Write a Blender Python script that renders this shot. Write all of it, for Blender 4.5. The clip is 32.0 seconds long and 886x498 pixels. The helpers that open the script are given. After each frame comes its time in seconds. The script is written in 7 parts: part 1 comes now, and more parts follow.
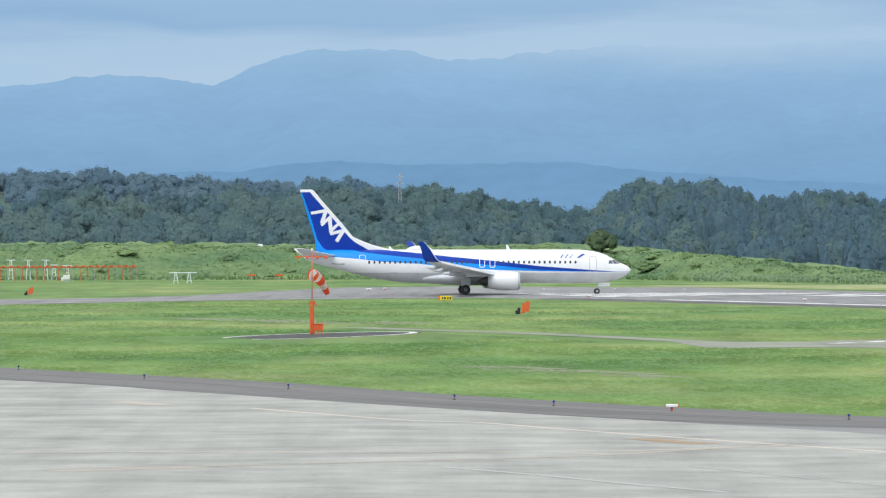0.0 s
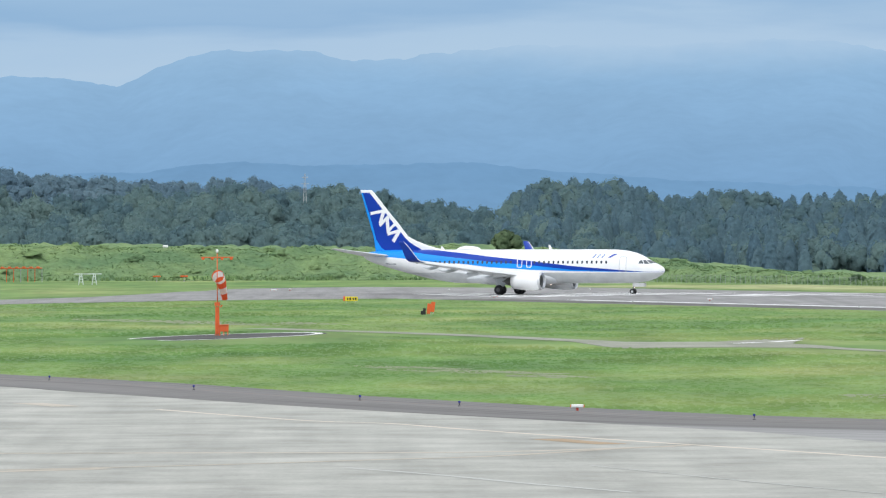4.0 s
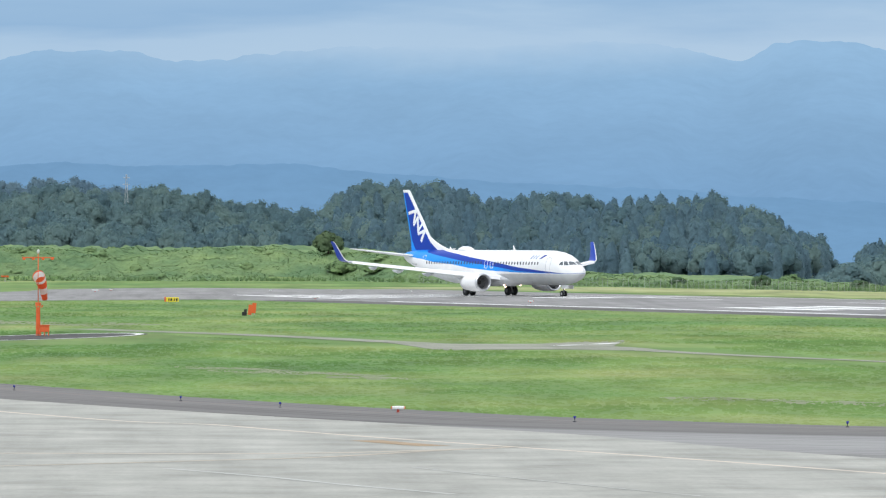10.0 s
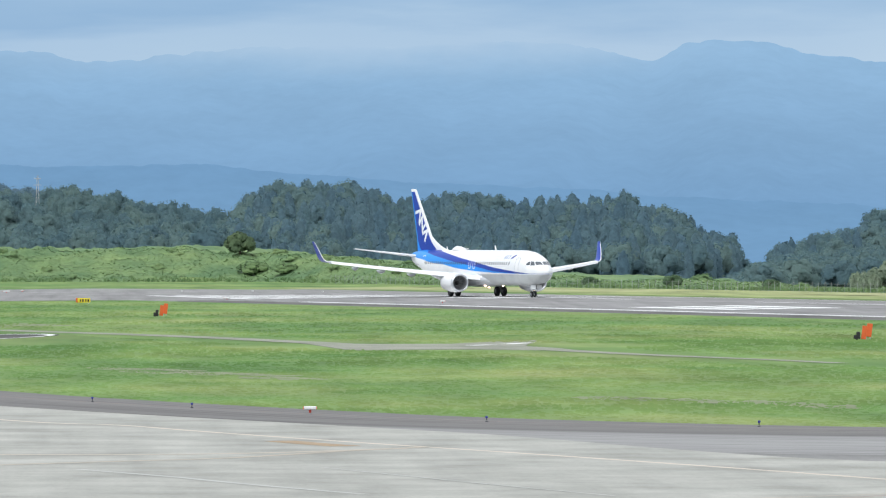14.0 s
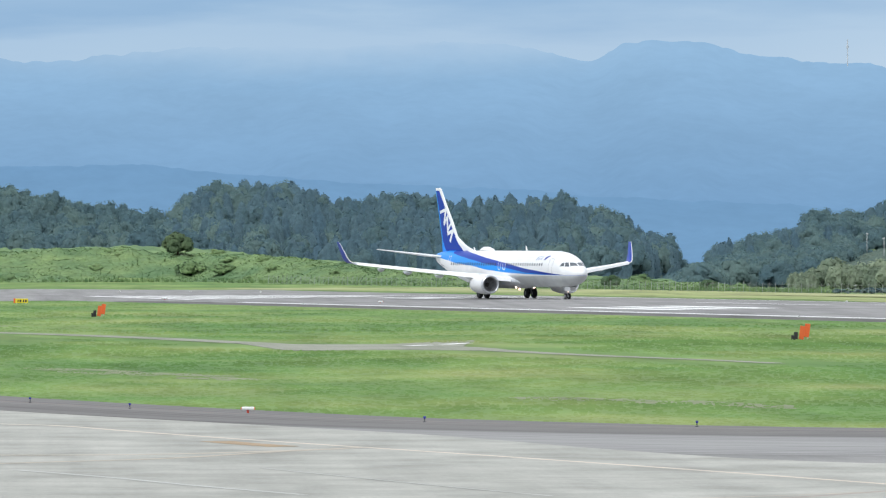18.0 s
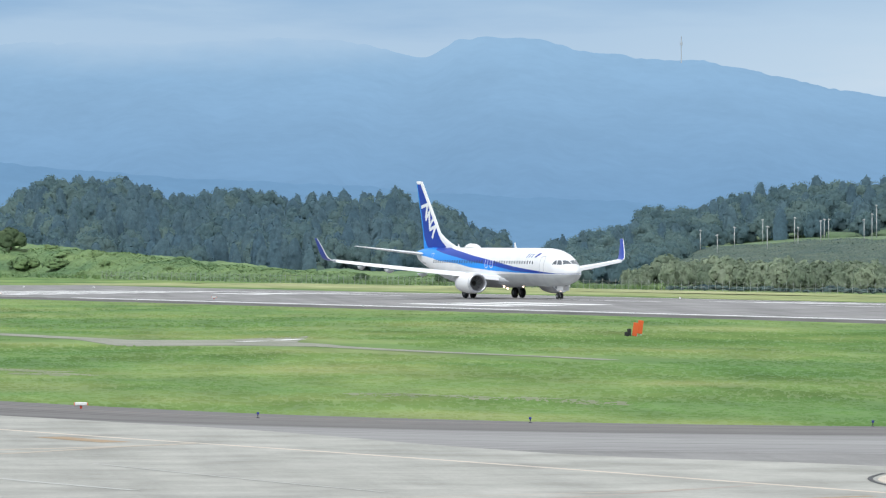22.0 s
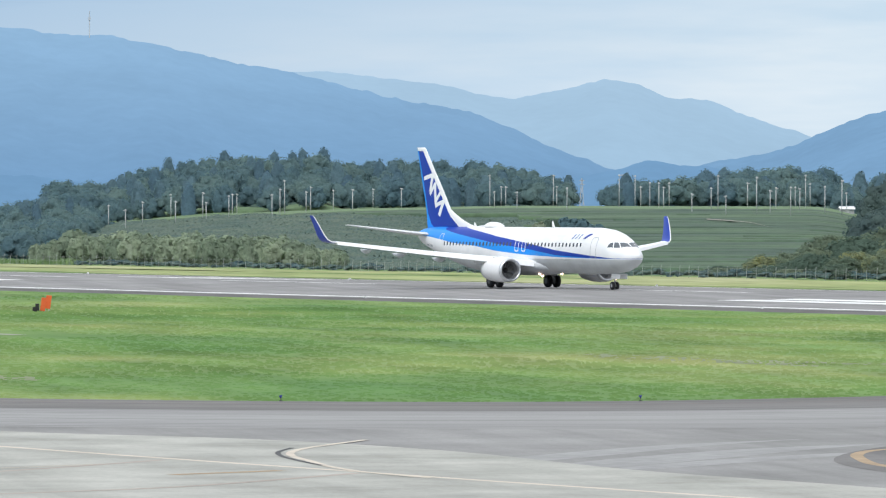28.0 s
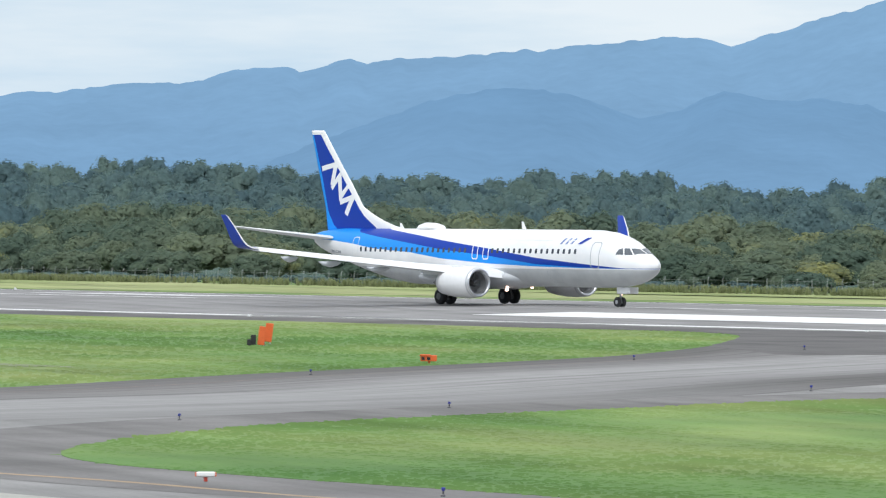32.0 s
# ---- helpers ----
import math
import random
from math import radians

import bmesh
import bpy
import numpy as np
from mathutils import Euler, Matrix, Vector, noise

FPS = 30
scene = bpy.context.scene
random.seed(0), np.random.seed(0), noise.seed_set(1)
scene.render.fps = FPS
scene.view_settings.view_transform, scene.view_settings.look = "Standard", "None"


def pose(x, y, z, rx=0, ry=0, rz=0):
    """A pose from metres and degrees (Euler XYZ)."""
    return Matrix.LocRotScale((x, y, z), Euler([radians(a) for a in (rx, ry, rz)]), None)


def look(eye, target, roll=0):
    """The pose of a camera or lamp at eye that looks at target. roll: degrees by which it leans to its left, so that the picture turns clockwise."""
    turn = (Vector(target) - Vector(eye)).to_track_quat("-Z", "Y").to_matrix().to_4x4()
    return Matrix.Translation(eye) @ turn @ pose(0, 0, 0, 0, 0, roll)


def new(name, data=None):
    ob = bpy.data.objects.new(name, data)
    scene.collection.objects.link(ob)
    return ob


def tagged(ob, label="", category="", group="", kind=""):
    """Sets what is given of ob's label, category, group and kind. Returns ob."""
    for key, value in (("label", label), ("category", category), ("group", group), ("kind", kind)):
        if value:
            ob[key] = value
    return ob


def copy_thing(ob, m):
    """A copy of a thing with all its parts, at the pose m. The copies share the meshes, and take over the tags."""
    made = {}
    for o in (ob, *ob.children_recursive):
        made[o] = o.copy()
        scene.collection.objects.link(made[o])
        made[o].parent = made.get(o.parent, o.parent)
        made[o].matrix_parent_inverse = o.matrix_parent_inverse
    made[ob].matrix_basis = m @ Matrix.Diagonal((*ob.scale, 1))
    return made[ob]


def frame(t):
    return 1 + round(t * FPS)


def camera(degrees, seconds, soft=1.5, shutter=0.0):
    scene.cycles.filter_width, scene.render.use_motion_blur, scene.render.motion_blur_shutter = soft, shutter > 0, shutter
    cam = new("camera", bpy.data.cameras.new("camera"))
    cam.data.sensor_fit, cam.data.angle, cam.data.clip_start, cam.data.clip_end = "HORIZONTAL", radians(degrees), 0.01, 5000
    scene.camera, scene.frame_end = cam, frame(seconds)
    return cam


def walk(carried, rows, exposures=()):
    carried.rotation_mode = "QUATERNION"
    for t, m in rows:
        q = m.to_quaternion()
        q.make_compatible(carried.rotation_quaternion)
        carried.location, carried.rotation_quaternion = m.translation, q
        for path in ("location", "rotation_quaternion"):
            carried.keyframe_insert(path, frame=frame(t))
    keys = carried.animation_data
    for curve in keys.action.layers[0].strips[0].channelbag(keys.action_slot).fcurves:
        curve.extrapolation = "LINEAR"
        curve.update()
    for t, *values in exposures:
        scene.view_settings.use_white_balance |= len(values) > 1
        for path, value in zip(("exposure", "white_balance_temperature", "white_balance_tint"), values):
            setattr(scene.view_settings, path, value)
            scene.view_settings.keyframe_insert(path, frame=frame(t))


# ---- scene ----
# An airfield on a plateau: the spectators' terrace stands at the origin, +y looks over the apron, x to the right.
# The runway's middle line passes at RC metres from the terrace, towards heading RH (clockwise from +y).
EYE = 7.3
RH, RC, CROWN = 161.0, 284.2, 0.45
RD = Vector((math.sin(radians(RH)), math.cos(radians(RH))))
RN = Vector((-RD.y, RD.x))


def strip(s, p):
    """Plan place of a point s metres along the runway and p metres out from the terrace."""
    return RD * s + RN * p


def aim(yaw, pitch, roll):
    return pose(0, 0, EYE) @ pose(0, 0, 0, 0, 0, -yaw) @ pose(0, 0, 0, 90 + pitch, 0, 0) @ pose(0, 0, 0, 0, 0, roll)


PATH = [
    (0, -0.0000, -0.1301, -0.045), (0.5, 0.1742, -0.1326, -0.086), (1, 0.3417, -0.1355, -0.152), (1.5, 0.4832, -0.1412, -0.192),
    (2, 0.5417, -0.1423, -0.202), (2.5, 0.5469, -0.1406, -0.188), (3, 0.5952, -0.1330, -0.200), (3.5, 0.6907, -0.1290, -0.183),
    (5.5, 1.3343, -0.1193, -0.106), (6, 1.4600, -0.1184, -0.079), (6.5, 1.6552, -0.1176, -0.089), (7, 1.8130, -0.1183, -0.115),
    (7.5, 1.8883, -0.1185, -0.175), (8, 1.9422, -0.1185, -0.192), (8.5, 2.0227, -0.1169, -0.161), (9, 2.1272, -0.1178, -0.081),
    (9.5, 2.2664, -0.1156, 0.019), (10, 2.4098, -0.1142, 0.082), (10.5, 2.5522, -0.1162, 0.109), (11, 2.6842, -0.1166, 0.121),
    (11.5, 2.7771, -0.1136, 0.117), (12, 2.8610, -0.1129, 0.111), (12.5, 2.9572, -0.1146, 0.079), (13, 3.0420, -0.1095, 0.013),
    (13.5, 3.1186, -0.1104, -0.012), (14, 3.1895, -0.1128, -0.035), (14.5, 3.2758, -0.1107, -0.064), (16.5, 3.6235, -0.1064, -0.066),
    (17, 3.6381, -0.1061, -0.052), (17.5, 3.6571, -0.1102, -0.028), (18, 3.7371, -0.1101, -0.044), (18.5, 3.8431, -0.1108, -0.115),
    (19, 3.9531, -0.1126, -0.138), (19.5, 4.0514, -0.1181, -0.204), (20, 4.1730, -0.1220, -0.241), (20.5, 4.3389, -0.1291, -0.201),
    (21, 4.5908, -0.1302, -0.162), (21.5, 4.9306, -0.1301, -0.067), (22, 5.2029, -0.1442, 0.094), (22.5, 5.3422, -0.1562, 0.195),
    (23, 5.3721, -0.1850, 0.213), (23.5, 5.4834, -0.2643, 0.236), (24, 5.7253, -0.3517, 0.256), (24.5, 6.1403, -0.3737, 0.261),
    (26.5, 8.4143, -0.3588, 0.241), (27, 9.0550, -0.3520, 0.211), (27.5, 9.7038, -0.3497, 0.166), (28, 10.4180, -0.3541, 0.134),
    (28.5, 11.1815, -0.3592, 0.150), (29, 12.0499, -0.3627, 0.155), (30, 14.1251, -0.3669, 0.152), (30.5, 15.2730, -0.3685, 0.140),
    (31, 16.5311, -0.3653, 0.152), (31.5, 17.8552, -0.3691, 0.161), (32, 19.2699, -0.3742, 0.168),
]

cam = camera(7.8, 32.0, soft=1.2, shutter=0.12)
walk(cam, [(t, aim(a, b, c)) for t, a, b, c in PATH])

# ---- sky and sun ----
SUN_EL, SUN_AZ = 52.0, 215.0
world = bpy.data.worlds.new("world")
scene.world = world
world.use_nodes = True


def node(tree, kind, **values):
    """A shader node; i_0=... sets its inputs by number."""
    n = tree.nodes.new("ShaderNode" + kind)
    for key, value in values.items():
        n.inputs[int(key[2:])].default_value = value
    return n


def ramp(tree, source, stops, mode="LINEAR"):
    n = tree.nodes.new("ShaderNodeValToRGB")
    n.color_ramp.interpolation = mode
    while len(n.color_ramp.elements) < len(stops):
        n.color_ramp.elements.new(0.5)
    for e, (at, c) in zip(n.color_ramp.elements, stops):
        e.position = at
        e.color = (*c, 1) if len(c) == 3 else c
    tree.links.new(source, n.inputs[0])
    return n.outputs[0]


def grey(v):
    return (v, v, v)


def math_node(tree, op, a, b=0.5, c=0.0):
    n = node(tree, "Math")
    n.operation = op
    for i, v in enumerate((a, b, c)):
        if isinstance(v, (int, float)):
            n.inputs[i].default_value = v
        else:
            tree.links.new(v, n.inputs[i])
    return n.outputs[0]


def blend(tree, fac, a, b, mode="MIX"):
    n = node(tree, "Mix")
    n.data_type, n.blend_type = "RGBA", mode
    for i, v in ((0, fac), (6, a), (7, b)):
        if isinstance(v, (int, float)):
            n.inputs[i].default_value = v
        elif isinstance(v, tuple):
            n.inputs[i].default_value = (*v, 1)
        else:
            tree.links.new(v, n.inputs[i])
    return n.outputs[2]


def build_sky():
    tree = world.node_tree
    links, back = tree.links, tree.nodes["Background"]
    sky = node(tree, "TexSky")
    sky.sky_type, sky.sun_disc, sky.sun_elevation, sky.sun_rotation = "NISHITA", False, radians(SUN_EL), radians(SUN_AZ)
    air = blend(tree, 1.0, sky.outputs[0], (0.10, 0.10, 0.10), "MULTIPLY")
    co = node(tree, "TexCoord")
    xyz = node(tree, "SeparateXYZ")
    links.new(co.outputs["Generated"], xyz.inputs[0])
    # Long low banks of cloud: stretched along the horizon.
    squeeze = node(tree, "Mapping")
    squeeze.inputs["Scale"].default_value = (9, 9, 60)
    links.new(co.outputs["Generated"], squeeze.inputs[0])
    banks = node(tree, "TexNoise", i_2=1.6, i_3=5.0, i_4=0.55)
    links.new(squeeze.outputs[0], banks.inputs["Vector"])
    puff = node(tree, "TexNoise", i_2=2.4, i_3=4.0, i_4=0.55)
    links.new(co.outputs["Generated"], puff.inputs["Vector"])
    # Bright cloud low over the mountains, a grey-blue deck above it, high overcast overhead.
    up = math_node(tree, "ADD", xyz.outputs[2], math_node(tree, "MULTIPLY", math_node(tree, "SUBTRACT", banks.outputs[0], 0.5), 0.022))
    low = ramp(tree, math_node(tree, "MULTIPLY", up, 20.0), [(0.0, (0.36, 0.56, 0.78)), (0.40, (0.39, 0.575, 0.78)), (0.52, (0.42, 0.58, 0.755)), (0.61, (0.39, 0.555, 0.745)), (0.70, (0.275, 0.455, 0.68)), (0.86, (0.32, 0.50, 0.71)), (1.0, (0.48, 0.64, 0.80))])
    side = ramp(tree, math_node(tree, "MULTIPLY_ADD", xyz.outputs[0], 1.6, 0.15), [(0.0, grey(0.0)), (0.33, grey(0.12)), (0.55, grey(0.85)), (1.0, grey(1.0))])
    bright = blend(tree, ramp(tree, banks.outputs[0], [(0.36, grey(0.1)), (0.64, grey(0.95))]), (0.60, 0.755, 0.885), (0.86, 0.93, 0.97))
    low = blend(tree, side, low, bright)
    deck = ramp(tree, puff.outputs[0], [(0.3, (0.70, 0.79, 0.90)), (0.7, (1.28, 1.31, 1.34))])
    high = blend(tree, 0.85, air, deck)
    lift = ramp(tree, xyz.outputs[2], [(0.05, grey(0.0)), (0.22, grey(1.0))])
    links.new(blend(tree, lift, low, high), back.inputs[0])
    back.inputs[1].default_value = 1.0


build_sky()
sun = new("sun", bpy.data.lights.new("sun", "SUN"))
sun.data.energy, sun.data.angle, sun.data.color = 1.9, radians(35), (0.97, 0.98, 1.0)
sun.matrix_world = look((0, 0, 500), Vector((0, 0, 500)) - Vector((math.sin(radians(SUN_AZ)) * math.cos(radians(SUN_EL)), math.cos(radians(SUN_AZ)) * math.cos(radians(SUN_EL)), math.sin(radians(SUN_EL)))))


# ---- materials ----
def material(name, colour=(0.5, 0.5, 0.5), rough=0.6, metal=0.0, glow=None, vary=0.0, scale=1.0, bump=0.0, gloss=0.5):
    """A plain surface with a two-scale unevenness of its colour and a fine relief."""
    m = bpy.data.materials.new(name)
    m.use_nodes = True
    tree = m.node_tree
    b = tree.nodes["Principled BSDF"]
    b.inputs["Base Color"].default_value = (*colour, 1)
    b.inputs["Roughness"].default_value, b.inputs["Metallic"].default_value = rough, metal
    b.inputs["Specular IOR Level"].default_value = gloss
    if glow:
        b.inputs["Emission Color"].default_value, b.inputs["Emission Strength"].default_value = (*glow[:3], 1), glow[3]
    if vary:
        co = node(tree, "TexCoord")
        fine = node(tree, "TexNoise", i_2=scale * 7, i_3=4.0)
        wide = node(tree, "TexNoise", i_2=scale, i_3=3.0)
        for n in (fine, wide):
            tree.links.new(co.outputs["Object"], n.inputs["Vector"])
        mixed = math_node(tree, "ADD", math_node(tree, "MULTIPLY", fine.outputs[0], 0.5), math_node(tree, "MULTIPLY", wide.outputs[0], 0.5))
        dark, light = tuple(c * (1 - vary) for c in colour), tuple(min(1, c * (1 + vary)) for c in colour)
        tree.links.new(ramp(tree, mixed, [(0.3, dark), (0.7, light)]), b.inputs["Base Color"])
        if bump:
            bm_ = node(tree, "Bump", i_0=bump, i_1=0.02)
            tree.links.new(fine.outputs[0], bm_.inputs["Height"])
            tree.links.new(bm_.outputs[0], b.inputs["Normal"])
    return m


# ---- helpers for shapes ----
def mesh_of(name, verts, faces, mats, smooth=False, index=None):
    """One mesh from arrays: faces is an array of triangles or quads, or a list of polygons."""
    me = bpy.data.meshes.new(name)
    if isinstance(faces, np.ndarray):
        k = faces.shape[1]
        me.vertices.add(len(verts))
        me.vertices.foreach_set("co", np.asarray(verts, np.float32).ravel())
        me.loops.add(faces.size)
        me.loops.foreach_set("vertex_index", faces.astype(np.int32).ravel())
        me.polygons.add(len(faces))
        me.polygons.foreach_set("loop_start", np.arange(0, faces.size, k, dtype=np.int32))
        me.update(calc_edges=True)
    else:
        me.from_pydata([tuple(v) for v in verts], [], faces)
        me.update()
    for m in mats if isinstance(mats, (list, tuple)) else [mats]:
        me.materials.append(m)
    if index is not None:
        me.polygons.foreach_set("material_index", np.asarray(index, np.int32))
    if smooth:
        me.polygons.foreach_set("use_smooth", np.ones(len(me.polygons), bool))
    return me


def part(name, data, material_=None, parent=None, label="", smooth=False, at=None):
    """Links a bmesh or a mesh as one object under a thing or a part."""
    if isinstance(data, bmesh.types.BMesh):
        me = bpy.data.meshes.new(name)
        data.to_mesh(me)
        data.free()
        me.materials.append(material_)
        data = me
    if smooth:
        data.polygons.foreach_set("use_smooth", np.ones(len(data.polygons), bool))
    ob = new(name, data)
    ob.parent = parent
    if at is not None:
        ob.matrix_basis = at
    return tagged(ob, label)


def grid_faces(rows, cols, ring=False):
    i = np.arange(rows - 1)[:, None] * cols
    j = np.arange(cols if ring else cols - 1)[None]
    k = (j + 1) % cols
    return np.stack([i + j, i + k, i + cols + k, i + cols + j], -1).reshape(-1, 4)


def smoothstep(v, a, b):
    u = np.clip((v - a) / (b - a), 0, 1)
    return u * u * (3 - 2 * u)


def curve_of(pairs):
    xs, ys = [p[0] for p in pairs], [p[1] for p in pairs]
    return lambda v: np.interp(v, xs, ys)


def wobble(v, seed, size):
    """Smooth one-dimensional noise about -1 to 1."""
    r = np.random.RandomState(seed).uniform(-1, 1, 512)
    u = np.asarray(v, float) / size
    i = np.floor(u).astype(int)
    w = u - i
    w = w * w * (3 - 2 * w)
    return r[i % 512] * (1 - w) + r[(i + 1) % 512] * w


# ---- the lie of the land, by bearing (degrees) and distance (metres) ----
BANK = curve_of([(-12, 4.6), (-3.9, 4.4), (-2.4, 4.5), (-0.4, 4.0), (1.4, 4.0), (2.0, 3.4), (2.6, 2.6), (3.6, 1.3), (4.6, 0.7), (6, 0.2), (7, 0)])
HILL_A = curve_of([(-9, 12), (-3.9, 13.9), (-3.6, 17.1), (-3.15, 20.0), (-2.96, 16.5), (-2.66, 15.8), (-1.81, 18.4), (-1.41, 18.4), (-0.92, 20.6), (-0.52, 19.0), (0.08, 19.9), (0.33, 19.4), (0.48, 15.8), (0.88, 14.2), (1.18, 14.4), (1.47, 17.0), (1.72, 20.0), (2.22, 19.6), (2.57, 18.6), (2.80, 15.2), (3.32, 18.0), (3.87, 16.7), (4.86, 17.0), (5.11, 14.4), (5.41, 10.4), (5.76, 5.9), (5.95, 3.0), (6.3, -3), (7, -8)])
HILL_B = curve_of([(-9, 25), (-3.9, 28.8), (-3.4, 29.0), (-2.81, 30.9), (-2.41, 28.4), (-2.11, 27.0), (-1.66, 25.9), (-1.12, 27.4), (-0.72, 26.2), (-0.42, 23.5), (0.5, 14), (1.2, 6)])
HILL_C = curve_of([(5.4, -6), (6.06, 2.8), (6.36, 6.0), (6.8, 10.4), (7.1, 14.2), (7.35, 13.4), (7.69, 15.6), (7.89, 17.6), (8.44, 19.8), (8.89, 19.0), (9.35, 20.8), (9.6, 18.0), (10.0, 19.0), (10.6, 18.6), (11.24, 17.1), (11.5, 14.6), (11.62, 10), (11.75, 9), (11.9, 10.5), (12.39, 13.3), (12.89, 17.3), (13.28, 16.6), (13.53, 17.7), (13.88, 17.0), (14.1, 14), (14.6, 12), (15, 10)])
HILL_D = curve_of([(13.6, 5), (14.0, 8.0), (14.35, 15.6), (14.85, 16.9), (15.35, 17.2), (15.7, 15.4), (16.35, 15.9), (16.75, 16.5), (17.59, 15.1), (18.24, 13.9), (18.59, 12.2), (18.85, 13.4), (19.6, 13.2), (20.34, 14.6), (21.09, 14.4), (21.34, 12.4), (21.74, 12.4), (22.04, 10.9), (22.48, 11.8), (23.17, 13.4), (26, 14)])
FOREST = 9.5


def from_eye(z, at, d):
    """Height at distance d of the line of sight that passes height z at distance `at`."""
    return EYE + (z - EYE) * d / at


def foot(az):
    """Distance at which the airfield's level ground ends."""
    u = RD.x * np.cos(np.radians(az)) - RD.y * np.sin(np.radians(az))
    return np.clip(368 / np.maximum(u, 0.05), 420, 1050)


def land(az, d):
    az, d = np.broadcast_arrays(np.asarray(az, float), np.asarray(d, float))
    q = d - foot(az)
    bank = BANK(az) * smoothstep(q, 0, 32) * (1 - smoothstep(q, 90, 260))
    left = 1 - smoothstep(az, 5.6, 7.0)
    right = smoothstep(az, 13.6, 15.0)
    h = bank - 6.0 * smoothstep(q, 80, 400) * left
    tea = (-3.0 * smoothstep(q, 10, 150) + 10.2 * smoothstep(d, 880, 1980) * np.interp(az, (6.9, 7.6, 8.6, 9.6, 11), (0, 0.52, 0.76, 0.90, 1))) * (1 - left) * (1 - right)
    h = h + tea - 2.0 * smoothstep(q, 20, 150) * right
    crest_a = from_eye(HILL_A(az), 1500, 2200) - FOREST
    h = h + np.where(az < 7.0, np.maximum(crest_a + 6, 0) * smoothstep(d, 1560, 2200) * (1 - 0.5 * smoothstep(d, 2230, 2500)), 0)
    crest_b = from_eye(HILL_B(az), 2200, 3000) - FOREST
    h = np.where(az < 1.5, np.maximum(h, crest_b * smoothstep(d, 2500, 3000)), h)
    crest_c = from_eye(HILL_C(az), 1500, 2200) - FOREST * 1.0
    h = np.where((az > 5.4) & (az < 15.2), np.maximum(h, -6 + (crest_c + 6) * smoothstep(d, 1780, 2200)), h)
    crest_d = from_eye(HILL_D(az), 1200, 1600) - FOREST
    h = np.where(az > 13.6, np.maximum(h, -3 + (crest_d + 3) * smoothstep(d, 1150, 1600)), h)
    return h


def spot(az, d):
    return d * np.sin(np.radians(az)), d * np.cos(np.radians(az))


def polar(x, y):
    return np.degrees(np.arctan2(x, y)), np.hypot(x, y)


def ground_material(name="grass_ground", grain=0.20, relief=0.3):
    m = bpy.data.materials.new(name)
    m.use_nodes = True
    tree = m.node_tree
    b = tree.nodes["Principled BSDF"]
    co = node(tree, "TexCoord")
    def noise_of(size, detail=4.0, stretch=None, turn=0.0):
        v = co.outputs["Object"]
        if stretch:
            mp = node(tree, "Mapping")
            mp.inputs["Scale"].default_value = stretch
            mp.inputs["Rotation"].default_value = (0, 0, turn)
            tree.links.new(v, mp.inputs[0])
            v = mp.outputs[0]
        n = node(tree, "TexNoise", i_2=1.0 / size, i_3=detail, i_4=0.6)
        tree.links.new(v, n.inputs["Vector"])
        return n.outputs[0]
    # Mown swathes, dry and lush patches, blades.
    swath = noise_of(1.0, 3.0, (0.055, 0.022, 1), radians(8))
    patch = noise_of(1.0, 4.0, (0.032, 0.017, 1), radians(-14))
    fine = noise_of(1.0, 5.0, (0.7, 0.05, 1))
    tuft = noise_of(1.0, 3.0, (0.20, 0.032, 1), radians(10))
    c = ramp(tree, patch, [(0.34, (0.082, 0.178, 0.054)), (0.47, (0.140, 0.246, 0.074)), (0.56, (0.200, 0.285, 0.092)), (0.66, (0.310, 0.340, 0.140))])
    c2 = ramp(tree, swath, [(0.36, (0.080, 0.172, 0.052)), (0.52, (0.160, 0.256, 0.080)), (0.66, (0.31, 0.345, 0.135))])
    c = blend(tree, 0.42, c, c2)
    c = blend(tree, 1.0, c, ramp(tree, tuft, [(0.32, grey(0.80)), (0.48, grey(0.99)), (0.66, grey(1.16))]), "MULTIPLY")
    c = blend(tree, grain, c, ramp(tree, fine, [(0.32, grey(0.62)), (0.55, grey(0.95)), (0.72, grey(1.2))]), "MULTIPLY")
    tree.links.new(c, b.inputs["Base Color"])
    b.inputs["Roughness"].default_value = 0.9
    b.inputs["Specular IOR Level"].default_value = 0.15
    bp = node(tree, "Bump", i_0=relief, i_1=0.25)
    tree.links.new(fine, bp.inputs["Height"])
    tree.links.new(bp.outputs[0], b.inputs["Normal"])
    return m


def scrub_material():
    return material("scrub_ground", (0.15, 0.225, 0.10), 0.95, vary=0.4, scale=0.12, bump=0.6, gloss=0.1)


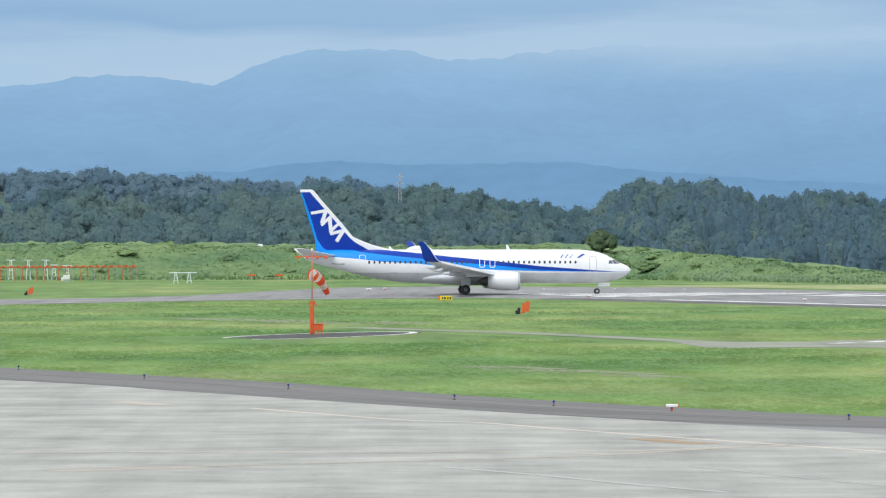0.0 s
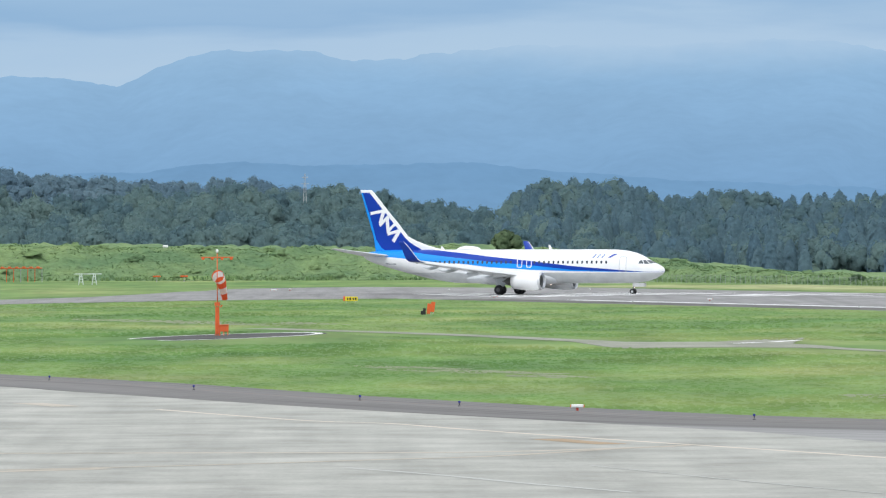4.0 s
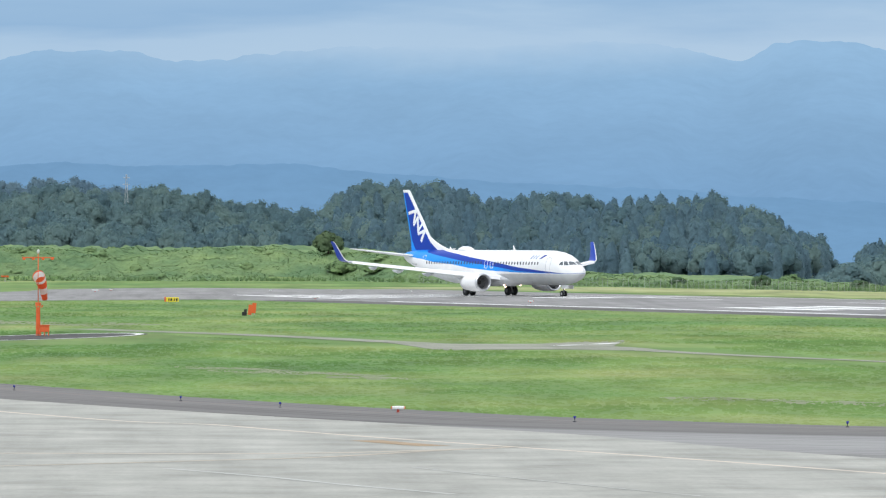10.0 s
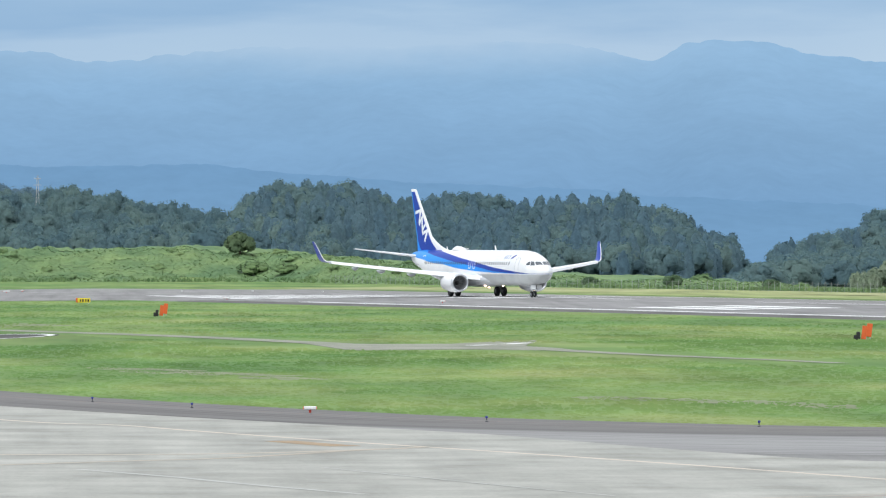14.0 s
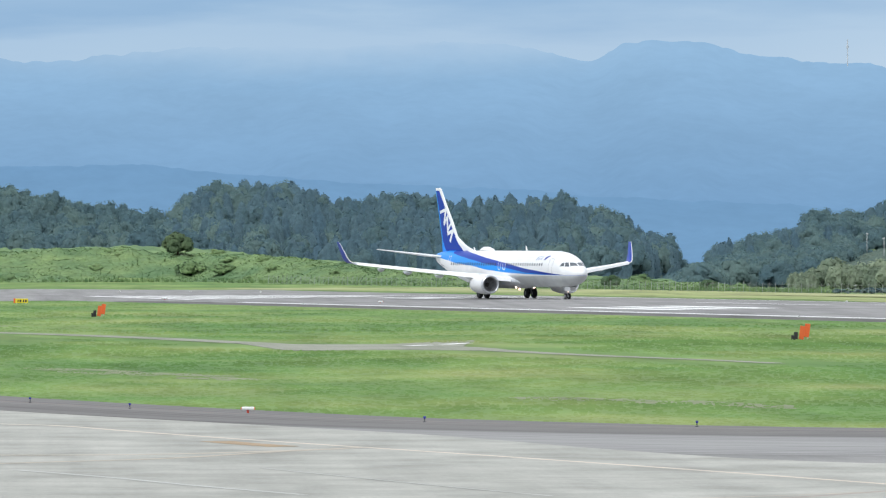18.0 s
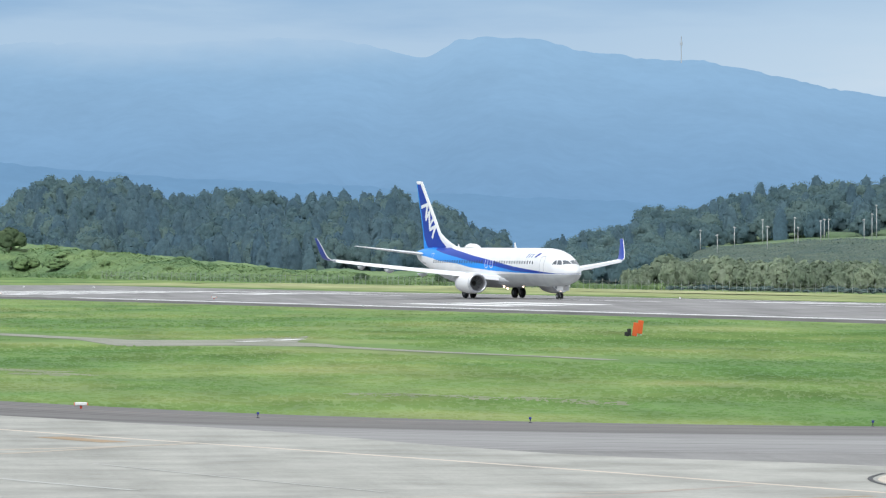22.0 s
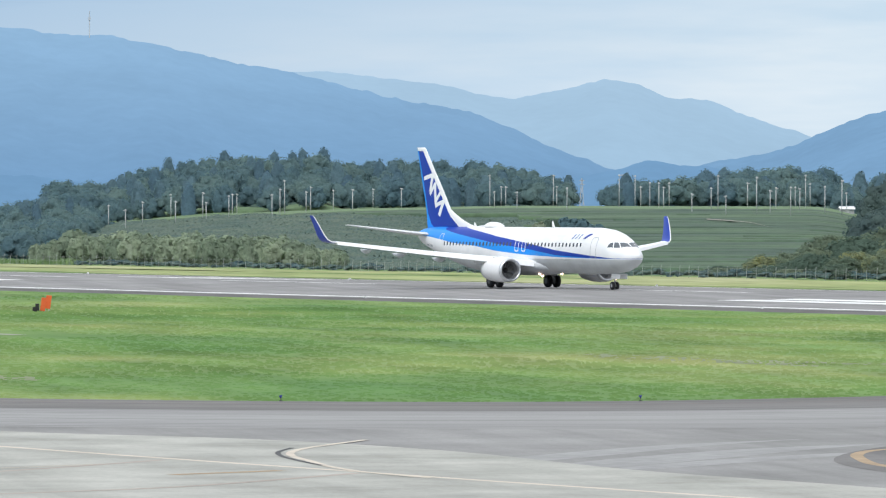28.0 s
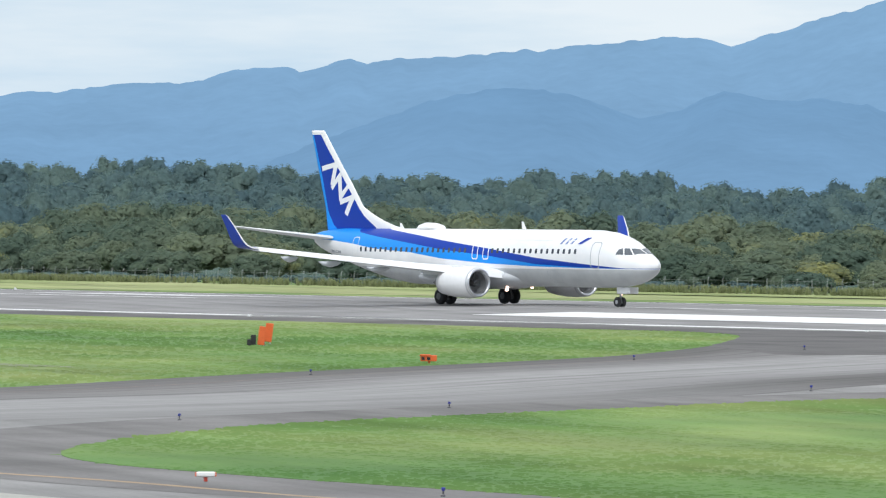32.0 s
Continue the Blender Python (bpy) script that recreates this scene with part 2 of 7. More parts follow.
def build_ground():
    az = np.concatenate([np.arange(-180, -10, 10), np.arange(-10, -5, 1.0), np.arange(-5, 25, 0.1), np.arange(25, 32, 1.0), np.arange(32, 180, 10), [179.99]])
    F = foot(az)
    near = [F * k for k in np.geomspace(0.001, 1, 45)]
    band = [F + q for q in (4, 8, 13, 19, 26, 33, 45, 70, 100, 140, 200)]
    link = [(F + 200) * (1 - k) + 1300 * k for k in (0.2, 0.4, 0.6, 0.8)]
    far = [F * 0 + d for d in [*np.arange(1300, 2300, 25), *np.arange(2340, 3200, 60), 3400, 3800, 4300, 4900]]
    D = np.stack(near + band + link + far)
    A = np.broadcast_to(az, D.shape)
    z = land(A, D)
    z = np.where((A > -6) & (A < 25.5), z, np.clip(z, -8, 30))
    z = np.where(D > 3100, np.minimum(z, -10), z)
    x, y = spot(A, D)
    v = np.stack([x, y, z], -1).reshape(-1, 3)
    row = np.arange(len(D) - 1)
    mid = np.repeat((row >= 46).astype(int) + (row >= 52), len(az) - 1)
    tagged(new("ground", mesh_of("ground", v, grid_faces(len(D), len(az)), [ground_material(), scrub_material(), material("dark_field_earth", (0.075, 0.120, 0.095), 0.95, vary=0.35, scale=0.03, bump=0.4, gloss=0.1)], True, mid)), "mown airfield grass with dry and lush patches", kind="structure")


build_ground()


# ---- paved ground ----
def paving_material(name, dark, light, streak, turn, patch=9.0, bump=0.15):
    m = bpy.data.materials.new(name)
    m.use_nodes = True
    tree = m.node_tree
    b = tree.nodes["Principled BSDF"]
    co = node(tree, "TexCoord")
    mp = node(tree, "Mapping")
    mp.inputs["Rotation"].default_value = (0, 0, turn)
    mp.inputs["Scale"].default_value = (0.5, 0.02, 1)
    tree.links.new(co.outputs["Object"], mp.inputs[0])
    long = node(tree, "TexNoise", i_2=1.0, i_3=5.0, i_4=0.6)
    tree.links.new(mp.outputs[0], long.inputs["Vector"])
    wide = node(tree, "TexNoise", i_2=1.0 / patch, i_3=5.0, i_4=0.6)
    fine = node(tree, "TexNoise", i_2=6.0, i_3=4.0)
    for n in (wide, fine):
        tree.links.new(co.outputs["Object"], n.inputs["Vector"])
    c = ramp(tree, wide.outputs[0], [(0.33, dark), (0.66, light)])
    c = blend(tree, streak, c, ramp(tree, long.outputs[0], [(0.3, grey(0.5)), (0.5, grey(0.95)), (0.7, grey(1.25))]), "MULTIPLY")
    c = blend(tree, 0.35, c, ramp(tree, fine.outputs[0], [(0.3, grey(0.7)), (0.7, grey(1.2))]), "MULTIPLY")
    tree.links.new(c, b.inputs["Base Color"])
    b.inputs["Roughness"].default_value = 0.85
    b.inputs["Specular IOR Level"].default_value = 0.25
    bp = node(tree, "Bump", i_0=bump, i_1=0.02)
    tree.links.new(fine.outputs[0], bp.inputs["Height"])
    tree.links.new(bp.outputs[0], b.inputs["Normal"])
    return m


ALONG = radians(RH)
asphalt = paving_material("worn_asphalt", (0.222, 0.216, 0.211), (0.308, 0.30, 0.293), 0.5, ALONG)
taxi_asphalt = paving_material("pale_taxilane_asphalt", (0.225, 0.221, 0.212), (0.31, 0.303, 0.293), 0.4, ALONG + 0.9)
shoulder_mat = paving_material("dark_shoulder_asphalt", (0.095, 0.09, 0.088), (0.165, 0.158, 0.152), 0.5, ALONG)
concrete = paving_material("apron_concrete", (0.305, 0.303, 0.270), (0.458, 0.452, 0.408), 0.26, ALONG + 0.25, 5.0)
white_paint = material("white_runway_paint", (0.80, 0.80, 0.78), 0.7, vary=0.10, scale=0.4)
yellow_paint = material("worn_orange_line_paint", (0.43, 0.375, 0.30), 0.7, vary=0.25, scale=0.5)
pale_line = material("worn_cream_line_paint", (0.58, 0.51, 0.42), 0.7, vary=0.2, scale=0.4)
brown_line = material("dirty_brown_line_paint", (0.365, 0.31, 0.265), 0.75, vary=0.25, scale=0.4)
faint_orange = material("faded_orange_paint", (0.47, 0.42, 0.345), 0.75, vary=0.12, scale=0.8)
pale_joint = material("pale_joint_filler", (0.48, 0.48, 0.45), 0.8, vary=0.1, scale=0.6)
orange_line = material("orange_line_paint", (0.36, 0.255, 0.150), 0.7, vary=0.3, scale=0.5)


def camber(s, p):
    """Height of the runway's surface: a crown along its middle, level on the turning pad at its end."""
    roof = CROWN * (1 - np.clip(np.abs(p - RC) / 38.5, 0, 1))
    pad = (CROWN - 0.2) * (1 - smoothstep(np.abs(p - (RC - 14)), 12, 46))
    w = smoothstep(-s, 690, 730)
    return roof * (1 - w) + pad * w + 0.02


def near_edge(s):
    """Where the paving begins on the terrace's side: a shoulder, a wide fillet to the exit taxiway, a pad at the end."""
    p = np.full_like(s, RC - 38.0)
    p = np.where(s < -740, np.interp(s, (-832, -816, -802, -772, -740), (287, 265, 255, 249, RC - 38)), p)
    return p


def build_runway():
    s = np.concatenate([np.arange(-832, -640, 4.0), np.arange(-640, 700, 20.0)])
    k = np.linspace(0, 1, 25)
    lo, hi = near_edge(s), np.full_like(s, RC + 38.0)
    S, K = np.meshgrid(s, k, indexing="ij")
    P = lo[:, None] + (hi - lo)[:, None] * K
    z = camber(S, P)
    z[:, 0] = z[:, -1] = -0.05
    x, y = RD.x * S + RN.x * P, RD.y * S + RN.y * P
    v = np.stack([x, y, z], -1).reshape(-1, 3)
    f = grid_faces(len(s), len(k))[:, ::-1].copy()
    pm = (np.abs(P[:-1, :-1] + (hi - lo)[:-1, None] / 48 - RC) > 31).ravel() & (S[:-1, :-1].ravel() > -690)
    return tagged(new("runway", mesh_of("runway", v, f, [asphalt, shoulder_mat], True, pm)), "worn grey asphalt runway with white markings", kind="structure")


runway = build_runway()


def runway_mark(name, s0, s1, p0, p1, parent=None, mat=None):
    s, k = np.linspace(s0, s1, max(2, int(abs(s1 - s0) / 15) + 2)), np.linspace(0, 1, 4)
    S, K = np.meshgrid(s, k, indexing="ij")
    P = p0 + (p1 - p0) * K
    z = camber(S, P) + 0.015
    x, y = RD.x * S + RN.x * P, RD.y * S + RN.y * P
    f = grid_faces(len(s), len(k))[:, ::-1].copy()
    return part(name, mesh_of(name, np.stack([x, y, z], -1).reshape(-1, 3), f, mat or white_paint), parent=parent or runway)


def smooth_loop(points, per=6, closed=True):
    """A rounded outline through a few plan points (Catmull-Rom)."""
    p = [Vector(q) for q in points]
    n, out = len(p), []
    for i in range(n if closed else n - 1):
        a, b, c, e = (p[(i + o) % n] if closed else p[min(max(i + o, 0), n - 1)] for o in (-1, 0, 1, 2))
        for j in range(per):
            t = j / per
            out.append(0.5 * (2 * b + (c - a) * t + (2 * a - 5 * b + 4 * c - e) * t * t + (3 * b - a - 3 * c + e) * t ** 3))
    if not closed:
        out.append(p[-1])
    return out


def slab(name, outline, z, mat, label="", parent=None):
    """A flat paved or grassed area with a given outline, and a skirt down into the ground."""
    bm = bmesh.new()
    top = [bm.verts.new((q[0], q[1], z)) for q in outline]
    low = [bm.verts.new((q[0], q[1], z - 0.25)) for q in outline]
    f = bm.faces.new(top)
    for i in range(len(top)):
        bm.faces.new((top[i], low[i], low[(i + 1) % len(top)], top[(i + 1) % len(top)]))
    f.normal_update()
    if f.normal.z < 0:
        bmesh.ops.reverse_faces(bm, faces=bm.faces[:])
    bmesh.ops.triangulate(bm, faces=[f])
    ob = part(name, bm, mat, parent, label)
    if not parent:
        ob["kind"] = "structure"
    return ob


def ribbon(name, points, width, z, mat, parent=None, label="", per=8):
    """A painted line or a narrow path of even width along a rounded course."""
    c = smooth_loop(points, per, False)
    v = []
    for i, q in enumerate(c):
        a, b = c[max(i - 1, 0)], c[min(i + 1, len(c) - 1)]
        t = (b - a).normalized()
        w = width(i / (len(c) - 1)) if callable(width) else width
        v += [(q.x - t.y * w / 2, q.y + t.x * w / 2, z), (q.x + t.y * w / 2, q.y - t.x * w / 2, z)]
    f = np.array([(2 * i, 2 * i + 1, 2 * i + 3, 2 * i + 2) for i in range(len(c) - 1)])
    ob = part(name, mesh_of(name, v, f, mat), parent=parent, label=label)
    if not parent:
        ob["kind"] = "structure"
    return ob


# The edge of the grass along the apron, then round to the exit taxiway.
EDGE = [(-60, 446), (-42, 404), (-24.4, 357), (-15.7, 337), (-7.9, 319.5), (-0.6, 298), (5.4, 283), (11.7, 269.2), (17.2, 259.3), (25.3, 250.2), (33.5, 244.8), (44.7, 241.0), (53.7, 242.3), (62.8, 246.9), (70, 252), (83.7, 267.4), (99.3, 282.8), (113.5, 298.2), (125.3, 316.6), (131.0, 328)]
end = [(137, 341), (139, 348), (139, 357), (134, 372)]
apron_outline = smooth_loop(EDGE + end, 5, False) + [Vector((190, 300)), Vector((330, 150)), Vector((330, -60)), Vector((-140, -60)), Vector((-140, 440))]
taxi_surface = slab("apron_taxilane", apron_outline, 0.008, taxi_asphalt, "grey asphalt taxilane along the apron edge")
CONC = [(-70, 420), (-22.1, 325.5), (-12.8, 303.3), (-2.0, 276.0), (4.9, 260.3), (10.9, 247.5), (15.6, 236.5), (20.1, 221.5), (24.5, 210.5), (31, 203), (35.6, 191.9), (38.2, 177), (43.5, 160), (52, 120), (70, 60)]
slab("apron", smooth_loop(CONC, 5, False) + [Vector((70, -50)), Vector((-130, -50)), Vector((-130, 420))], 0.022, concrete, "pale worn concrete apron with faint tyre stains")
ISLAND = [(52.6, 184.5), (56.6, 193.0), (63.6, 203.0), (72.5, 211.3), (84.0, 219.8), (97.4, 227.6), (125, 240), (170, 262), (215, 225), (190, 140), (120, 110), (75, 118), (61, 140), (55.6, 157.0), (52.8, 168.0), (51.5, 177.0)]
grass_mat = bpy.data.materials["grass_ground"]
slab("grass_island", smooth_loop(ISLAND, 6), 0.03, grass_mat, "mown grass island between taxilanes")
# Dark unmarked shoulders: along the grass edge, and round the island.


def offset_line(points, off):
    """A rounded course moved sideways, to its right, by off metres."""
    c = smooth_loop(points, 6, False)
    out = []
    for i, q in enumerate(c):
        t = (c[min(i + 1, len(c) - 1)] - c[max(i - 1, 0)]).normalized()
        out.append(q + Vector((t.y, -t.x)) * off)
    return out


def lane_material(bend):
    """Asphalt lane: pale where wheels run, dark and dirty along its edges, streaks along it."""
    m = bpy.data.materials.new("lane_asphalt")
    m.use_nodes = True
    tree = m.node_tree
    b = tree.nodes["Principled BSDF"]
    co = node(tree, "TexCoord")
    xyz = node(tree, "SeparateXYZ")
    tree.links.new(co.outputs["UV"], xyz.inputs[0])
    def noise_of(scale, detail=5.0):
        mp = node(tree, "Mapping")
        mp.inputs["Scale"].default_value = scale
        tree.links.new(co.outputs["UV"], mp.inputs[0])
        n = node(tree, "TexNoise", i_2=1.0, i_3=detail, i_4=0.6)
        tree.links.new(mp.outputs[0], n.inputs["Vector"])
        return n.outputs[0]
    streak, band, spots = noise_of((1.6, 0.018, 1)), noise_of((0.35, 0.012, 1), 3.0), noise_of((0.6, 0.35, 1))
    across = math_node(tree, "ADD", xyz.outputs[0], math_node(tree, "MULTIPLY", math_node(tree, "SUBTRACT", band, 0.5), 7.0))
    c = ramp(tree, math_node(tree, "DIVIDE", across, 32.0), [(0.0, (0.115, 0.108, 0.103)), (0.11, (0.135, 0.128, 0.122)), (0.20, (0.215, 0.207, 0.20)), (0.36, (0.30, 0.292, 0.284)), (0.56, (0.29, 0.282, 0.275)), (0.70, (0.205, 0.198, 0.192)), (0.80, (0.12, 0.114, 0.108)), (1.0, (0.13, 0.123, 0.118))])
    steady = math_node(tree, "ADD", xyz.outputs[0], math_node(tree, "MULTIPLY", math_node(tree, "SUBTRACT", streak, 0.5), 1.2))
    first = ramp(tree, math_node(tree, "DIVIDE", steady, 32.0), [(0.0, (0.175, 0.166, 0.160)), (0.10, (0.200, 0.190, 0.184)), (0.17, (0.178, 0.168, 0.160)), (0.23, (0.190, 0.180, 0.172)), (0.33, (0.150, 0.144, 0.138)), (0.375, (0.270, 0.265, 0.258)), (0.55, (0.300, 0.295, 0.287)), (1.0, (0.285, 0.28, 0.272))])
    past = ramp(tree, math_node(tree, "DIVIDE", math_node(tree, "SUBTRACT", xyz.outputs[1], bend - 5.0), 60.0), [(0.0, grey(0.0)), (1.0, grey(1.0))])
    c = blend(tree, past, first, c)
    c = blend(tree, 0.8, c, ramp(tree, streak, [(0.30, grey(0.55)), (0.48, grey(0.98)), (0.7, grey(1.2))]), "MULTIPLY")
    c = blend(tree, 0.4, c, ramp(tree, spots, [(0.3, grey(0.75)), (0.7, grey(1.15))]), "MULTIPLY")
    tree.links.new(c, b.inputs["Base Color"])
    b.inputs["Roughness"].default_value, b.inputs["Specular IOR Level"].default_value = 0.85, 0.25
    return m


def build_lane():
    offs = (0.0, 2, 4, 6, 8, 10, 12, 15, 18, 21, 24, 27, 30)
    rows = [offset_line(EDGE[1:], o) for o in offs]
    run = np.concatenate([[0], np.cumsum([(b_ - a_).length for a_, b_ in zip(rows[0], rows[0][1:])])])
    v = [(q.x, q.y, 0.014) for row in rows for q in row]
    uv = np.array([(o, r) for o in offs for r in run])
    f = grid_faces(len(offs), len(run))
    me = mesh_of("taxilane", v, f, lane_material(float(run[60])))
    me.uv_layers.new(name="lane").data.foreach_set("uv", uv[f.ravel()].astype(np.float32).ravel())
    return tagged(new("taxilane", me), "grey asphalt lane with dark dirty edges", kind="structure")


lane_strip = build_lane()
rubber_mark = material("faint_tyre_rubber", (0.292, 0.288, 0.280), 0.85, vary=0.25, scale=0.3)
for pts, w, z_ in (([(31.0, 181.3), (34.2, 182.5), (38.2, 188.0), (43.4, 195.7), (48.6, 201.0)], 0.8, 0.0105), ([(32.1, 176.4), (36.1, 179.0), (40.9, 185.9), (45.8, 192.5), (50.1, 196.8)], 1.1, 0.0115), ([(33.9, 174.6), (37.8, 178.0), (41.9, 183.2), (46.1, 187.9), (48.6, 190.3)], 0.7, 0.0125)):
    ribbon("tyre_mark", pts, lambda u, w=w: 2.4 * w * math.sin(math.pi * min(0.98, max(0.02, u))), z_, rubber_mark, lane_strip)
red_line = material("worn_red_brown_line", (0.21, 0.155, 0.135), 0.8, vary=0.3, scale=0.4)
ribbon("edge_paint", [tuple(q) for q in offset_line(EDGE[2:12], 3.4)][::4], 0.16, 0.02, red_line, lane_strip)
ribbon("edge_paint", [tuple(q) for q in offset_line(EDGE[11:18], 4.2)][::4], 0.16, 0.02, red_line, lane_strip)
ring = [Vector(q) for q in ISLAND]
mid_island = Vector((115, 180))
island_edge = paving_material("island_shoulder_asphalt", (0.150, 0.142, 0.137), (0.225, 0.216, 0.208), 0.5, ALONG)
ribbon("island_shoulder", [q + (q - mid_island).normalized() * 2.6 for q in ring[8:] + ring[:8]], 8.5, 0.015, island_edge, None, "dark asphalt shoulder round the grass island")
slab("junction_shoulder", smooth_loop([(125.6, 317.0), (131.0, 328), (137, 341), (139, 348), (139, 357), (134, 372), (152, 352), (190, 322), (134.7, 291.2), (126.9, 296.6), (122.3, 297.6), (124.3, 310.0)], 5), 0.018, shoulder_mat, "dark asphalt fillet between taxilane and runway")
# The exit taxiway at the far end of the runway.
slab("exit_taxiway", [Vector(q) for q in ((-72, 632), (-46, 674), (-32.6, 701), (-22, 718), (-13.7, 730), (0.6, 741), (16, 748), (22, 780), (10, 850), (-10, 862), (-16, 857), (-21.5, 840), (-24.9, 808), (-30.5, 772), (-37.8, 745), (-49.6, 727), (-74, 700))], 0.035, asphalt, "grey asphalt exit taxiway at the runway's end")
# Runway markings: edge lines, centre dashes, threshold stripes, touch-down bars.
for k in range(14):
    s0 = -664 + k * 80
    if s0 < -340 or s0 > -240:
        runway_mark("edge_line", s0, s0 + 80, RC - 30.65, RC - 29.25)
    runway_mark("edge_line", s0 - 36, s0 + 44, RC + 29.3, RC + 30.6)
runway_mark("edge_line", -344, -305, RC - 30.65, RC - 29.25)
for k in range(16):
    p0 = RC - 26.4 + k * 3.4 + (1.4 if k > 7 else 0)
    runway_mark("threshold_stripe", -726, -690, p0, p0 + 1.8)
for k in range(22):
    runway_mark("centre_dash", -673.5 + k * 63.1, -642.2 + k * 63.1, RC - 0.45, RC + 0.45)
for p0, p1 in ((-7.5, -5.7), (-4.2, -1.6), (1.6, 4.2), (5.7, 7.5)):
    runway_mark("number_bar", -680, -665, RC + p0, RC + p1)
for s0, s1, n in ((-592, -567, 3), (-428, -404, 2), (-166, -144, 2), (-16, 6, 1)):
    for k in range(n):
        for sg in (-1, 1):
            a, b = RC + sg * (11 + k * 4.5), RC + sg * (14 + k * 4.5)
            runway_mark("touchdown_bar", s0, s1, min(a, b), max(a, b))
for sg in (-1, 1):
    runway_mark("aiming_bar", -332, -272, min(RC + sg * 11, RC + sg * 20), max(RC + sg * 11, RC + sg * 20))
# Pale long guide line, its branches, and faded orange stretches.
for k, (pts, w, mt) in enumerate((([(-8, 272), (-1.9, 255.5), (1.5, 250.8), (4.3, 243.1), (9.0, 231), (15.6, 215.3), (21.4, 200.5), (25.8, 188.6), (30.1, 177.5), (33.6, 168.5), (40, 154), (52, 132)], 0.26, pale_line),
                   ([(0, 161), (6.3, 165.6), (12.4, 170.3), (18.8, 176.8), (22.9, 181.8), (26.0, 186.2)], 0.24, brown_line), ([(0, 169), (6.5, 172.4), (10.7, 176.0), (19.1, 179.9), (24, 183.5)], 0.16, yellow_paint), ([(10, 155), (17.8, 163.6), (23.9, 168.1), (30.0, 176.2)], 0.26, brown_line),
                   ([(24.8, 175.8), (26.6, 177.0), (28.2, 178.2)], 0.34, orange_line), ([(-14.5, 217.7), (-5.4, 217.5), (4.1, 217.3), (11, 222.5)], 0.5, faint_orange), ([(-12.2, 201.5), (-8.6, 203.4), (-4.0, 206.3), (1.0, 210.3), (4.7, 213.2), (8.6, 219.4), (11.9, 224.0)], 0.34, yellow_paint),
                   ([(-12.0, 200.0), (-9.6, 201.6), (-7.6, 203.0)], 0.7, faint_orange), ([(7.0, 231), (8.0, 228.0), (9.2, 225)], 0.8, orange_line), ([(-14, 283), (-13.0, 280.1), (-12, 277)], 0.9, faint_orange), ([(-0.1, 203.2), (2.8, 196.5), (5.2, 189.8), (8, 183)], 0.22, pale_joint), ([(7.6, 204.3), (12.0, 190.0), (14.9, 181.5)], 0.12, pale_joint),
                   ([(34.6, 201.5), (33.1, 198.2), (31.6, 194.7), (30.6, 191.4), (30.15, 188.2), (30.1, 185.0), (30.0, 180.5), (30.4, 176.5), (31.4, 172.7)], 0.17, pale_line), ([(50.4, 193), (48.6, 191.4), (47.3, 188.6), (46.4, 184.7), (45.8, 179.5), (46.6, 172.0), (48.5, 165.2), (50.3, 156.3), (53, 146)], 0.26, orange_line))):
    ribbon("guide_line", pts, 1.5 * w, 0.0185 if pts[0][0] > 50 else 0.0245 + 0.0006 * k, mt, taxi_surface)
dark_line = material("tar_black_line", (0.06, 0.06, 0.06), 0.7, vary=0.2, scale=0.6)
for pts, w in (([(31.2, 195.0), (30.25, 191.6), (29.85, 188.4), (29.8, 185.2), (29.9, 181.5)], 0.16),):
    ribbon("black_border_line", pts, w, 0.0325, dark_line, taxi_surface)
# A dirt track and bare strips across the grass.
dirt = paving_material("worn_dirt_track", (0.250, 0.260, 0.200), (0.330, 0.330, 0.275), 0.3, 0.0, 6.0)
TRACK_IN, TRACK_OUT = [(-6.9, 507.9), (-2.5, 496.7), (1.8, 487.5), (5.9, 477.2), (9.8, 466.0), (13.5, 452.9), (16.6, 441.7), (18.5, 431.1)], [(28.4, 427.7), (29.7, 422.1), (30.7, 413.5), (33.1, 403.2), (35.8, 394.2), (38.5, 386.5), (41.1, 379.1), (43.4, 370.3)]
ribbon("dirt_track", TRACK_IN, 3.0, 0.026, dirt, None, "bare grey track across the grass")
ribbon("dirt_track", TRACK_OUT, lambda u: 2.6 - 1.4 * u, 0.024, dirt, None, "bare grey track across the grass")
slab("track_pad", [Vector(q) for q in [(13.5, 454.1), (16.8, 445.2), (18.1, 439.6), (20.7, 437.7), (24.9, 438.3), (28.1, 446.2), (31.3, 453.1), (32.0, 454.3), (30.5, 441.1), (29.4, 429.8), (30.2, 421.0), (30.7, 413.5), (28.6, 414.8), (25.5, 417.3), (21.5, 416.7), (17.4, 415.1), (16.7, 420.4), (15.4, 438.3)]], 0.03, dirt, "bare grey pad where tracks meet")
for q in (((25.8, 431.4), (27.5, 434.6)), ((28.6, 436.7), (30.6, 442.3))):
    ribbon("pad_mark", q, 0.9, 0.036, white_paint, runway)
bare_mat = paving_material("thin_grass_earth", (0.195, 0.235, 0.125), (0.262, 0.282, 0.175), 0.3, 0.0, 4.0)
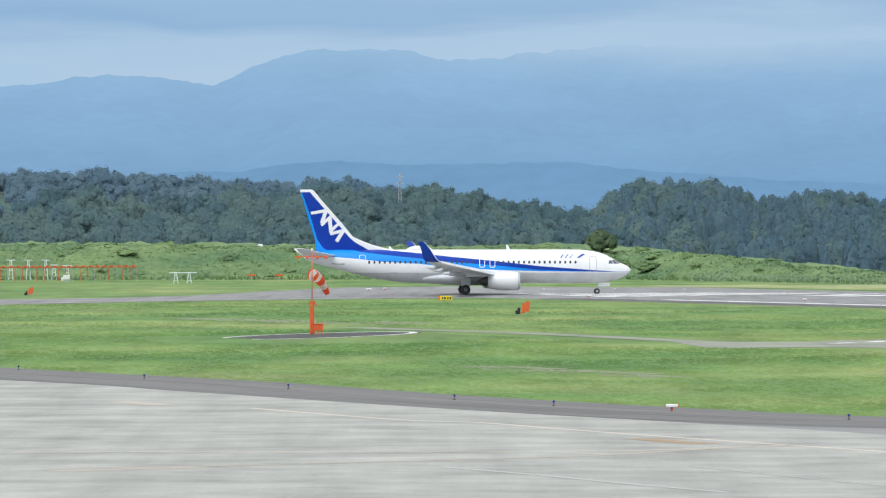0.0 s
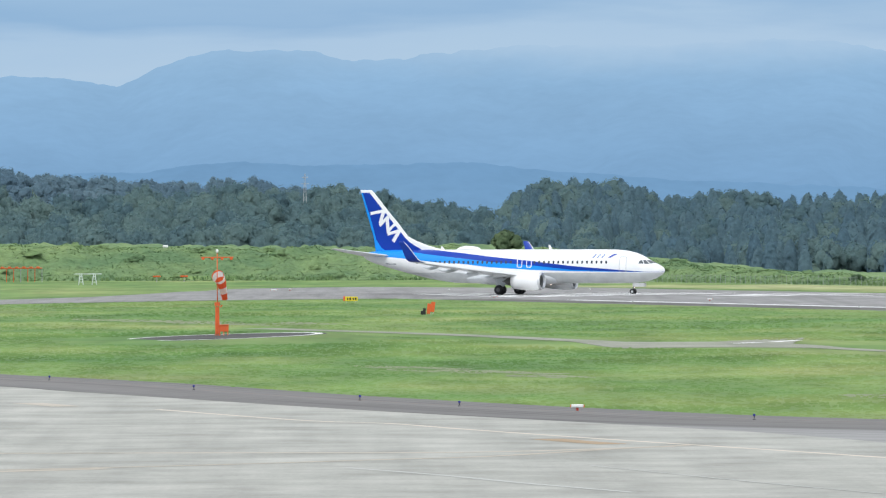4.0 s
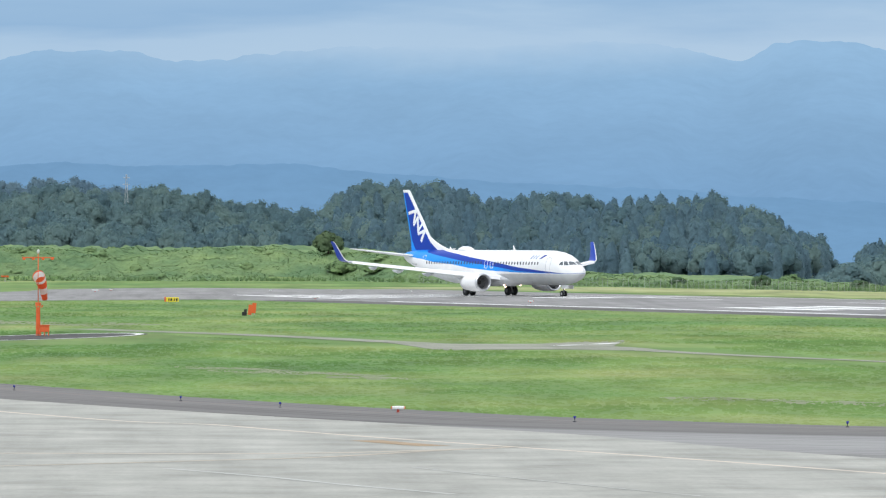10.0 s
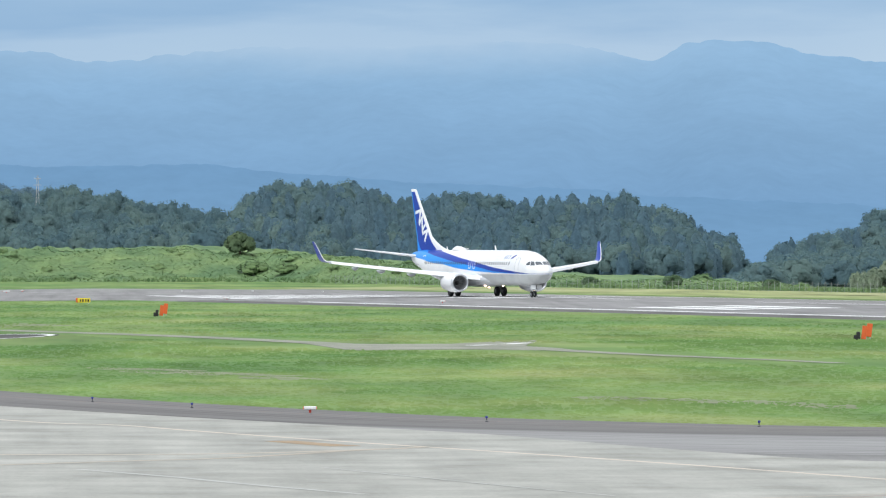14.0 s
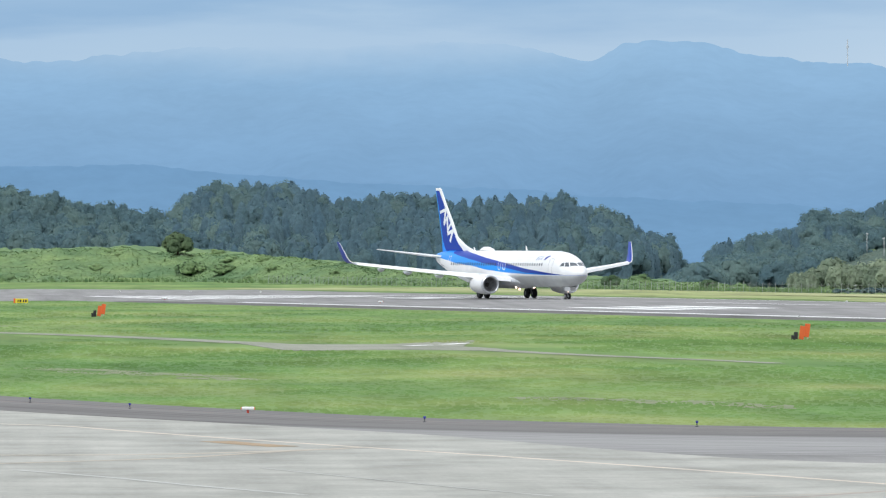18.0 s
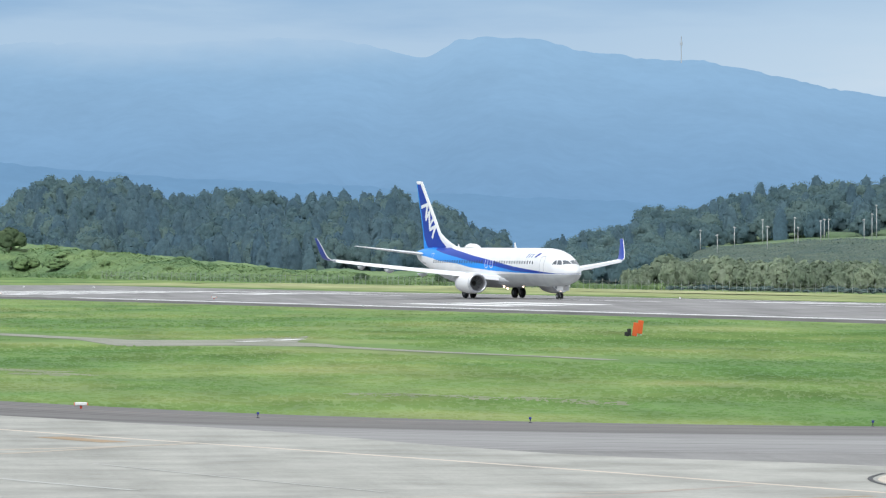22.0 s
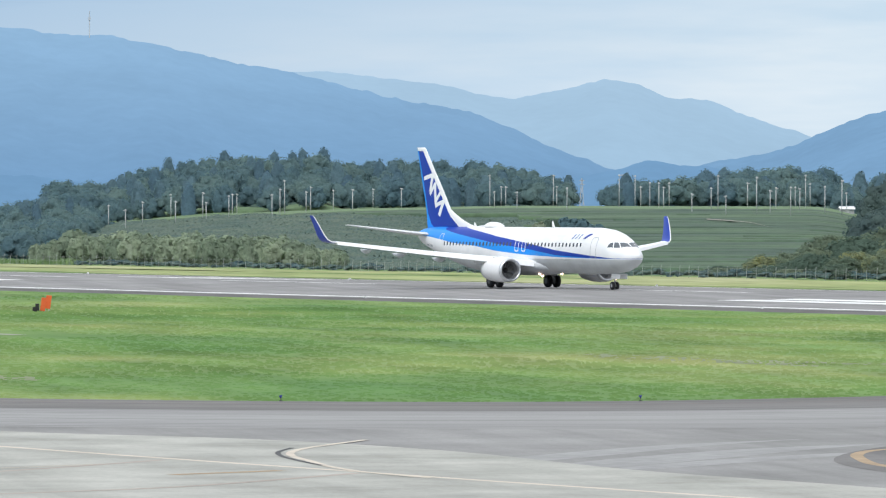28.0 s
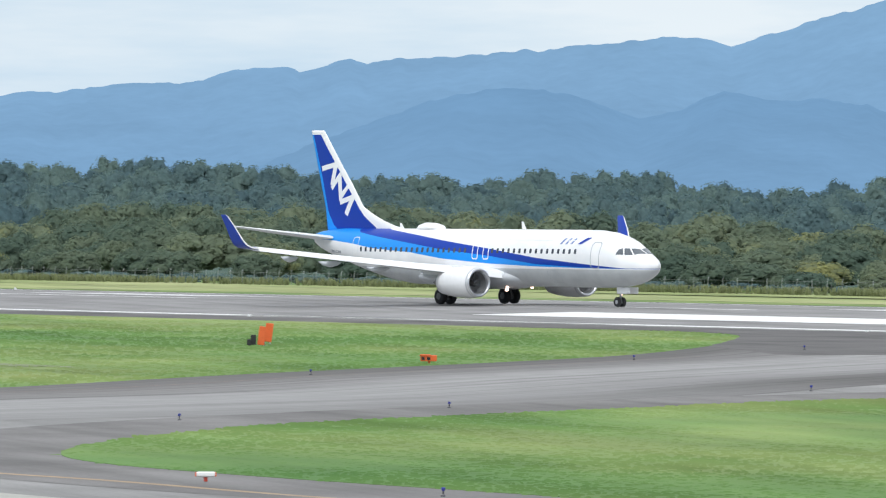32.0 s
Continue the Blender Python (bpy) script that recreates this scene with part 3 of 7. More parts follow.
for pts, w in (([(3.6, 358), (6.5, 347), (9.3, 339), (13.5, 322)], 2.0), ([(24.5, 293), (28.5, 284), (32.5, 276)], 2.0), ([(66.5, 313.5), (71.6, 304.4), (75.3, 295.1), (80, 285)], 2.6), ([(-22, 560), (-14, 548), (-6, 530)], 5)):
    course, r_, v, f = smooth_loop(pts, 8, False), np.random.RandomState(int(pts[0][1])), [], []
    for k in range(16):
        q = course[r_.randint(1, len(course) - 1)] + Vector(r_.normal(size=2) * (0.5 * w, 0.5 * w))
        f.append(tuple(range(len(v), len(v) + 10)))
        a, b = w * r_.uniform(0.25, 0.7), w * r_.uniform(0.8, 2.2)
        v += [(q.x + a * math.cos(g) * r_.uniform(0.7, 1.3) - 0.3 * b * math.sin(g), q.y + b * math.sin(g) * r_.uniform(0.7, 1.3), 0.006 + 0.001 * k) for g in np.arange(10) * 0.6283]
    tagged(new("bare_strip", mesh_of("bare_strip", v, f, bare_mat)), "bare earth patches in the grass", kind="structure")
# Unmown, drier grass between the runway and the fence.
dry = bpy.data.materials["grass_ground"].copy()
dry.name = "dry_strip_grass"
for n in dry.node_tree.nodes:
    if n.bl_idname == "ShaderNodeValToRGB" and n.color_ramp.elements[0].color[0] != n.color_ramp.elements[0].color[2]:
        for e, c in zip(n.color_ramp.elements, ((0.225, 0.285, 0.105), (0.30, 0.345, 0.145), (0.37, 0.385, 0.19), (0.45, 0.44, 0.26))):
            e.color = (*c, 1)
for k, (p0, p1) in enumerate(((RC + 42, RC + 64), (RC + 63, RC + 80))):
    S, K = np.meshgrid(np.arange(-860, 300, 10.0), np.linspace(0, 1, 3), indexing="ij")
    P = p0 + (p1 - p0) * K + 4 * wobble(S, 200 + k, 40)
    v = np.stack([RD.x * S + RN.x * P, RD.y * S + RN.y * P, S * 0 + 0.02], -1).reshape(-1, 3)
    tagged(new("dry_grass_strip", mesh_of("dry_grass_strip", v, grid_faces(*S.shape)[:, ::-1].copy(), dry)), "unmown yellowish grass strip before the fence", kind="structure")



def inside(x, y, outline):
    """Which points lie within a closed outline."""
    hit = np.zeros(len(x), bool)
    n = len(outline)
    for i in range(n):
        (x0, y0), (x1, y1) = outline[i], outline[(i + 1) % n]
        if y0 != y1:
            hit ^= ((y0 > y) != (y1 > y)) & (x < (x1 - x0) * (y - y0) / (y1 - y0) + x0)
    return hit


def build_tufts(name, label, outline, count, keep_off, seed):
    """Short grass tufts over a field; the turf's own colours."""
    r = np.random.RandomState(seed)
    pts = np.array([(q[0], q[1]) for q in outline])
    a, d = polar(pts[:, 0], pts[:, 1])
    az = r.uniform(max(-4.6, a.min()), min(24.6, a.max()), count * 3)
    dist = np.sqrt(r.uniform(d.min() ** 1.0, d.max() ** 1.0, count * 3) / d.max()) ** 1.0 * d.max()
    dist = np.where(r.uniform(0, 1, count * 3) < 0.6, r.uniform(d.min(), min(d.max(), 480), count * 3), dist)
    x, y = spot(az, dist)
    ok = inside(x, y, [tuple(p) for p in pts])
    for q in keep_off:
        ok &= (x - q[0]) ** 2 + (y - q[1]) ** 2 > q[2] ** 2
    x, y = x[ok][:count], y[ok][:count]
    n = len(x)
    tall = 0.03 + 0.055 * np.clip(wobble(x + 0.4 * y, seed, 9) * 0.5 + 0.5 + 0.5 * wobble(y - 0.6 * x, seed + 1, 13), 0, 1.4)
    vs, fs = [], []
    for k in range(2):
        g = r.uniform(-0.5, 0.5, n)
        w, h = r.uniform(0.05, 0.16, n), tall * r.uniform(0.6, 1.3, n)
        ox, oy = r.uniform(-0.2, 0.2, n), r.uniform(-0.2, 0.2, n)
        dx, dy = np.cos(g) * w, np.sin(g) * w
        lean = r.uniform(-0.08, 0.08, n)
        vs.append(np.stack([np.stack([x + ox - dx, y + oy - dy, x * 0 - 0.01], -1), np.stack([x + ox + dx, y + oy + dy, x * 0 - 0.01], -1), np.stack([x + ox + dx * 0.7 + lean, y + oy + dy * 0.7 + 0.03, h * 0.9], -1), np.stack([x + ox - dx * 0.6 + lean, y + oy - dy * 0.6 + 0.03, h], -1)], 1).reshape(-1, 3))
        i = np.arange(n)[:, None] * 4 + k * n * 4
        fs.append(np.concatenate([i + [0, 1, 2], i + [0, 2, 3]]))
    v = np.concatenate(vs)
    me = mesh_of(name, v, np.concatenate(fs), tuft_mat, True)
    me.normals_split_custom_set_from_vertices(np.broadcast_to(np.array((0.0, -0.25, 0.97)), v.shape).copy())
    tagged(new(name, me), label, "grass", kind="stuff")


tuft_mat = ground_material("grass_tuft_blades", 0.12, 0.0)
CLEAR = [(q.x, q.y - 2.5, 5.5) for q in smooth_loop(TRACK_IN + TRACK_OUT, 10, False)] + [(-8.9, 457.5, 13.0), (-9.3, 444, 11.0), (20, 430, 12), (27, 432, 12), (24, 420, 9)]
FIELD = [(q.x, q.y) for q in smooth_loop(EDGE + end[:-1], 5, False)] + [tuple(strip(s, RC - 38.6)) for s in (-310, -400, -500, -600, -690)] + [(-1, 735), (-16, 722), (-34, 694), (-62, 640)]
build_tufts("field_grass_tufts", "short uneven grass tufts on the airfield", FIELD, 46000, CLEAR, 81)
build_tufts("island_grass_tufts", "short uneven grass tufts on the island", [(q.x, q.y) for q in smooth_loop(ISLAND, 6)], 15000, [], 82)


# ---- the airliner ----
# Stations are metres aft of the nose; the thing's x points forward, y to its left, z up from the ground.
REF = 15.0


def livery_material():
    """Fuselage paint: white above, two blue bands that sweep down from the tail to the nose, pale grey belly."""
    m = bpy.data.materials.new("airliner_livery")
    m.use_nodes = True
    tree = m.node_tree
    b = tree.nodes["Principled BSDF"]
    co = node(tree, "TexCoord")
    xyz = node(tree, "SeparateXYZ")
    tree.links.new(co.outputs["Object"], xyz.inputs[0])
    aft = math_node(tree, "DIVIDE", math_node(tree, "SUBTRACT", REF, xyz.outputs[0]), 40.0)
    z = xyz.outputs[2]

    def line(pairs):
        c = ramp(tree, aft, [(a / 40.0, grey(h / 6.0)) for a, h in pairs])
        return math_node(tree, "MULTIPLY", c, 6.0)

    top = line([(1.9, 2.66), (6, 2.95), (10.9, 3.32), (16.1, 3.92), (21.4, 4.44), (25.0, 4.84), (29.3, 5.25), (31.5, 5.8)])
    mid = line([(1.9, 2.63), (6, 2.70), (10.9, 2.88), (16.1, 3.42), (21.4, 3.82), (25.0, 4.22), (29.3, 4.68), (31.8, 4.98), (33.5, 5.5)])
    low = line([(1.9, 2.62), (6, 2.66), (10.9, 2.72), (16.1, 2.88), (21.4, 3.19), (25.0, 3.60), (29.3, 3.84), (31.8, 4.14), (34.4, 4.36), (38.5, 4.55)])
    above = lambda edge: math_node(tree, "GREATER_THAN", z, edge)
    dust = node(tree, "TexNoise", i_2=0.9, i_3=5.0)
    tree.links.new(co.outputs["Object"], dust.inputs["Vector"])
    white = ramp(tree, dust.outputs[0], [(0.35, (0.80, 0.81, 0.82)), (0.6, (0.86, 0.86, 0.86))])
    belly = ramp(tree, dust.outputs[0], [(0.35, (0.50, 0.52, 0.53)), (0.6, (0.57, 0.59, 0.595))])
    c = blend(tree, above(2.56), belly, white)
    c = blend(tree, math_node(tree, "MULTIPLY", above(low), above(2.60)), c, (0.008, 0.27, 0.80))
    c = blend(tree, math_node(tree, "MULTIPLY", above(mid), above(2.60)), c, (0.002, 0.042, 0.36))
    c = blend(tree, above(top), c, white)
    tree.links.new(c, b.inputs["Base Color"])
    b.inputs["Roughness"].default_value, b.inputs["Coat Weight"].default_value, b.inputs["Specular IOR Level"].default_value = 0.4, 0.05, 0.25
    return m


def fin_material():
    """Tail paint: deep blue, a white leading edge and tip, a light blue trailing strip."""
    m = bpy.data.materials.new("tail_fin_paint")
    m.use_nodes = True
    tree = m.node_tree
    b = tree.nodes["Principled BSDF"]
    co = node(tree, "TexCoord")
    xyz = node(tree, "SeparateXYZ")
    tree.links.new(co.outputs["Object"], xyz.inputs[0])
    aft = math_node(tree, "SUBTRACT", REF, xyz.outputs[0])
    z = xyz.outputs[2]
    up = math_node(tree, "DIVIDE", z, 13.0)
    lead = math_node(tree, "MULTIPLY", ramp(tree, up, [(h / 13, grey(a / 40)) for h, a in ((5.3, 31.0), (6.1, 32.4), (6.65, 33.05), (8.15, 34.38), (10.15, 36.12), (12.2, 37.9))]), 40.0)
    trail = math_node(tree, "MULTIPLY", ramp(tree, up, [(5.0 / 13, grey(35.4 / 40)), (5.5 / 13, grey(36.2 / 40)), (6.4 / 13, grey(36.85 / 40)), (9.0 / 13, grey(37.6 / 40)), (12.2 / 13, grey(38.72 / 40))]), 40.0)
    c = blend(tree, math_node(tree, "GREATER_THAN", aft, trail), (0.002, 0.040, 0.35), (0.008, 0.27, 0.80))
    c = blend(tree, math_node(tree, "LESS_THAN", aft, lead), c, (0.80, 0.80, 0.80))
    c = blend(tree, math_node(tree, "GREATER_THAN", z, 12.0), c, (0.80, 0.80, 0.80))
    tree.links.new(c, b.inputs["Base Color"])
    b.inputs["Roughness"].default_value, b.inputs["Coat Weight"].default_value, b.inputs["Specular IOR Level"].default_value = 0.4, 0.05, 0.25
    return m


livery, fin_paint = livery_material(), fin_material()
plane_white = material("airliner_white_paint", (0.83, 0.83, 0.83), 0.35, vary=0.04, scale=0.6)
slat_white = material("slat_white_paint", (0.92, 0.92, 0.92), 0.3, vary=0.03, scale=0.6)
plane_grey = material("airliner_grey_paint", (0.58, 0.60, 0.62), 0.4, vary=0.08, scale=0.8)
wing_paint = material("airliner_wing_paint", (0.78, 0.79, 0.80), 0.4, vary=0.06, scale=0.8)
plane_blue = material("airliner_deep_blue_paint", (0.002, 0.042, 0.36), 0.35, vary=0.05, scale=0.6)
title_blue = material("title_grey_blue_paint", (0.16, 0.24, 0.46), 0.4, vary=0.05, scale=2)
fan_grey = material("fan_blade_titanium", (0.34, 0.345, 0.35), 0.4, 0.3, vary=0.1, scale=3)
bare_metal = material("polished_metal_lip", (0.62, 0.63, 0.65), 0.28, 0.9, vary=0.05, scale=2)
dark_metal = material("dark_exhaust_metal", (0.10, 0.095, 0.09), 0.45, 0.8, vary=0.2, scale=3)
intake_dark = material("engine_intake_grey", (0.24, 0.245, 0.25), 0.5, 0.2, vary=0.2, scale=3)
tyre_rubber = material("tyre_rubber", (0.022, 0.022, 0.024), 0.8, vary=0.2, scale=5)
hub_grey = material("wheel_hub_grey", (0.45, 0.46, 0.47), 0.4, 0.5, vary=0.1, scale=6)
hub_dark = material("dark_wheel_hub", (0.13, 0.13, 0.135), 0.5, 0.3, vary=0.15, scale=6)
window_dark = material("cabin_window_glass", (0.055, 0.065, 0.085), 0.12, vary=0.1, scale=6)
cockpit_glass = material("cockpit_window_glass", (0.10, 0.115, 0.13), 0.08, vary=0.1, scale=4, gloss=0.8)
line_white = material("door_outline_white", (0.78, 0.80, 0.82), 0.4, vary=0.03, scale=3)
faint_line = material("faint_lettering_grey", (0.76, 0.78, 0.80), 0.5, vary=0.05, scale=3)
line_grey = material("door_seam_grey", (0.42, 0.44, 0.47), 0.5, vary=0.05, scale=3)
lamp_glow = material("landing_light_glow", (0.9, 0.8, 0.7), 0.3, glow=(1.0, 0.66, 0.52, 4.0))

FUSE = [(0.0, 0.03, 2.88, 2.80), (0.12, 0.30, 3.08, 2.58), (0.35, 0.56, 3.27, 2.36), (0.8, 0.90, 3.49, 2.06), (1.3, 1.16, 3.73, 1.84), (1.8, 1.36, 3.96, 1.66), (2.3, 1.50, 4.27, 1.54), (2.9, 1.63, 4.61, 1.44), (3.6, 1.74, 4.87, 1.37), (4.6, 1.83, 5.10, 1.32), (6.0, 1.87, 5.24, 1.30), (8, 1.88, 5.26, 1.30), (12, 1.88, 5.26, 1.30), (16, 1.88, 5.26, 1.30), (20, 1.88, 5.26, 1.30), (24, 1.88, 5.26, 1.30), (26.5, 1.88, 5.26, 1.36), (28.5, 1.84, 5.26, 1.60), (30.5, 1.74, 5.26, 1.98), (32.5, 1.55, 5.24, 2.44), (34.5, 1.26, 5.26, 2.95), (36, 0.98, 5.18, 3.34), (37.2, 0.70, 5.06, 3.70), (38.0, 0.42, 4.92, 4.02), (38.4, 0.22, 4.78, 4.25), (38.55, 0.05, 4.62, 4.45)]


def fuse_at(a):
    cols = np.array(FUSE)
    return [float(np.interp(a, cols[:, 0], cols[:, i])) for i in (1, 2, 3)]


def fuse_side(a, z, side):
    """A point on the fuselage skin at a station and height; side -1 is the right."""
    w, zt, zb = fuse_at(a)
    c, h = (zt + zb) / 2, (zt - zb) / 2
    u = min(1, abs((z - c) / h))
    return Vector((REF - a, side * w * (1 - u ** 2.15) ** (1 / 2.15), z))


def loft(sections, cap=True):
    """A skin through equal rings of points."""
    bm = bmesh.new()
    rings = [[bm.verts.new(p) for p in ring] for ring in sections]
    n = len(rings[0])
    for r, q in zip(rings, rings[1:]):
        for i in range(n):
            bm.faces.new((r[i], r[(i + 1) % n], q[(i + 1) % n], q[i]))
    if cap:
        bm.faces.new(rings[0][::-1])
        bm.faces.new(rings[-1])
    bmesh.ops.recalc_face_normals(bm, faces=bm.faces[:])
    return bm


def fuselage_mesh():
    a = np.unique(np.concatenate([np.linspace(0, 6, 40), np.linspace(6, 26, 22), np.linspace(26, 38.55, 30)]))
    cols = np.array(FUSE)
    rings = []
    for s in a:
        w, zt, zb = (float(np.interp(s, cols[:, 0], cols[:, i])) for i in (1, 2, 3))
        c, h = (zt + zb) / 2, (zt - zb) / 2
        ring = []
        for k in range(48):
            g = 2 * math.pi * k / 48
            cy, cz = math.cos(g), math.sin(g)
            e = 2 / 2.15
            ring.append((REF - s, w * math.copysign(abs(cy) ** e, cy), c + h * math.copysign(abs(cz) ** e, cz)))
        rings.append(ring)
    return loft(rings)


def foil(le, chord, z, y, thick, n=14):
    """A wing section: closed ring of points from a leading edge station, chord and thickness ratio."""
    out = []
    for k in range(2 * n):
        u = k / n if k < n else 2 - k / n
        x = 0.5 * (1 - math.cos(math.pi * u))
        t = 5 * thick * chord * (0.2969 * math.sqrt(x) - 0.126 * x - 0.3516 * x * x + 0.2843 * x ** 3 - 0.1036 * x ** 4)
        camber_ = 0.02 * chord * math.sin(math.pi * min(1, x))
        out.append((REF - le - x * chord, y, z + camber_ + (t if k < n else -t * 0.8)))
    return out


# Wing sections: distance from the middle, leading edge station, chord, height.
WING = [(0.6, 13.8, 7.6, 2.02), (1.9, 14.55, 6.6, 2.12), (3.5, 15.4, 5.7, 2.30), (5.6, 16.5, 4.75, 2.52), (9.0, 18.45, 3.75, 2.92), (13.0, 20.85, 2.75, 3.40), (16.6, 23.0, 1.75, 3.86)]


def wing_mesh(side):
    rows = [(y, le, c, z, t) for (y, le, c, z), t in zip(WING, (0.12, 0.12, 0.115, 0.11, 0.105, 0.10, 0.10))]
    return loft([foil(le, c, z, side * y, t) for y, le, c, z, t in rows])


def winglet_mesh(side, share=1.0, lead=0.0):
    rows = [(16.6, 23.0, 1.75, 3.86, 0), (17.0, 23.25, 1.65, 3.95, 20), (17.25, 23.5, 1.55, 4.15, 55), (17.42, 23.8, 1.4, 4.55, 75), (17.62, 24.3, 1.1, 5.3, 80), (17.82, 24.95, 0.75, 6.1, 82), (17.86, 25.15, 0.55, 6.22, 82)]
    rings = []
    for y, le, c, z, lean in rows:
        g = radians(lean)
        ring = []
        for p in foil(le - lead, c * share, 0, 0, 0.09 if share == 1 else 0.5, 8):
            ring.append((p[0], side * (y - p[2] * math.sin(g)), z + p[2] * math.cos(g)))
        rings.append(ring)
    return loft(rings)


def stabiliser_mesh(side):
    rows = [(0.3, 34.3, 4.0, 4.45, 0.09), (1.2, 34.85, 3.6, 4.55, 0.09), (4.0, 36.6, 2.5, 4.93, 0.085), (7.1, 38.35, 1.15, 5.35, 0.08)]
    return loft([foil(le, c, z, side * y, t, 10) for y, le, c, z, t in rows])


# Fin sections: height, leading edge, trailing edge, half thickness.
FIN = [(4.9, 26.9, 36.9, 0.30), (5.2, 27.6, 37.0, 0.29), (5.45, 29.0, 37.05, 0.28), (5.8, 30.3, 37.1, 0.27), (6.27, 31.57, 37.15, 0.26), (6.8, 32.7, 37.25, 0.24), (8.4, 34.0, 37.75, 0.21), (10.15, 35.56, 38.3, 0.17), (12.15, 37.25, 38.88, 0.11), (12.32, 37.5, 38.93, 0.06)]


def fin_half(a, z):
    """Half the fin's thickness at a station and height."""
    cols = np.array(FIN)
    le, te, th = (float(np.interp(z, cols[:, 0], cols[:, k])) for k in (1, 2, 3))
    x = min(1.0, max(0.0, (a - le) / (te - le)))
    return th * 6.8 * (0.2969 * math.sqrt(x) - 0.126 * x - 0.3516 * x * x + 0.2843 * x ** 3 - 0.1036 * x ** 4)


def fin_mesh():
    rows = FIN
    rings = []
    for z, le, te, th in rows:
        ring = []
        for k in range(24):
            u = k / 12 if k < 12 else 2 - k / 12
            x = 0.5 * (1 - math.cos(math.pi * u))
            t = th * 3.4 * (0.2969 * math.sqrt(x) - 0.126 * x - 0.3516 * x * x + 0.2843 * x ** 3 - 0.1036 * x ** 4) * 2.0
            ring.append((REF - le - x * (te - le), t if k < 12 else -t, z))
        rings.append(ring)
    return loft(rings)


def turned(profile, n=32, squash=1.0):
    """A body of revolution along -x from (station, radius) pairs, its underside flattened by squash."""
    rings = []
    for s, r in profile:
        ring = []
        for k in range(n):
            g = 2 * math.pi * k / n
            z = math.sin(g) * r
            ring.append((-s, math.cos(g) * r, z * (squash if z < 0 else 1)))
        rings.append(ring)
    return rings


def wheel(name, parent, at, radius, width):
    """A tyre with rounded shoulders, and a dished hub."""
    prof = [(-width / 2, radius * 0.55), (-width / 2, radius * 0.82), (-width * 0.36, radius * 0.97), (0, radius), (width * 0.36, radius * 0.97), (width / 2, radius * 0.82), (width / 2, radius * 0.55)]
    def spun(profile):
        return [[(math.cos(2 * math.pi * k / 28) * r, y, math.sin(2 * math.pi * k / 28) * r) for k in range(28)] for y, r in profile]
    tyre = part(name, loft(spun(prof)), tyre_rubber, parent, "black rubber tyre", True, at)
    part("hub", loft(spun([(-width * 0.52, radius * 0.16), (-width * 0.50, radius * 0.42), (-width * 0.42, radius * 0.54), (width * 0.42, radius * 0.54), (width * 0.50, radius * 0.42), (width * 0.52, radius * 0.16)])), hub_grey if radius < 0.4 else hub_dark, tyre, "grey metal wheel hub", True)
    return tyre


def bar(a, b, r, n=10):
    """A round bar between two points."""
    a, b = Vector(a), Vector(b)
    q = (b - a).to_track_quat("Z", "Y").to_matrix()
    rings = [[tuple(c + q @ Vector((math.cos(2 * math.pi * k / n) * r, math.sin(2 * math.pi * k / n) * r, 0))) for k in range(n)] for c in (a, b)]
    return loft(rings)


def box(x0, x1, y0, y1, z0, z1, bevel=0.0):
    bm = bmesh.new()
    bmesh.ops.create_cube(bm, size=1)
    for v in bm.verts:
        v.co = ((x0 + x1) / 2 + v.co.x * (x1 - x0), (y0 + y1) / 2 + v.co.y * (y1 - y0), (z0 + z1) / 2 + v.co.z * (z1 - z0))
    if bevel:
        bmesh.ops.bevel(bm, geom=bm.edges[:], offset=bevel, segments=1, affect="EDGES")
    return bm


def skin_patch(points, side, lift=0.012, sub=3):
    """A thin plate that follows the fuselage skin, from corner points (station, height)."""
    bm = bmesh.new()
    ring = []
    n = len(points)
    for i in range(n):
        a, b = points[i], points[(i + 1) % n]
        for j in range(sub):
            t = j / sub
            p = fuse_side(a[0] + (b[0] - a[0]) * t, a[1] + (b[1] - a[1]) * t, side)
            ring.append((p.x, p.y + side * lift, p.z))
    top = [bm.verts.new(q) for q in ring]
    low = [bm.verts.new((q[0], q[1] - side * (lift + 0.03), q[2])) for q in ring]
    bm.faces.new(top)
    for i in range(len(top)):
        bm.faces.new((top[i], low[i], low[(i + 1) % len(top)], top[(i + 1) % len(top)]))
    bmesh.ops.recalc_face_normals(bm, faces=bm.faces[:])
    return bm


def skin_pane(quad, side, lift=0.02, n=6):
    """A curved cockpit pane on the nose between four corners, each a station and a distance from the middle line."""
    bm = bmesh.new()
    rows = []
    for i in range(n + 1):
        u = i / n
        row = []
        for j in range(n + 1):
            w = j / n
            a, y = ((quad[0][k] * (1 - u) + quad[1][k] * u) * (1 - w) + (quad[3][k] * (1 - u) + quad[2][k] * u) * w for k in (0, 1))
            half, zt, zb = fuse_at(a)
            z = (zt + zb) / 2 + (zt - zb) / 2 * (1 - min(1, y / half) ** 2.15) ** (1 / 2.15)
            row.append(bm.verts.new(Vector((REF - a, side * y, z)) + Vector((0.5, side * 0.6, 0.6)).normalized() * lift))
        rows.append(row)
    for r, q in zip(rows, rows[1:]):
        for j in range(n):
            bm.faces.new((r[j], r[j + 1], q[j + 1], q[j]))
    bmesh.ops.recalc_face_normals(bm, faces=bm.faces[:])
    bmesh.ops.solidify(bm, geom=bm.faces[:], thickness=0.015)
    return bm


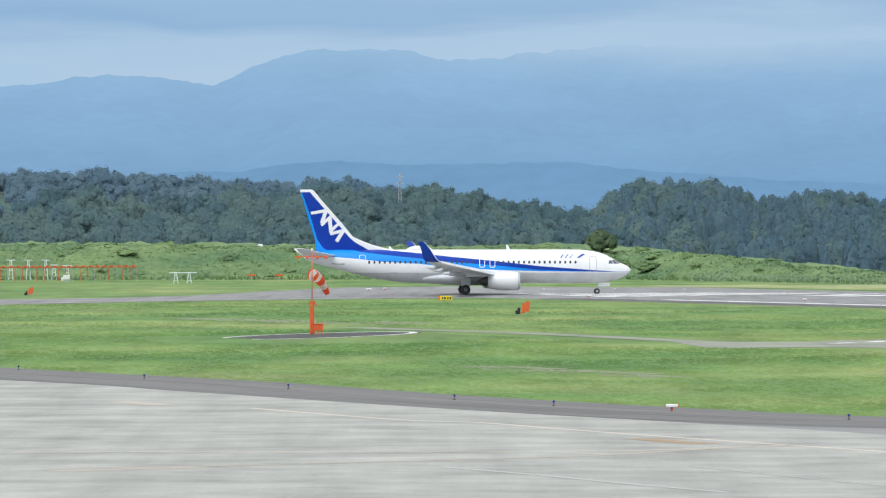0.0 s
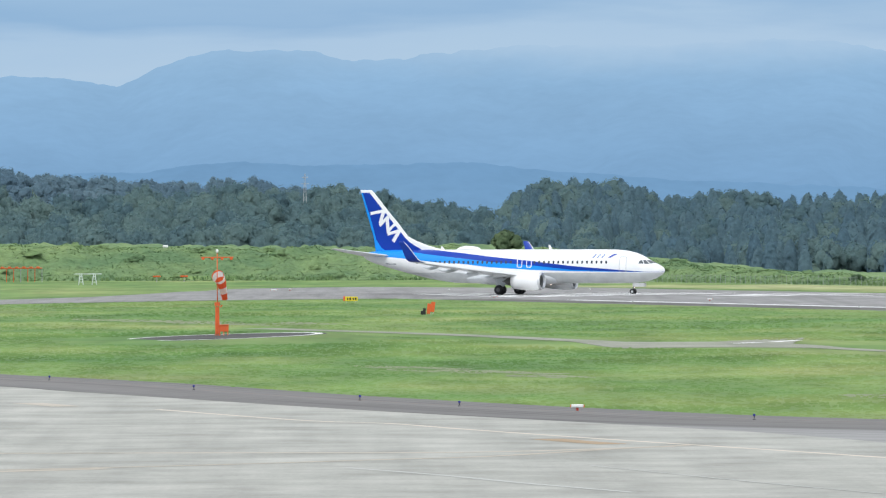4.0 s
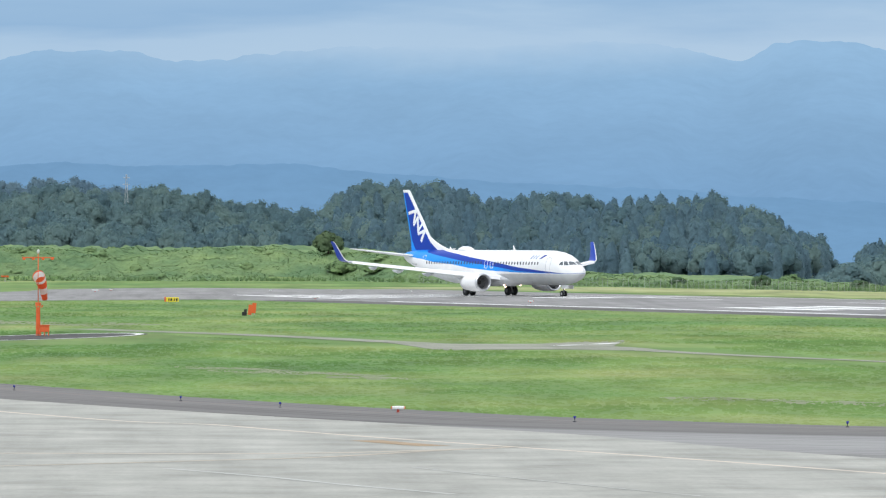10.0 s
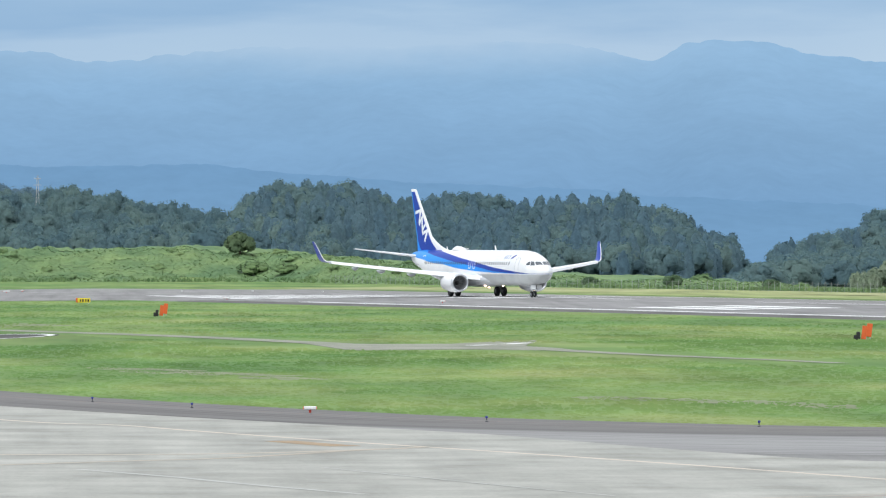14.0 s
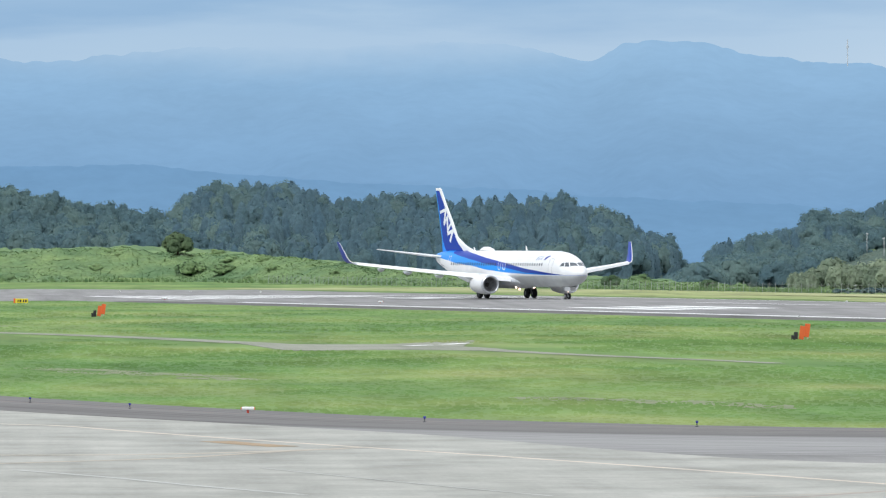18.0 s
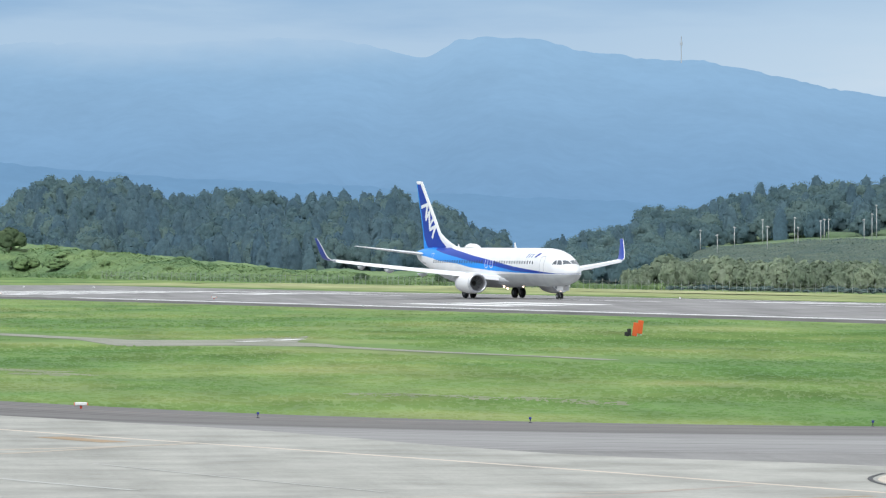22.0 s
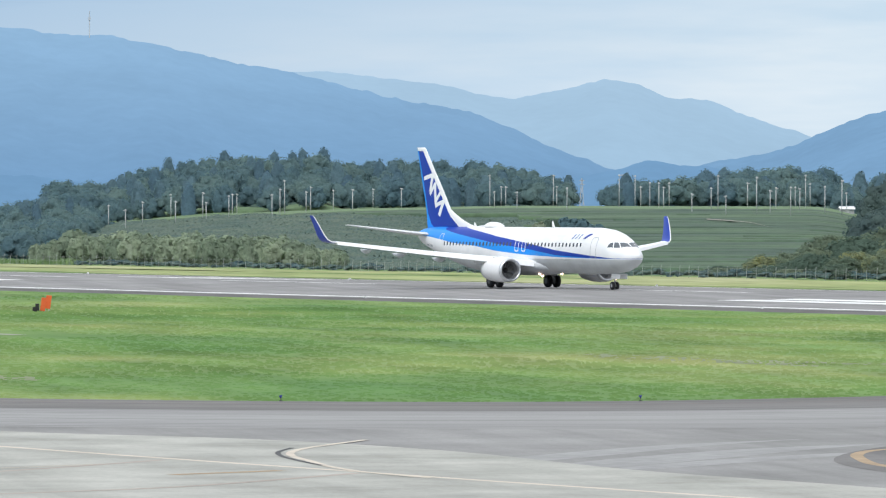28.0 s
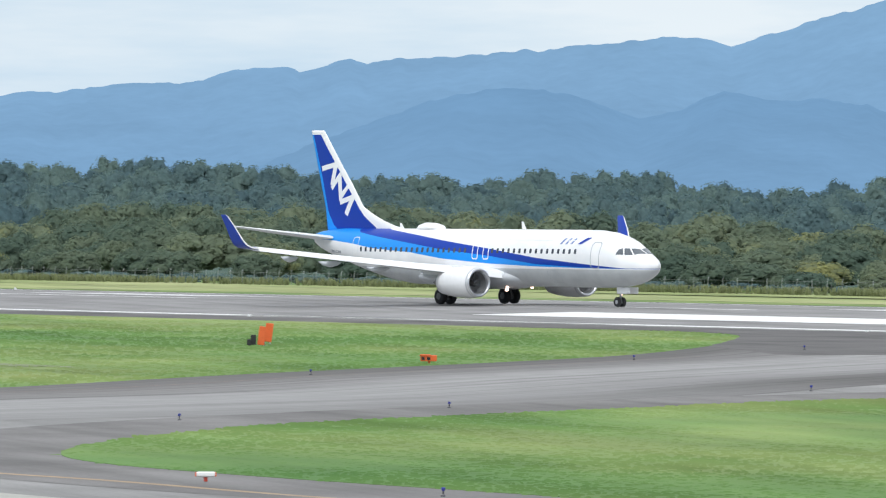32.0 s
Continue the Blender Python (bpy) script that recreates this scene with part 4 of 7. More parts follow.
def skin_frame(a0, a1, z0, z1, side, width, lift=0.014):
    """A rounded rectangular outline on the fuselage skin."""
    c = min(a1 - a0, z1 - z0) * 0.25
    course = []
    for cx, cz, g0 in ((a1 - c, z1 - c, 0), (a0 + c, z1 - c, 90), (a0 + c, z0 + c, 180), (a1 - c, z0 + c, 270)):
        for g in range(0, 91, 30):
            course.append((cx + c * math.cos(radians(g0 + g)), cz + c * math.sin(radians(g0 + g))))
    am, zm = (a0 + a1) / 2, (z0 + z1) / 2
    dense = []
    for i in range(len(course)):
        p, q = course[i], course[(i + 1) % len(course)]
        k = max(1, int(math.dist(p, q) / 0.3))
        dense += [(p[0] + (q[0] - p[0]) * j / k, p[1] + (q[1] - p[1]) * j / k) for j in range(k)]
    sx, sz = 1 - 2 * width / (a1 - a0), 1 - 2 * width / (z1 - z0)
    bm = bmesh.new()
    rows = []
    for a, z in dense:
        o, i_ = fuse_side(a, z, side), fuse_side(am + (a - am) * sx, zm + (z - zm) * sz, side)
        off = Vector((0, side * lift, 0))
        rows.append((bm.verts.new(o + off), bm.verts.new(i_ + off)))
    for i in range(len(rows)):
        (a, b), (c_, d_) = rows[i], rows[(i + 1) % len(rows)]
        bm.faces.new((a, b, d_, c_))
    bmesh.ops.recalc_face_normals(bm, faces=bm.faces[:])
    return bm


def build_airliner():
    jet = new("airliner")
    tagged(jet, "white twin-engine airliner with blue bands and tail on runway", "airliner")
    body = part("fuselage", fuselage_mesh(), livery, jet, "white fuselage with two sweeping blue bands", True)
    part("wing_fairing", loft([[(REF - a, math.cos(2 * math.pi * k / 24) * w, 1.95 + math.sin(2 * math.pi * k / 24) * h) for k in range(24)] for a, w, h in ((12.4, 0.3, 0.2), (13.3, 1.4, 0.62), (15.0, 2.02, 0.82), (18.5, 2.12, 0.88), (22, 2.0, 0.82), (24.4, 1.5, 0.6), (26, 0.4, 0.2))]), plane_grey, jet, "grey belly fairing", True)
    fin = part("tail_fin", fin_mesh(), fin_paint, jet, "deep blue tail fin with white leading edge", True)
    # The airline's tail mark: plain slanted white bars.
    for p, q, k in (((37.6, 9.54), (35.86, 9.84), 0.36), ((35.78, 10.02), (36.34, 8.33), 0.44), ((36.40, 8.10), (35.28, 9.16), 0.34), ((35.42, 9.10), (35.24, 7.24), 0.44), ((35.38, 7.36), (34.30, 8.38), 0.34), ((35.36, 7.10), (33.78, 7.52), 0.36), ((33.66, 7.72), (34.62, 6.22), 0.44)):
        across = Vector((q[1] - p[1], p[0] - q[0])).normalized() * k / 2
        quad = tuple((c[0] + f_ * across.x, c[1] + f_ * across.y) for c, f_ in ((p, 1), (q, 1), (q, -1), (p, -1)))
        for side in (1, -1):
            bm = bmesh.new()
            n = 6
            at = lambda u, w: [(quad[0][k] * (1 - u) + quad[1][k] * u) * (1 - w) + (quad[3][k] * (1 - u) + quad[2][k] * u) * w for k in (0, 1)]
            rows = [[bm.verts.new((REF - a, side * (fin_half(a, z) + 0.006), z)) for a, z in (at(i / n, w / 2) for w in range(3))] for i in range(n + 1)]
            for r_, q_ in zip(rows, rows[1:]):
                for k in range(2):
                    bm.faces.new((r_[k], r_[k + 1], q_[k + 1], q_[k]))
            bmesh.ops.recalc_face_normals(bm, faces=bm.faces[:])
            part("tail_mark", bm, plane_white, fin, "slanted white bar on the blue tail")
    for side in (1, -1):
        wing = part("wing", wing_mesh(side), wing_paint, jet, "swept pale grey wing", True)
        part("winglet", winglet_mesh(side), plane_blue, wing, "upturned deep blue winglet", True)
        part("winglet_edge", winglet_mesh(side, 0.13, 0.02), plane_white, wing, "white front edge of the winglet", True)
        part("stabiliser", stabiliser_mesh(side), wing_paint, jet, "swept tailplane", True)
        part("leading_edge", loft([[(REF - le + 0.12, side * y, z - 0.21 * k), (REF - le + 0.02, side * y, z + 0.16 * k), (REF - le - 0.35, side * y, z + 0.25 * k), (REF - le - 0.9, side * y, z + 0.24 * k), (REF - le - 0.7, side * y, z - 0.18 * k)] for (y, le, c, z), k in zip(WING[1:], (1.15, 1.1, 1.0, 0.9, 0.78, 0.65))]), slat_white, wing, "bright slat along the front edge")
        for y in (3.6, 7.4, 10.6, 13.4):
            le, c, z = (float(np.interp(y, [w[0] for w in WING], [w[k] for w in WING])) for k in (1, 2, 3))
            a0, L = le + c * 0.62, 2.6 if y < 12 else 2.0
            part("flap_fairing", loft([[(REF - a0 - L * u, side * y + math.cos(2 * math.pi * k / 10) * r, z - 0.16 - 0.16 * math.sin(math.pi * u) + math.sin(2 * math.pi * k / 10) * r * 1.3) for k in range(10)] for u, r in ((0, 0.03), (0.2, 0.13), (0.5, 0.17), (0.8, 0.11), (1, 0.02))]), plane_grey, wing, "pointed flap track fairing", True)
        # Engine on its pylon.
        base = pose(REF - 13.35, side * 4.83, 1.56)
        pod = part("engine", loft(turned([(0.04, 0.90), (0.0, 0.96), (0.10, 1.04), (0.5, 1.10), (1.2, 1.13), (2.2, 1.10), (3.2, 0.98), (3.75, 0.88), (3.72, 0.83), (3.0, 0.80)], 36, 0.93), False), plane_white, jet, "white engine nacelle", True, base)
        part("intake_lip", loft(turned([(0.28, 0.78), (0.08, 0.83), (-0.02, 0.91), (0.02, 0.99), (0.14, 1.055), (0.24, 1.075)], 36, 0.93), False), bare_metal, pod, "polished metal intake lip", True)
        part("intake", loft(turned([(0.26, 0.79), (0.6, 0.77), (1.0, 0.78), (1.02, 0.05)], 32, 0.95), False), intake_dark, pod, "dark engine intake", True)
        part("spinner", loft(turned([(0.62, 0.01), (0.7, 0.10), (0.9, 0.22), (1.0, 0.26)], 20)), dark_metal, pod, "dark fan spinner", True)
        for k in range(12):
            g = 2 * math.pi * k / 12
            bm = bmesh.new()
            u, w = Vector((0, math.cos(g), math.sin(g))), Vector((0, -math.sin(g), math.cos(g)))
            q = [Vector((-0.98, 0, 0)) + u * 0.24 - w * 0.05, Vector((-0.88, 0, 0)) + u * 0.24 + w * 0.05, Vector((-0.80, 0, 0)) + u * 0.75 + w * 0.16, Vector((-0.97, 0, 0)) + u * 0.75 - w * 0.06]
            bm.faces.new([bm.verts.new(p) for p in q])
            bmesh.ops.solidify(bm, geom=bm.faces[:], thickness=0.02)
            part("fan_blade", bm, fan_grey, pod)
        part("exhaust_nozzle", loft(turned([(3.2, 0.62), (3.7, 0.60), (4.4, 0.42), (4.5, 0.36), (4.7, 0.22), (5.1, 0.03)], 28)), dark_metal, pod, "dark metal exhaust nozzle", True)
        part("pylon", loft([[(REF - a, side * 4.83 + sy * w, z) for sy, z in ((1, z0), (1, z1), (-1, z1), (-1, z0))] for a, w, z0, z1 in ((14.2, 0.05, 2.45, 2.55), (15.2, 0.16, 2.35, 2.75), (16.9, 0.20, 2.1, 2.7), (19.6, 0.06, 2.1, 2.45))]), plane_white, jet, "engine pylon")
        part("strake", loft([[(-0.9, side * -0.86, 0.72), (-0.9, side * -0.88, 0.70), (-0.9, side * -0.84, 0.70)], [(-1.7, side * -1.12, 1.02), (-1.7, side * -1.14, 1.0), (-1.7, side * -0.84, 0.70)]]), plane_white, pod)
        # Main landing gear.
        gear = part("main_gear_leg", bar((REF - 19.45, side * 2.86, 0.5), (REF - 19.2, side * 2.5, 2.2), 0.13), hub_grey, jet, "grey main landing gear strut", True)
        part("drag_brace", bar((REF - 19.45, side * 2.8, 0.9), (REF - 18.5, side * 1.6, 1.8), 0.07), hub_grey, gear, smooth=True)
        part("axle", bar((REF - 19.6, side * 2.4, 0.56), (REF - 19.6, side * 3.32, 0.56), 0.09), hub_grey, gear, smooth=True)
        part("gear_door", box(REF - 20.1, REF - 19.0, side * 3.0 - 0.03, side * 3.0 + 0.03, 1.0, 1.95, 0.02), plane_grey, gear)
        part("landing_light", loft(turned([(-0.06, 0.02), (-0.04, 0.09), (0.0, 0.12), (0.1, 0.10), (0.16, 0.04)], 14)), lamp_glow, jet, "glowing landing light under the belly", True, pose(REF - 14.85, side * 1.1, 1.24))
        for k, y in enumerate((2.43, 3.29)):
            MAIN_WHEELS.append((wheel("main_wheel", jet, pose(REF - 19.6, side * y, 0.565), 0.565, 0.40), (REF - 19.6, side * y, 0.565), 0.565))
        # Cabin windows: two runs broken at the wing exits.
        shape = None
        for i in range(41):
            a = 6.62 + i * 0.605
            if 15.9 < a < 18.2 or a > 30.9:
                continue
            p = fuse_side(a, 3.78, side)
            if shape is None or a > 28:
                bm = skin_patch([(a + dx * 0.115, 3.78 + dz) for dx, dz in ((-0.7, 0.165), (0.7, 0.165), (1, 0.11), (1, -0.11), (0.7, -0.165), (-0.7, -0.165), (-1, -0.11), (-1, 0.11))], side, 0.012, 1)
                for v in bm.verts:
                    v.co -= p
                win = part("cabin_window", bm, window_dark, body)
                shape = win.data
            else:
                win = part("cabin_window", shape, parent=body)
            win.matrix_basis = Matrix.Translation(p)
        for a0, a1, z0, z1, w, mt in ((4.12, 5.0, 2.62, 4.45, 0.055, line_grey), (31.25, 32.0, 3.0, 4.65, 0.05, line_white), (16.05, 16.72, 3.15, 4.25, 0.085, line_white), (17.25, 17.92, 3.15, 4.25, 0.085, line_white), (8.6, 9.8, 1.6, 2.45, 0.02, line_grey), (27.6, 28.6, 1.95, 2.6, 0.02, line_grey)):
            part("door_outline", skin_frame(a0, a1, z0, z1, side, w), mt, body, "thin rounded door outline")
        # Cockpit side panes.
        for quad in (((1.10, 0.06), (1.48, 0.82), (2.03, 0.64), (1.80, 0.06)), ((1.56, 0.90), (2.06, 1.23), (2.36, 1.00), (2.10, 0.72)), ((2.16, 1.27), (2.72, 1.49), (2.64, 1.25), (2.44, 1.05))):
            part("cockpit_window", skin_pane(quad, side), cockpit_glass, body, "dark cockpit pane")
        # Title beside the forward windows: bars, and a slanted blue mark.
        for a, w in ((6.85, 0.2), (7.4, 0.2), (7.95, 0.2)):
            part("title_bar", skin_patch([(a + 0.3, 4.28), (a + w + 0.3, 4.28), (a + w, 4.68), (a, 4.68)][::-1], side), title_blue, body)
        part("title_mark", skin_patch([(5.80, 4.74), (5.40, 4.74), (6.15, 4.30), (6.50, 4.30)], side, 0.05), plane_blue, body, "slanted blue mark on the cabin side")
        part("small_lettering_bar", skin_patch([(14.4, 4.58), (9.4, 4.58), (9.4, 4.51), (14.4, 4.51)], side, sub=6), faint_line, body)
        part("registration_bar", skin_patch([(35.2, 3.72), (33.7, 3.64), (33.7, 3.46), (35.2, 3.54)], side), line_grey, body)
    # Nose gear.
    leg = part("nose_gear_leg", bar((REF - 4.0, 0, 0.35), (REF - 3.75, 0, 1.5), 0.09), hub_grey, jet, "grey nose gear strut", True)
    part("nose_gear_door", box(REF - 3.9, REF - 2.5, 0.34, 0.38, 0.92, 1.36, 0.01), plane_white, leg)
    part("nose_gear_door", box(REF - 3.9, REF - 2.5, -0.38, -0.34, 0.92, 1.36, 0.01), plane_white, leg)
    part("taxi_light", loft(turned([(0, 0.02), (0.02, 0.06), (0.08, 0.08)], 14)), lamp_glow, leg, "glowing taxi light", True, pose(REF - 3.8, 0, 0.86))
    for side in (1, -1):
        NOSE_WHEELS.append((wheel("nose_wheel", jet, pose(REF - 4.0, side * 0.21, 0.345), 0.345, 0.2), (REF - 4.0, side * 0.21, 0.345), 0.345))
    part("antenna_dome", loft([[(REF - a, math.cos(2 * math.pi * k / 20) * w, 5.22 + max(0, math.sin(2 * math.pi * k / 20)) * h) for k in range(20)] for a, w, h in ((23.3, 0.1, 0.05), (23.7, 0.42, 0.32), (24.4, 0.55, 0.46), (25.4, 0.55, 0.48), (26.0, 0.40, 0.34), (26.5, 0.1, 0.05))]), plane_white, body, "low white antenna dome", True)
    for a, h in ((14.2, 0.5), (28.0, 0.34)):
        part("blade_antenna", loft([[(REF - a - 0.0, 0.02, 5.28), (REF - a - 0.42, 0.02, 5.28), (REF - a - 0.42, -0.02, 5.28), (REF - a, -0.02, 5.28)], [(REF - a - 0.3, 0.012, 5.3 + h), (REF - a - 0.5, 0.012, 5.3 + h), (REF - a - 0.5, -0.012, 5.3 + h), (REF - a - 0.3, -0.012, 5.3 + h)]]), plane_white, body)
    part("belly_beacon", loft(turned([(0, 0.02), (0.05, 0.10), (0.2, 0.10), (0.25, 0.02)], 12)), lamp_glow, jet, "", True, pose(REF - 16.2, 0, 1.04))
    return jet


MAIN_WHEELS, NOSE_WHEELS = [], []
airliner = build_airliner()


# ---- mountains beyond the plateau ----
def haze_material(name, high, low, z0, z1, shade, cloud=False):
    """Far ridges: blue air haze painted as emission, faint slope folds as noise in its tone."""
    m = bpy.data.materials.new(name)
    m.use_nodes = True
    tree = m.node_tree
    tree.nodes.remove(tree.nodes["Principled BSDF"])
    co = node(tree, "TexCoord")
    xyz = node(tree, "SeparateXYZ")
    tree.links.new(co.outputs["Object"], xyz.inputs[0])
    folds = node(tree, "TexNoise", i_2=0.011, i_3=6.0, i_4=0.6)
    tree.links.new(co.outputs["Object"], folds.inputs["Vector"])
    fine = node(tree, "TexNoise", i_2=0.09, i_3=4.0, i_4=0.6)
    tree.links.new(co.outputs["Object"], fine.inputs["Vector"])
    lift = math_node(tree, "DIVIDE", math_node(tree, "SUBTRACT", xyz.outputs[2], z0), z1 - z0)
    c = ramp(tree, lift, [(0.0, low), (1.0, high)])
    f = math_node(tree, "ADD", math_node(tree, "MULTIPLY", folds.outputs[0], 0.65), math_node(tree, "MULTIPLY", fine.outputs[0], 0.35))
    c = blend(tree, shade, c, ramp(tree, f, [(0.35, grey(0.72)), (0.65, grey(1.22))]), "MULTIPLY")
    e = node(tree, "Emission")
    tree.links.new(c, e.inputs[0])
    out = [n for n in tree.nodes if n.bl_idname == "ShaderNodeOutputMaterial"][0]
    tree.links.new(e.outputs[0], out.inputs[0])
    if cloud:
        # Low cloud put into the material: noise turns the summit ridge transparent along its middle stretch.
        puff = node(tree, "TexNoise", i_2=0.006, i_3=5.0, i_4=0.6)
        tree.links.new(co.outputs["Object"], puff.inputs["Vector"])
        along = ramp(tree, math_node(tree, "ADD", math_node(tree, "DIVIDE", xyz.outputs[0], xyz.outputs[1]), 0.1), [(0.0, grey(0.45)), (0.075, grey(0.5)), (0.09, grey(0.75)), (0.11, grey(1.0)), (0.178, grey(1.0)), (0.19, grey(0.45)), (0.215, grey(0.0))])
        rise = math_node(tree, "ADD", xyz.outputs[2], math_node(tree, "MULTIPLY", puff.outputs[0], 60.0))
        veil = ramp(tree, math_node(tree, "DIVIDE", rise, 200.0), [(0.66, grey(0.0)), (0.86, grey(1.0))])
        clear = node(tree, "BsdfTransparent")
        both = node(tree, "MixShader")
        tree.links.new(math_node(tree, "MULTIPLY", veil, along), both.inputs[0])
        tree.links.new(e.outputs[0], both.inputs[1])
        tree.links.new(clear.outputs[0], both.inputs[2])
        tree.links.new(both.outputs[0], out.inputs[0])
    return m


def ridge(name, label, crest, at, a0, a1, mat, seed, rough=1.0, depth=700.0):
    """A mountain range: a crest by bearing, spurs and gullies down its near side."""
    az = np.arange(a0, a1, 0.02)
    top = crest(az) + rough * (1.6 * wobble(az, seed, 0.45) + 0.9 * wobble(az, seed + 1, 0.13) + 0.5 * wobble(az, seed + 2, 0.05))
    rows = []
    steps = np.linspace(0, 1, 22)
    for u in steps:
        d = at - depth * u + 60 * u * wobble(az, seed + 3, 0.9) + 25 * u * wobble(az + u, seed + 4, 0.25)
        z = top * (1 - u) ** 1.15 - 40 * u + 5 * rough * np.sin(u * math.pi) * wobble(az + 0.6 * u, seed + 5, 0.5)
        x, y = spot(az, d)
        rows.append(np.stack([x, y, z], -1))
    x, y = spot(az, at + 40.0)
    rows.insert(0, np.stack([x, y, az * 0 - 60], -1))
    v = np.concatenate(rows)
    tagged(new(name, mesh_of(name, v, grid_faces(len(rows), len(az))[:, ::-1].copy(), mat, True)), label, "mountain", kind="structure")


MT_MAIN = curve_of([(-12, 100), (-3.9, 107.9), (-3.3, 111.3), (-2.71, 117.1), (-2.31, 113.3), (-2.04, 108.7), (-1.66, 122.1), (-1.11, 132.4), (-0.42, 133.5), (0.08, 126.0), (0.9, 131), (1.71, 135.4), (3.21, 138), (4.2, 137), (5.05, 126.5), (5.34, 136.6), (5.53, 138.6), (6.11, 138), (6.6, 128.8), (6.9, 126.3), (7.3, 126.6), (7.5, 125.6), (8.43, 109.4), (9.27, 95.0), (9.5, 90), (10.74, 72.0), (11.24, 55.2), (11.74, 38), (12.6, 15), (13.4, -20)])
MT_BACK = curve_of([(7.4, 90), (8.4, 112), (8.85, 109.5), (9.4, 110.2), (10.0, 103.2), (10.99, 89.4), (11.5, 98), (11.84, 103.5), (12.1, 99), (12.39, 89.6), (12.73, 89.6), (13.23, 73.7), (13.68, 59.8), (14.4, 40), (15.5, 0)])
MT_RIGHT = curve_of([(11.8, 20), (12.74, 35.5), (13.40, 44.0), (13.98, 62.4), (14.55, 71.8), (15.1, 74.5), (15.85, 76.2), (16.2, 82.2), (16.94, 83.7), (17.3, 88.5), (17.85, 93.9), (18.0, 90.8), (18.45, 97.2), (18.6, 94.5), (19.05, 98.7), (19.99, 104.1), (20.1, 101.5), (20.3, 104.5), (21.19, 112.0), (21.53, 111.3), (21.81, 107.1), (22.43, 121.1), (23.16, 135.0), (24.5, 150), (30, 150)])
MT_SPUR = curve_of([(17.2, 20), (18.35, 47.6), (19.1, 67.1), (19.84, 74.3), (20.34, 72.1), (20.99, 58), (21.35, 63), (21.74, 72.3), (22.33, 67.6), (22.6, 69), (23.17, 62.9), (24, 60), (30, 60)])
MT_LOW = curve_of([(-12, 30), (-3.9, 34), (-1.81, 43.3), (-0.92, 49.0), (-0.4, 46), (0.08, 46.4), (1.08, 47.9), (1.72, 43.2), (2.6, 38), (4, 34), (8, 20), (11.3, 22), (11.94, 29.4), (12.24, 34.1), (12.74, 32.0), (13.6, 20), (15, 0)])
# Haze is put into each ridge's glowing colour, palest on the back chain.
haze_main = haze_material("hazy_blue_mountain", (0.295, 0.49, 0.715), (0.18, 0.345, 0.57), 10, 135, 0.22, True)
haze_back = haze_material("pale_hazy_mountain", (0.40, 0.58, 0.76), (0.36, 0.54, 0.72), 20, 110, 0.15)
haze_right = haze_material("hazy_nearer_mountain", (0.235, 0.42, 0.645), (0.21, 0.385, 0.61), 20, 130, 0.3)
haze_spur = haze_material("hazy_mountain_spur", (0.18, 0.345, 0.56), (0.20, 0.37, 0.59), 10, 75, 0.25)
haze_low = haze_material("hazy_low_hills", (0.180, 0.347, 0.565), (0.183, 0.352, 0.572), 0, 50, 0.25)
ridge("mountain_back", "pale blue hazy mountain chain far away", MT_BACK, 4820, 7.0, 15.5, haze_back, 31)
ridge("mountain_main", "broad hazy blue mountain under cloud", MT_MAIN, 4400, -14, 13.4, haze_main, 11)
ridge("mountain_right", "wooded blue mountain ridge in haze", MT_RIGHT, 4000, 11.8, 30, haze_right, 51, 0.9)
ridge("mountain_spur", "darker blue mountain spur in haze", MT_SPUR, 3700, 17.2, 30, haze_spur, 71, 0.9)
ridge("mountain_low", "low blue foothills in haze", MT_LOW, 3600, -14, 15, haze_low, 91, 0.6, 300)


# ---- woods ----
def leaf_material(name, dark, light, dry=None, size=7.0, thin_share=0.5, own=0.22):
    m = bpy.data.materials.new(name)
    m.use_nodes = True
    tree = m.node_tree
    b = tree.nodes["Principled BSDF"]
    co = node(tree, "TexCoord")
    geo = node(tree, "NewGeometry")
    patch = node(tree, "TexNoise", i_2=1.0 / size, i_3=3.0)
    tree.links.new(co.outputs["Object"], patch.inputs["Vector"])
    tint = node(tree, "Attribute")
    tint.attribute_name = "tint"
    f = math_node(tree, "ADD", math_node(tree, "MULTIPLY", patch.outputs[0], 0.74 - own), math_node(tree, "MULTIPLY", geo.outputs["Random Per Island"], 0.10))
    f = math_node(tree, "ADD", f, math_node(tree, "MULTIPLY", tint.outputs["Fac"], own * 1.25))
    stops = [(0.30, dark), (0.62, light)] + ([(0.74, dry)] if dry else [])
    grain = node(tree, "TexNoise", i_2=0.9, i_3=5.0, i_4=0.7)
    tree.links.new(co.outputs["Object"], grain.inputs["Vector"])
    c = blend(tree, 0.9, ramp(tree, f, stops), ramp(tree, grain.outputs[0], [(0.34, grey(0.80)), (0.66, grey(1.20))]), "MULTIPLY")
    tree.links.new(c, b.inputs["Base Color"])
    b.inputs["Roughness"].default_value = 0.75
    b.inputs["Specular IOR Level"].default_value = 0.1
    # Thin leaves pass part of the light on.
    thin = node(tree, "BsdfTranslucent")
    tree.links.new(b.inputs["Base Color"].links[0].from_socket, thin.inputs[0])
    both = node(tree, "MixShader", i_0=thin_share)
    tree.links.new(b.outputs[0], both.inputs[1])
    tree.links.new(thin.outputs[0], both.inputs[2])
    tree.links.new(both.outputs[0], [n for n in tree.nodes if n.bl_idname == "ShaderNodeOutputMaterial"][0].inputs[0])
    return m


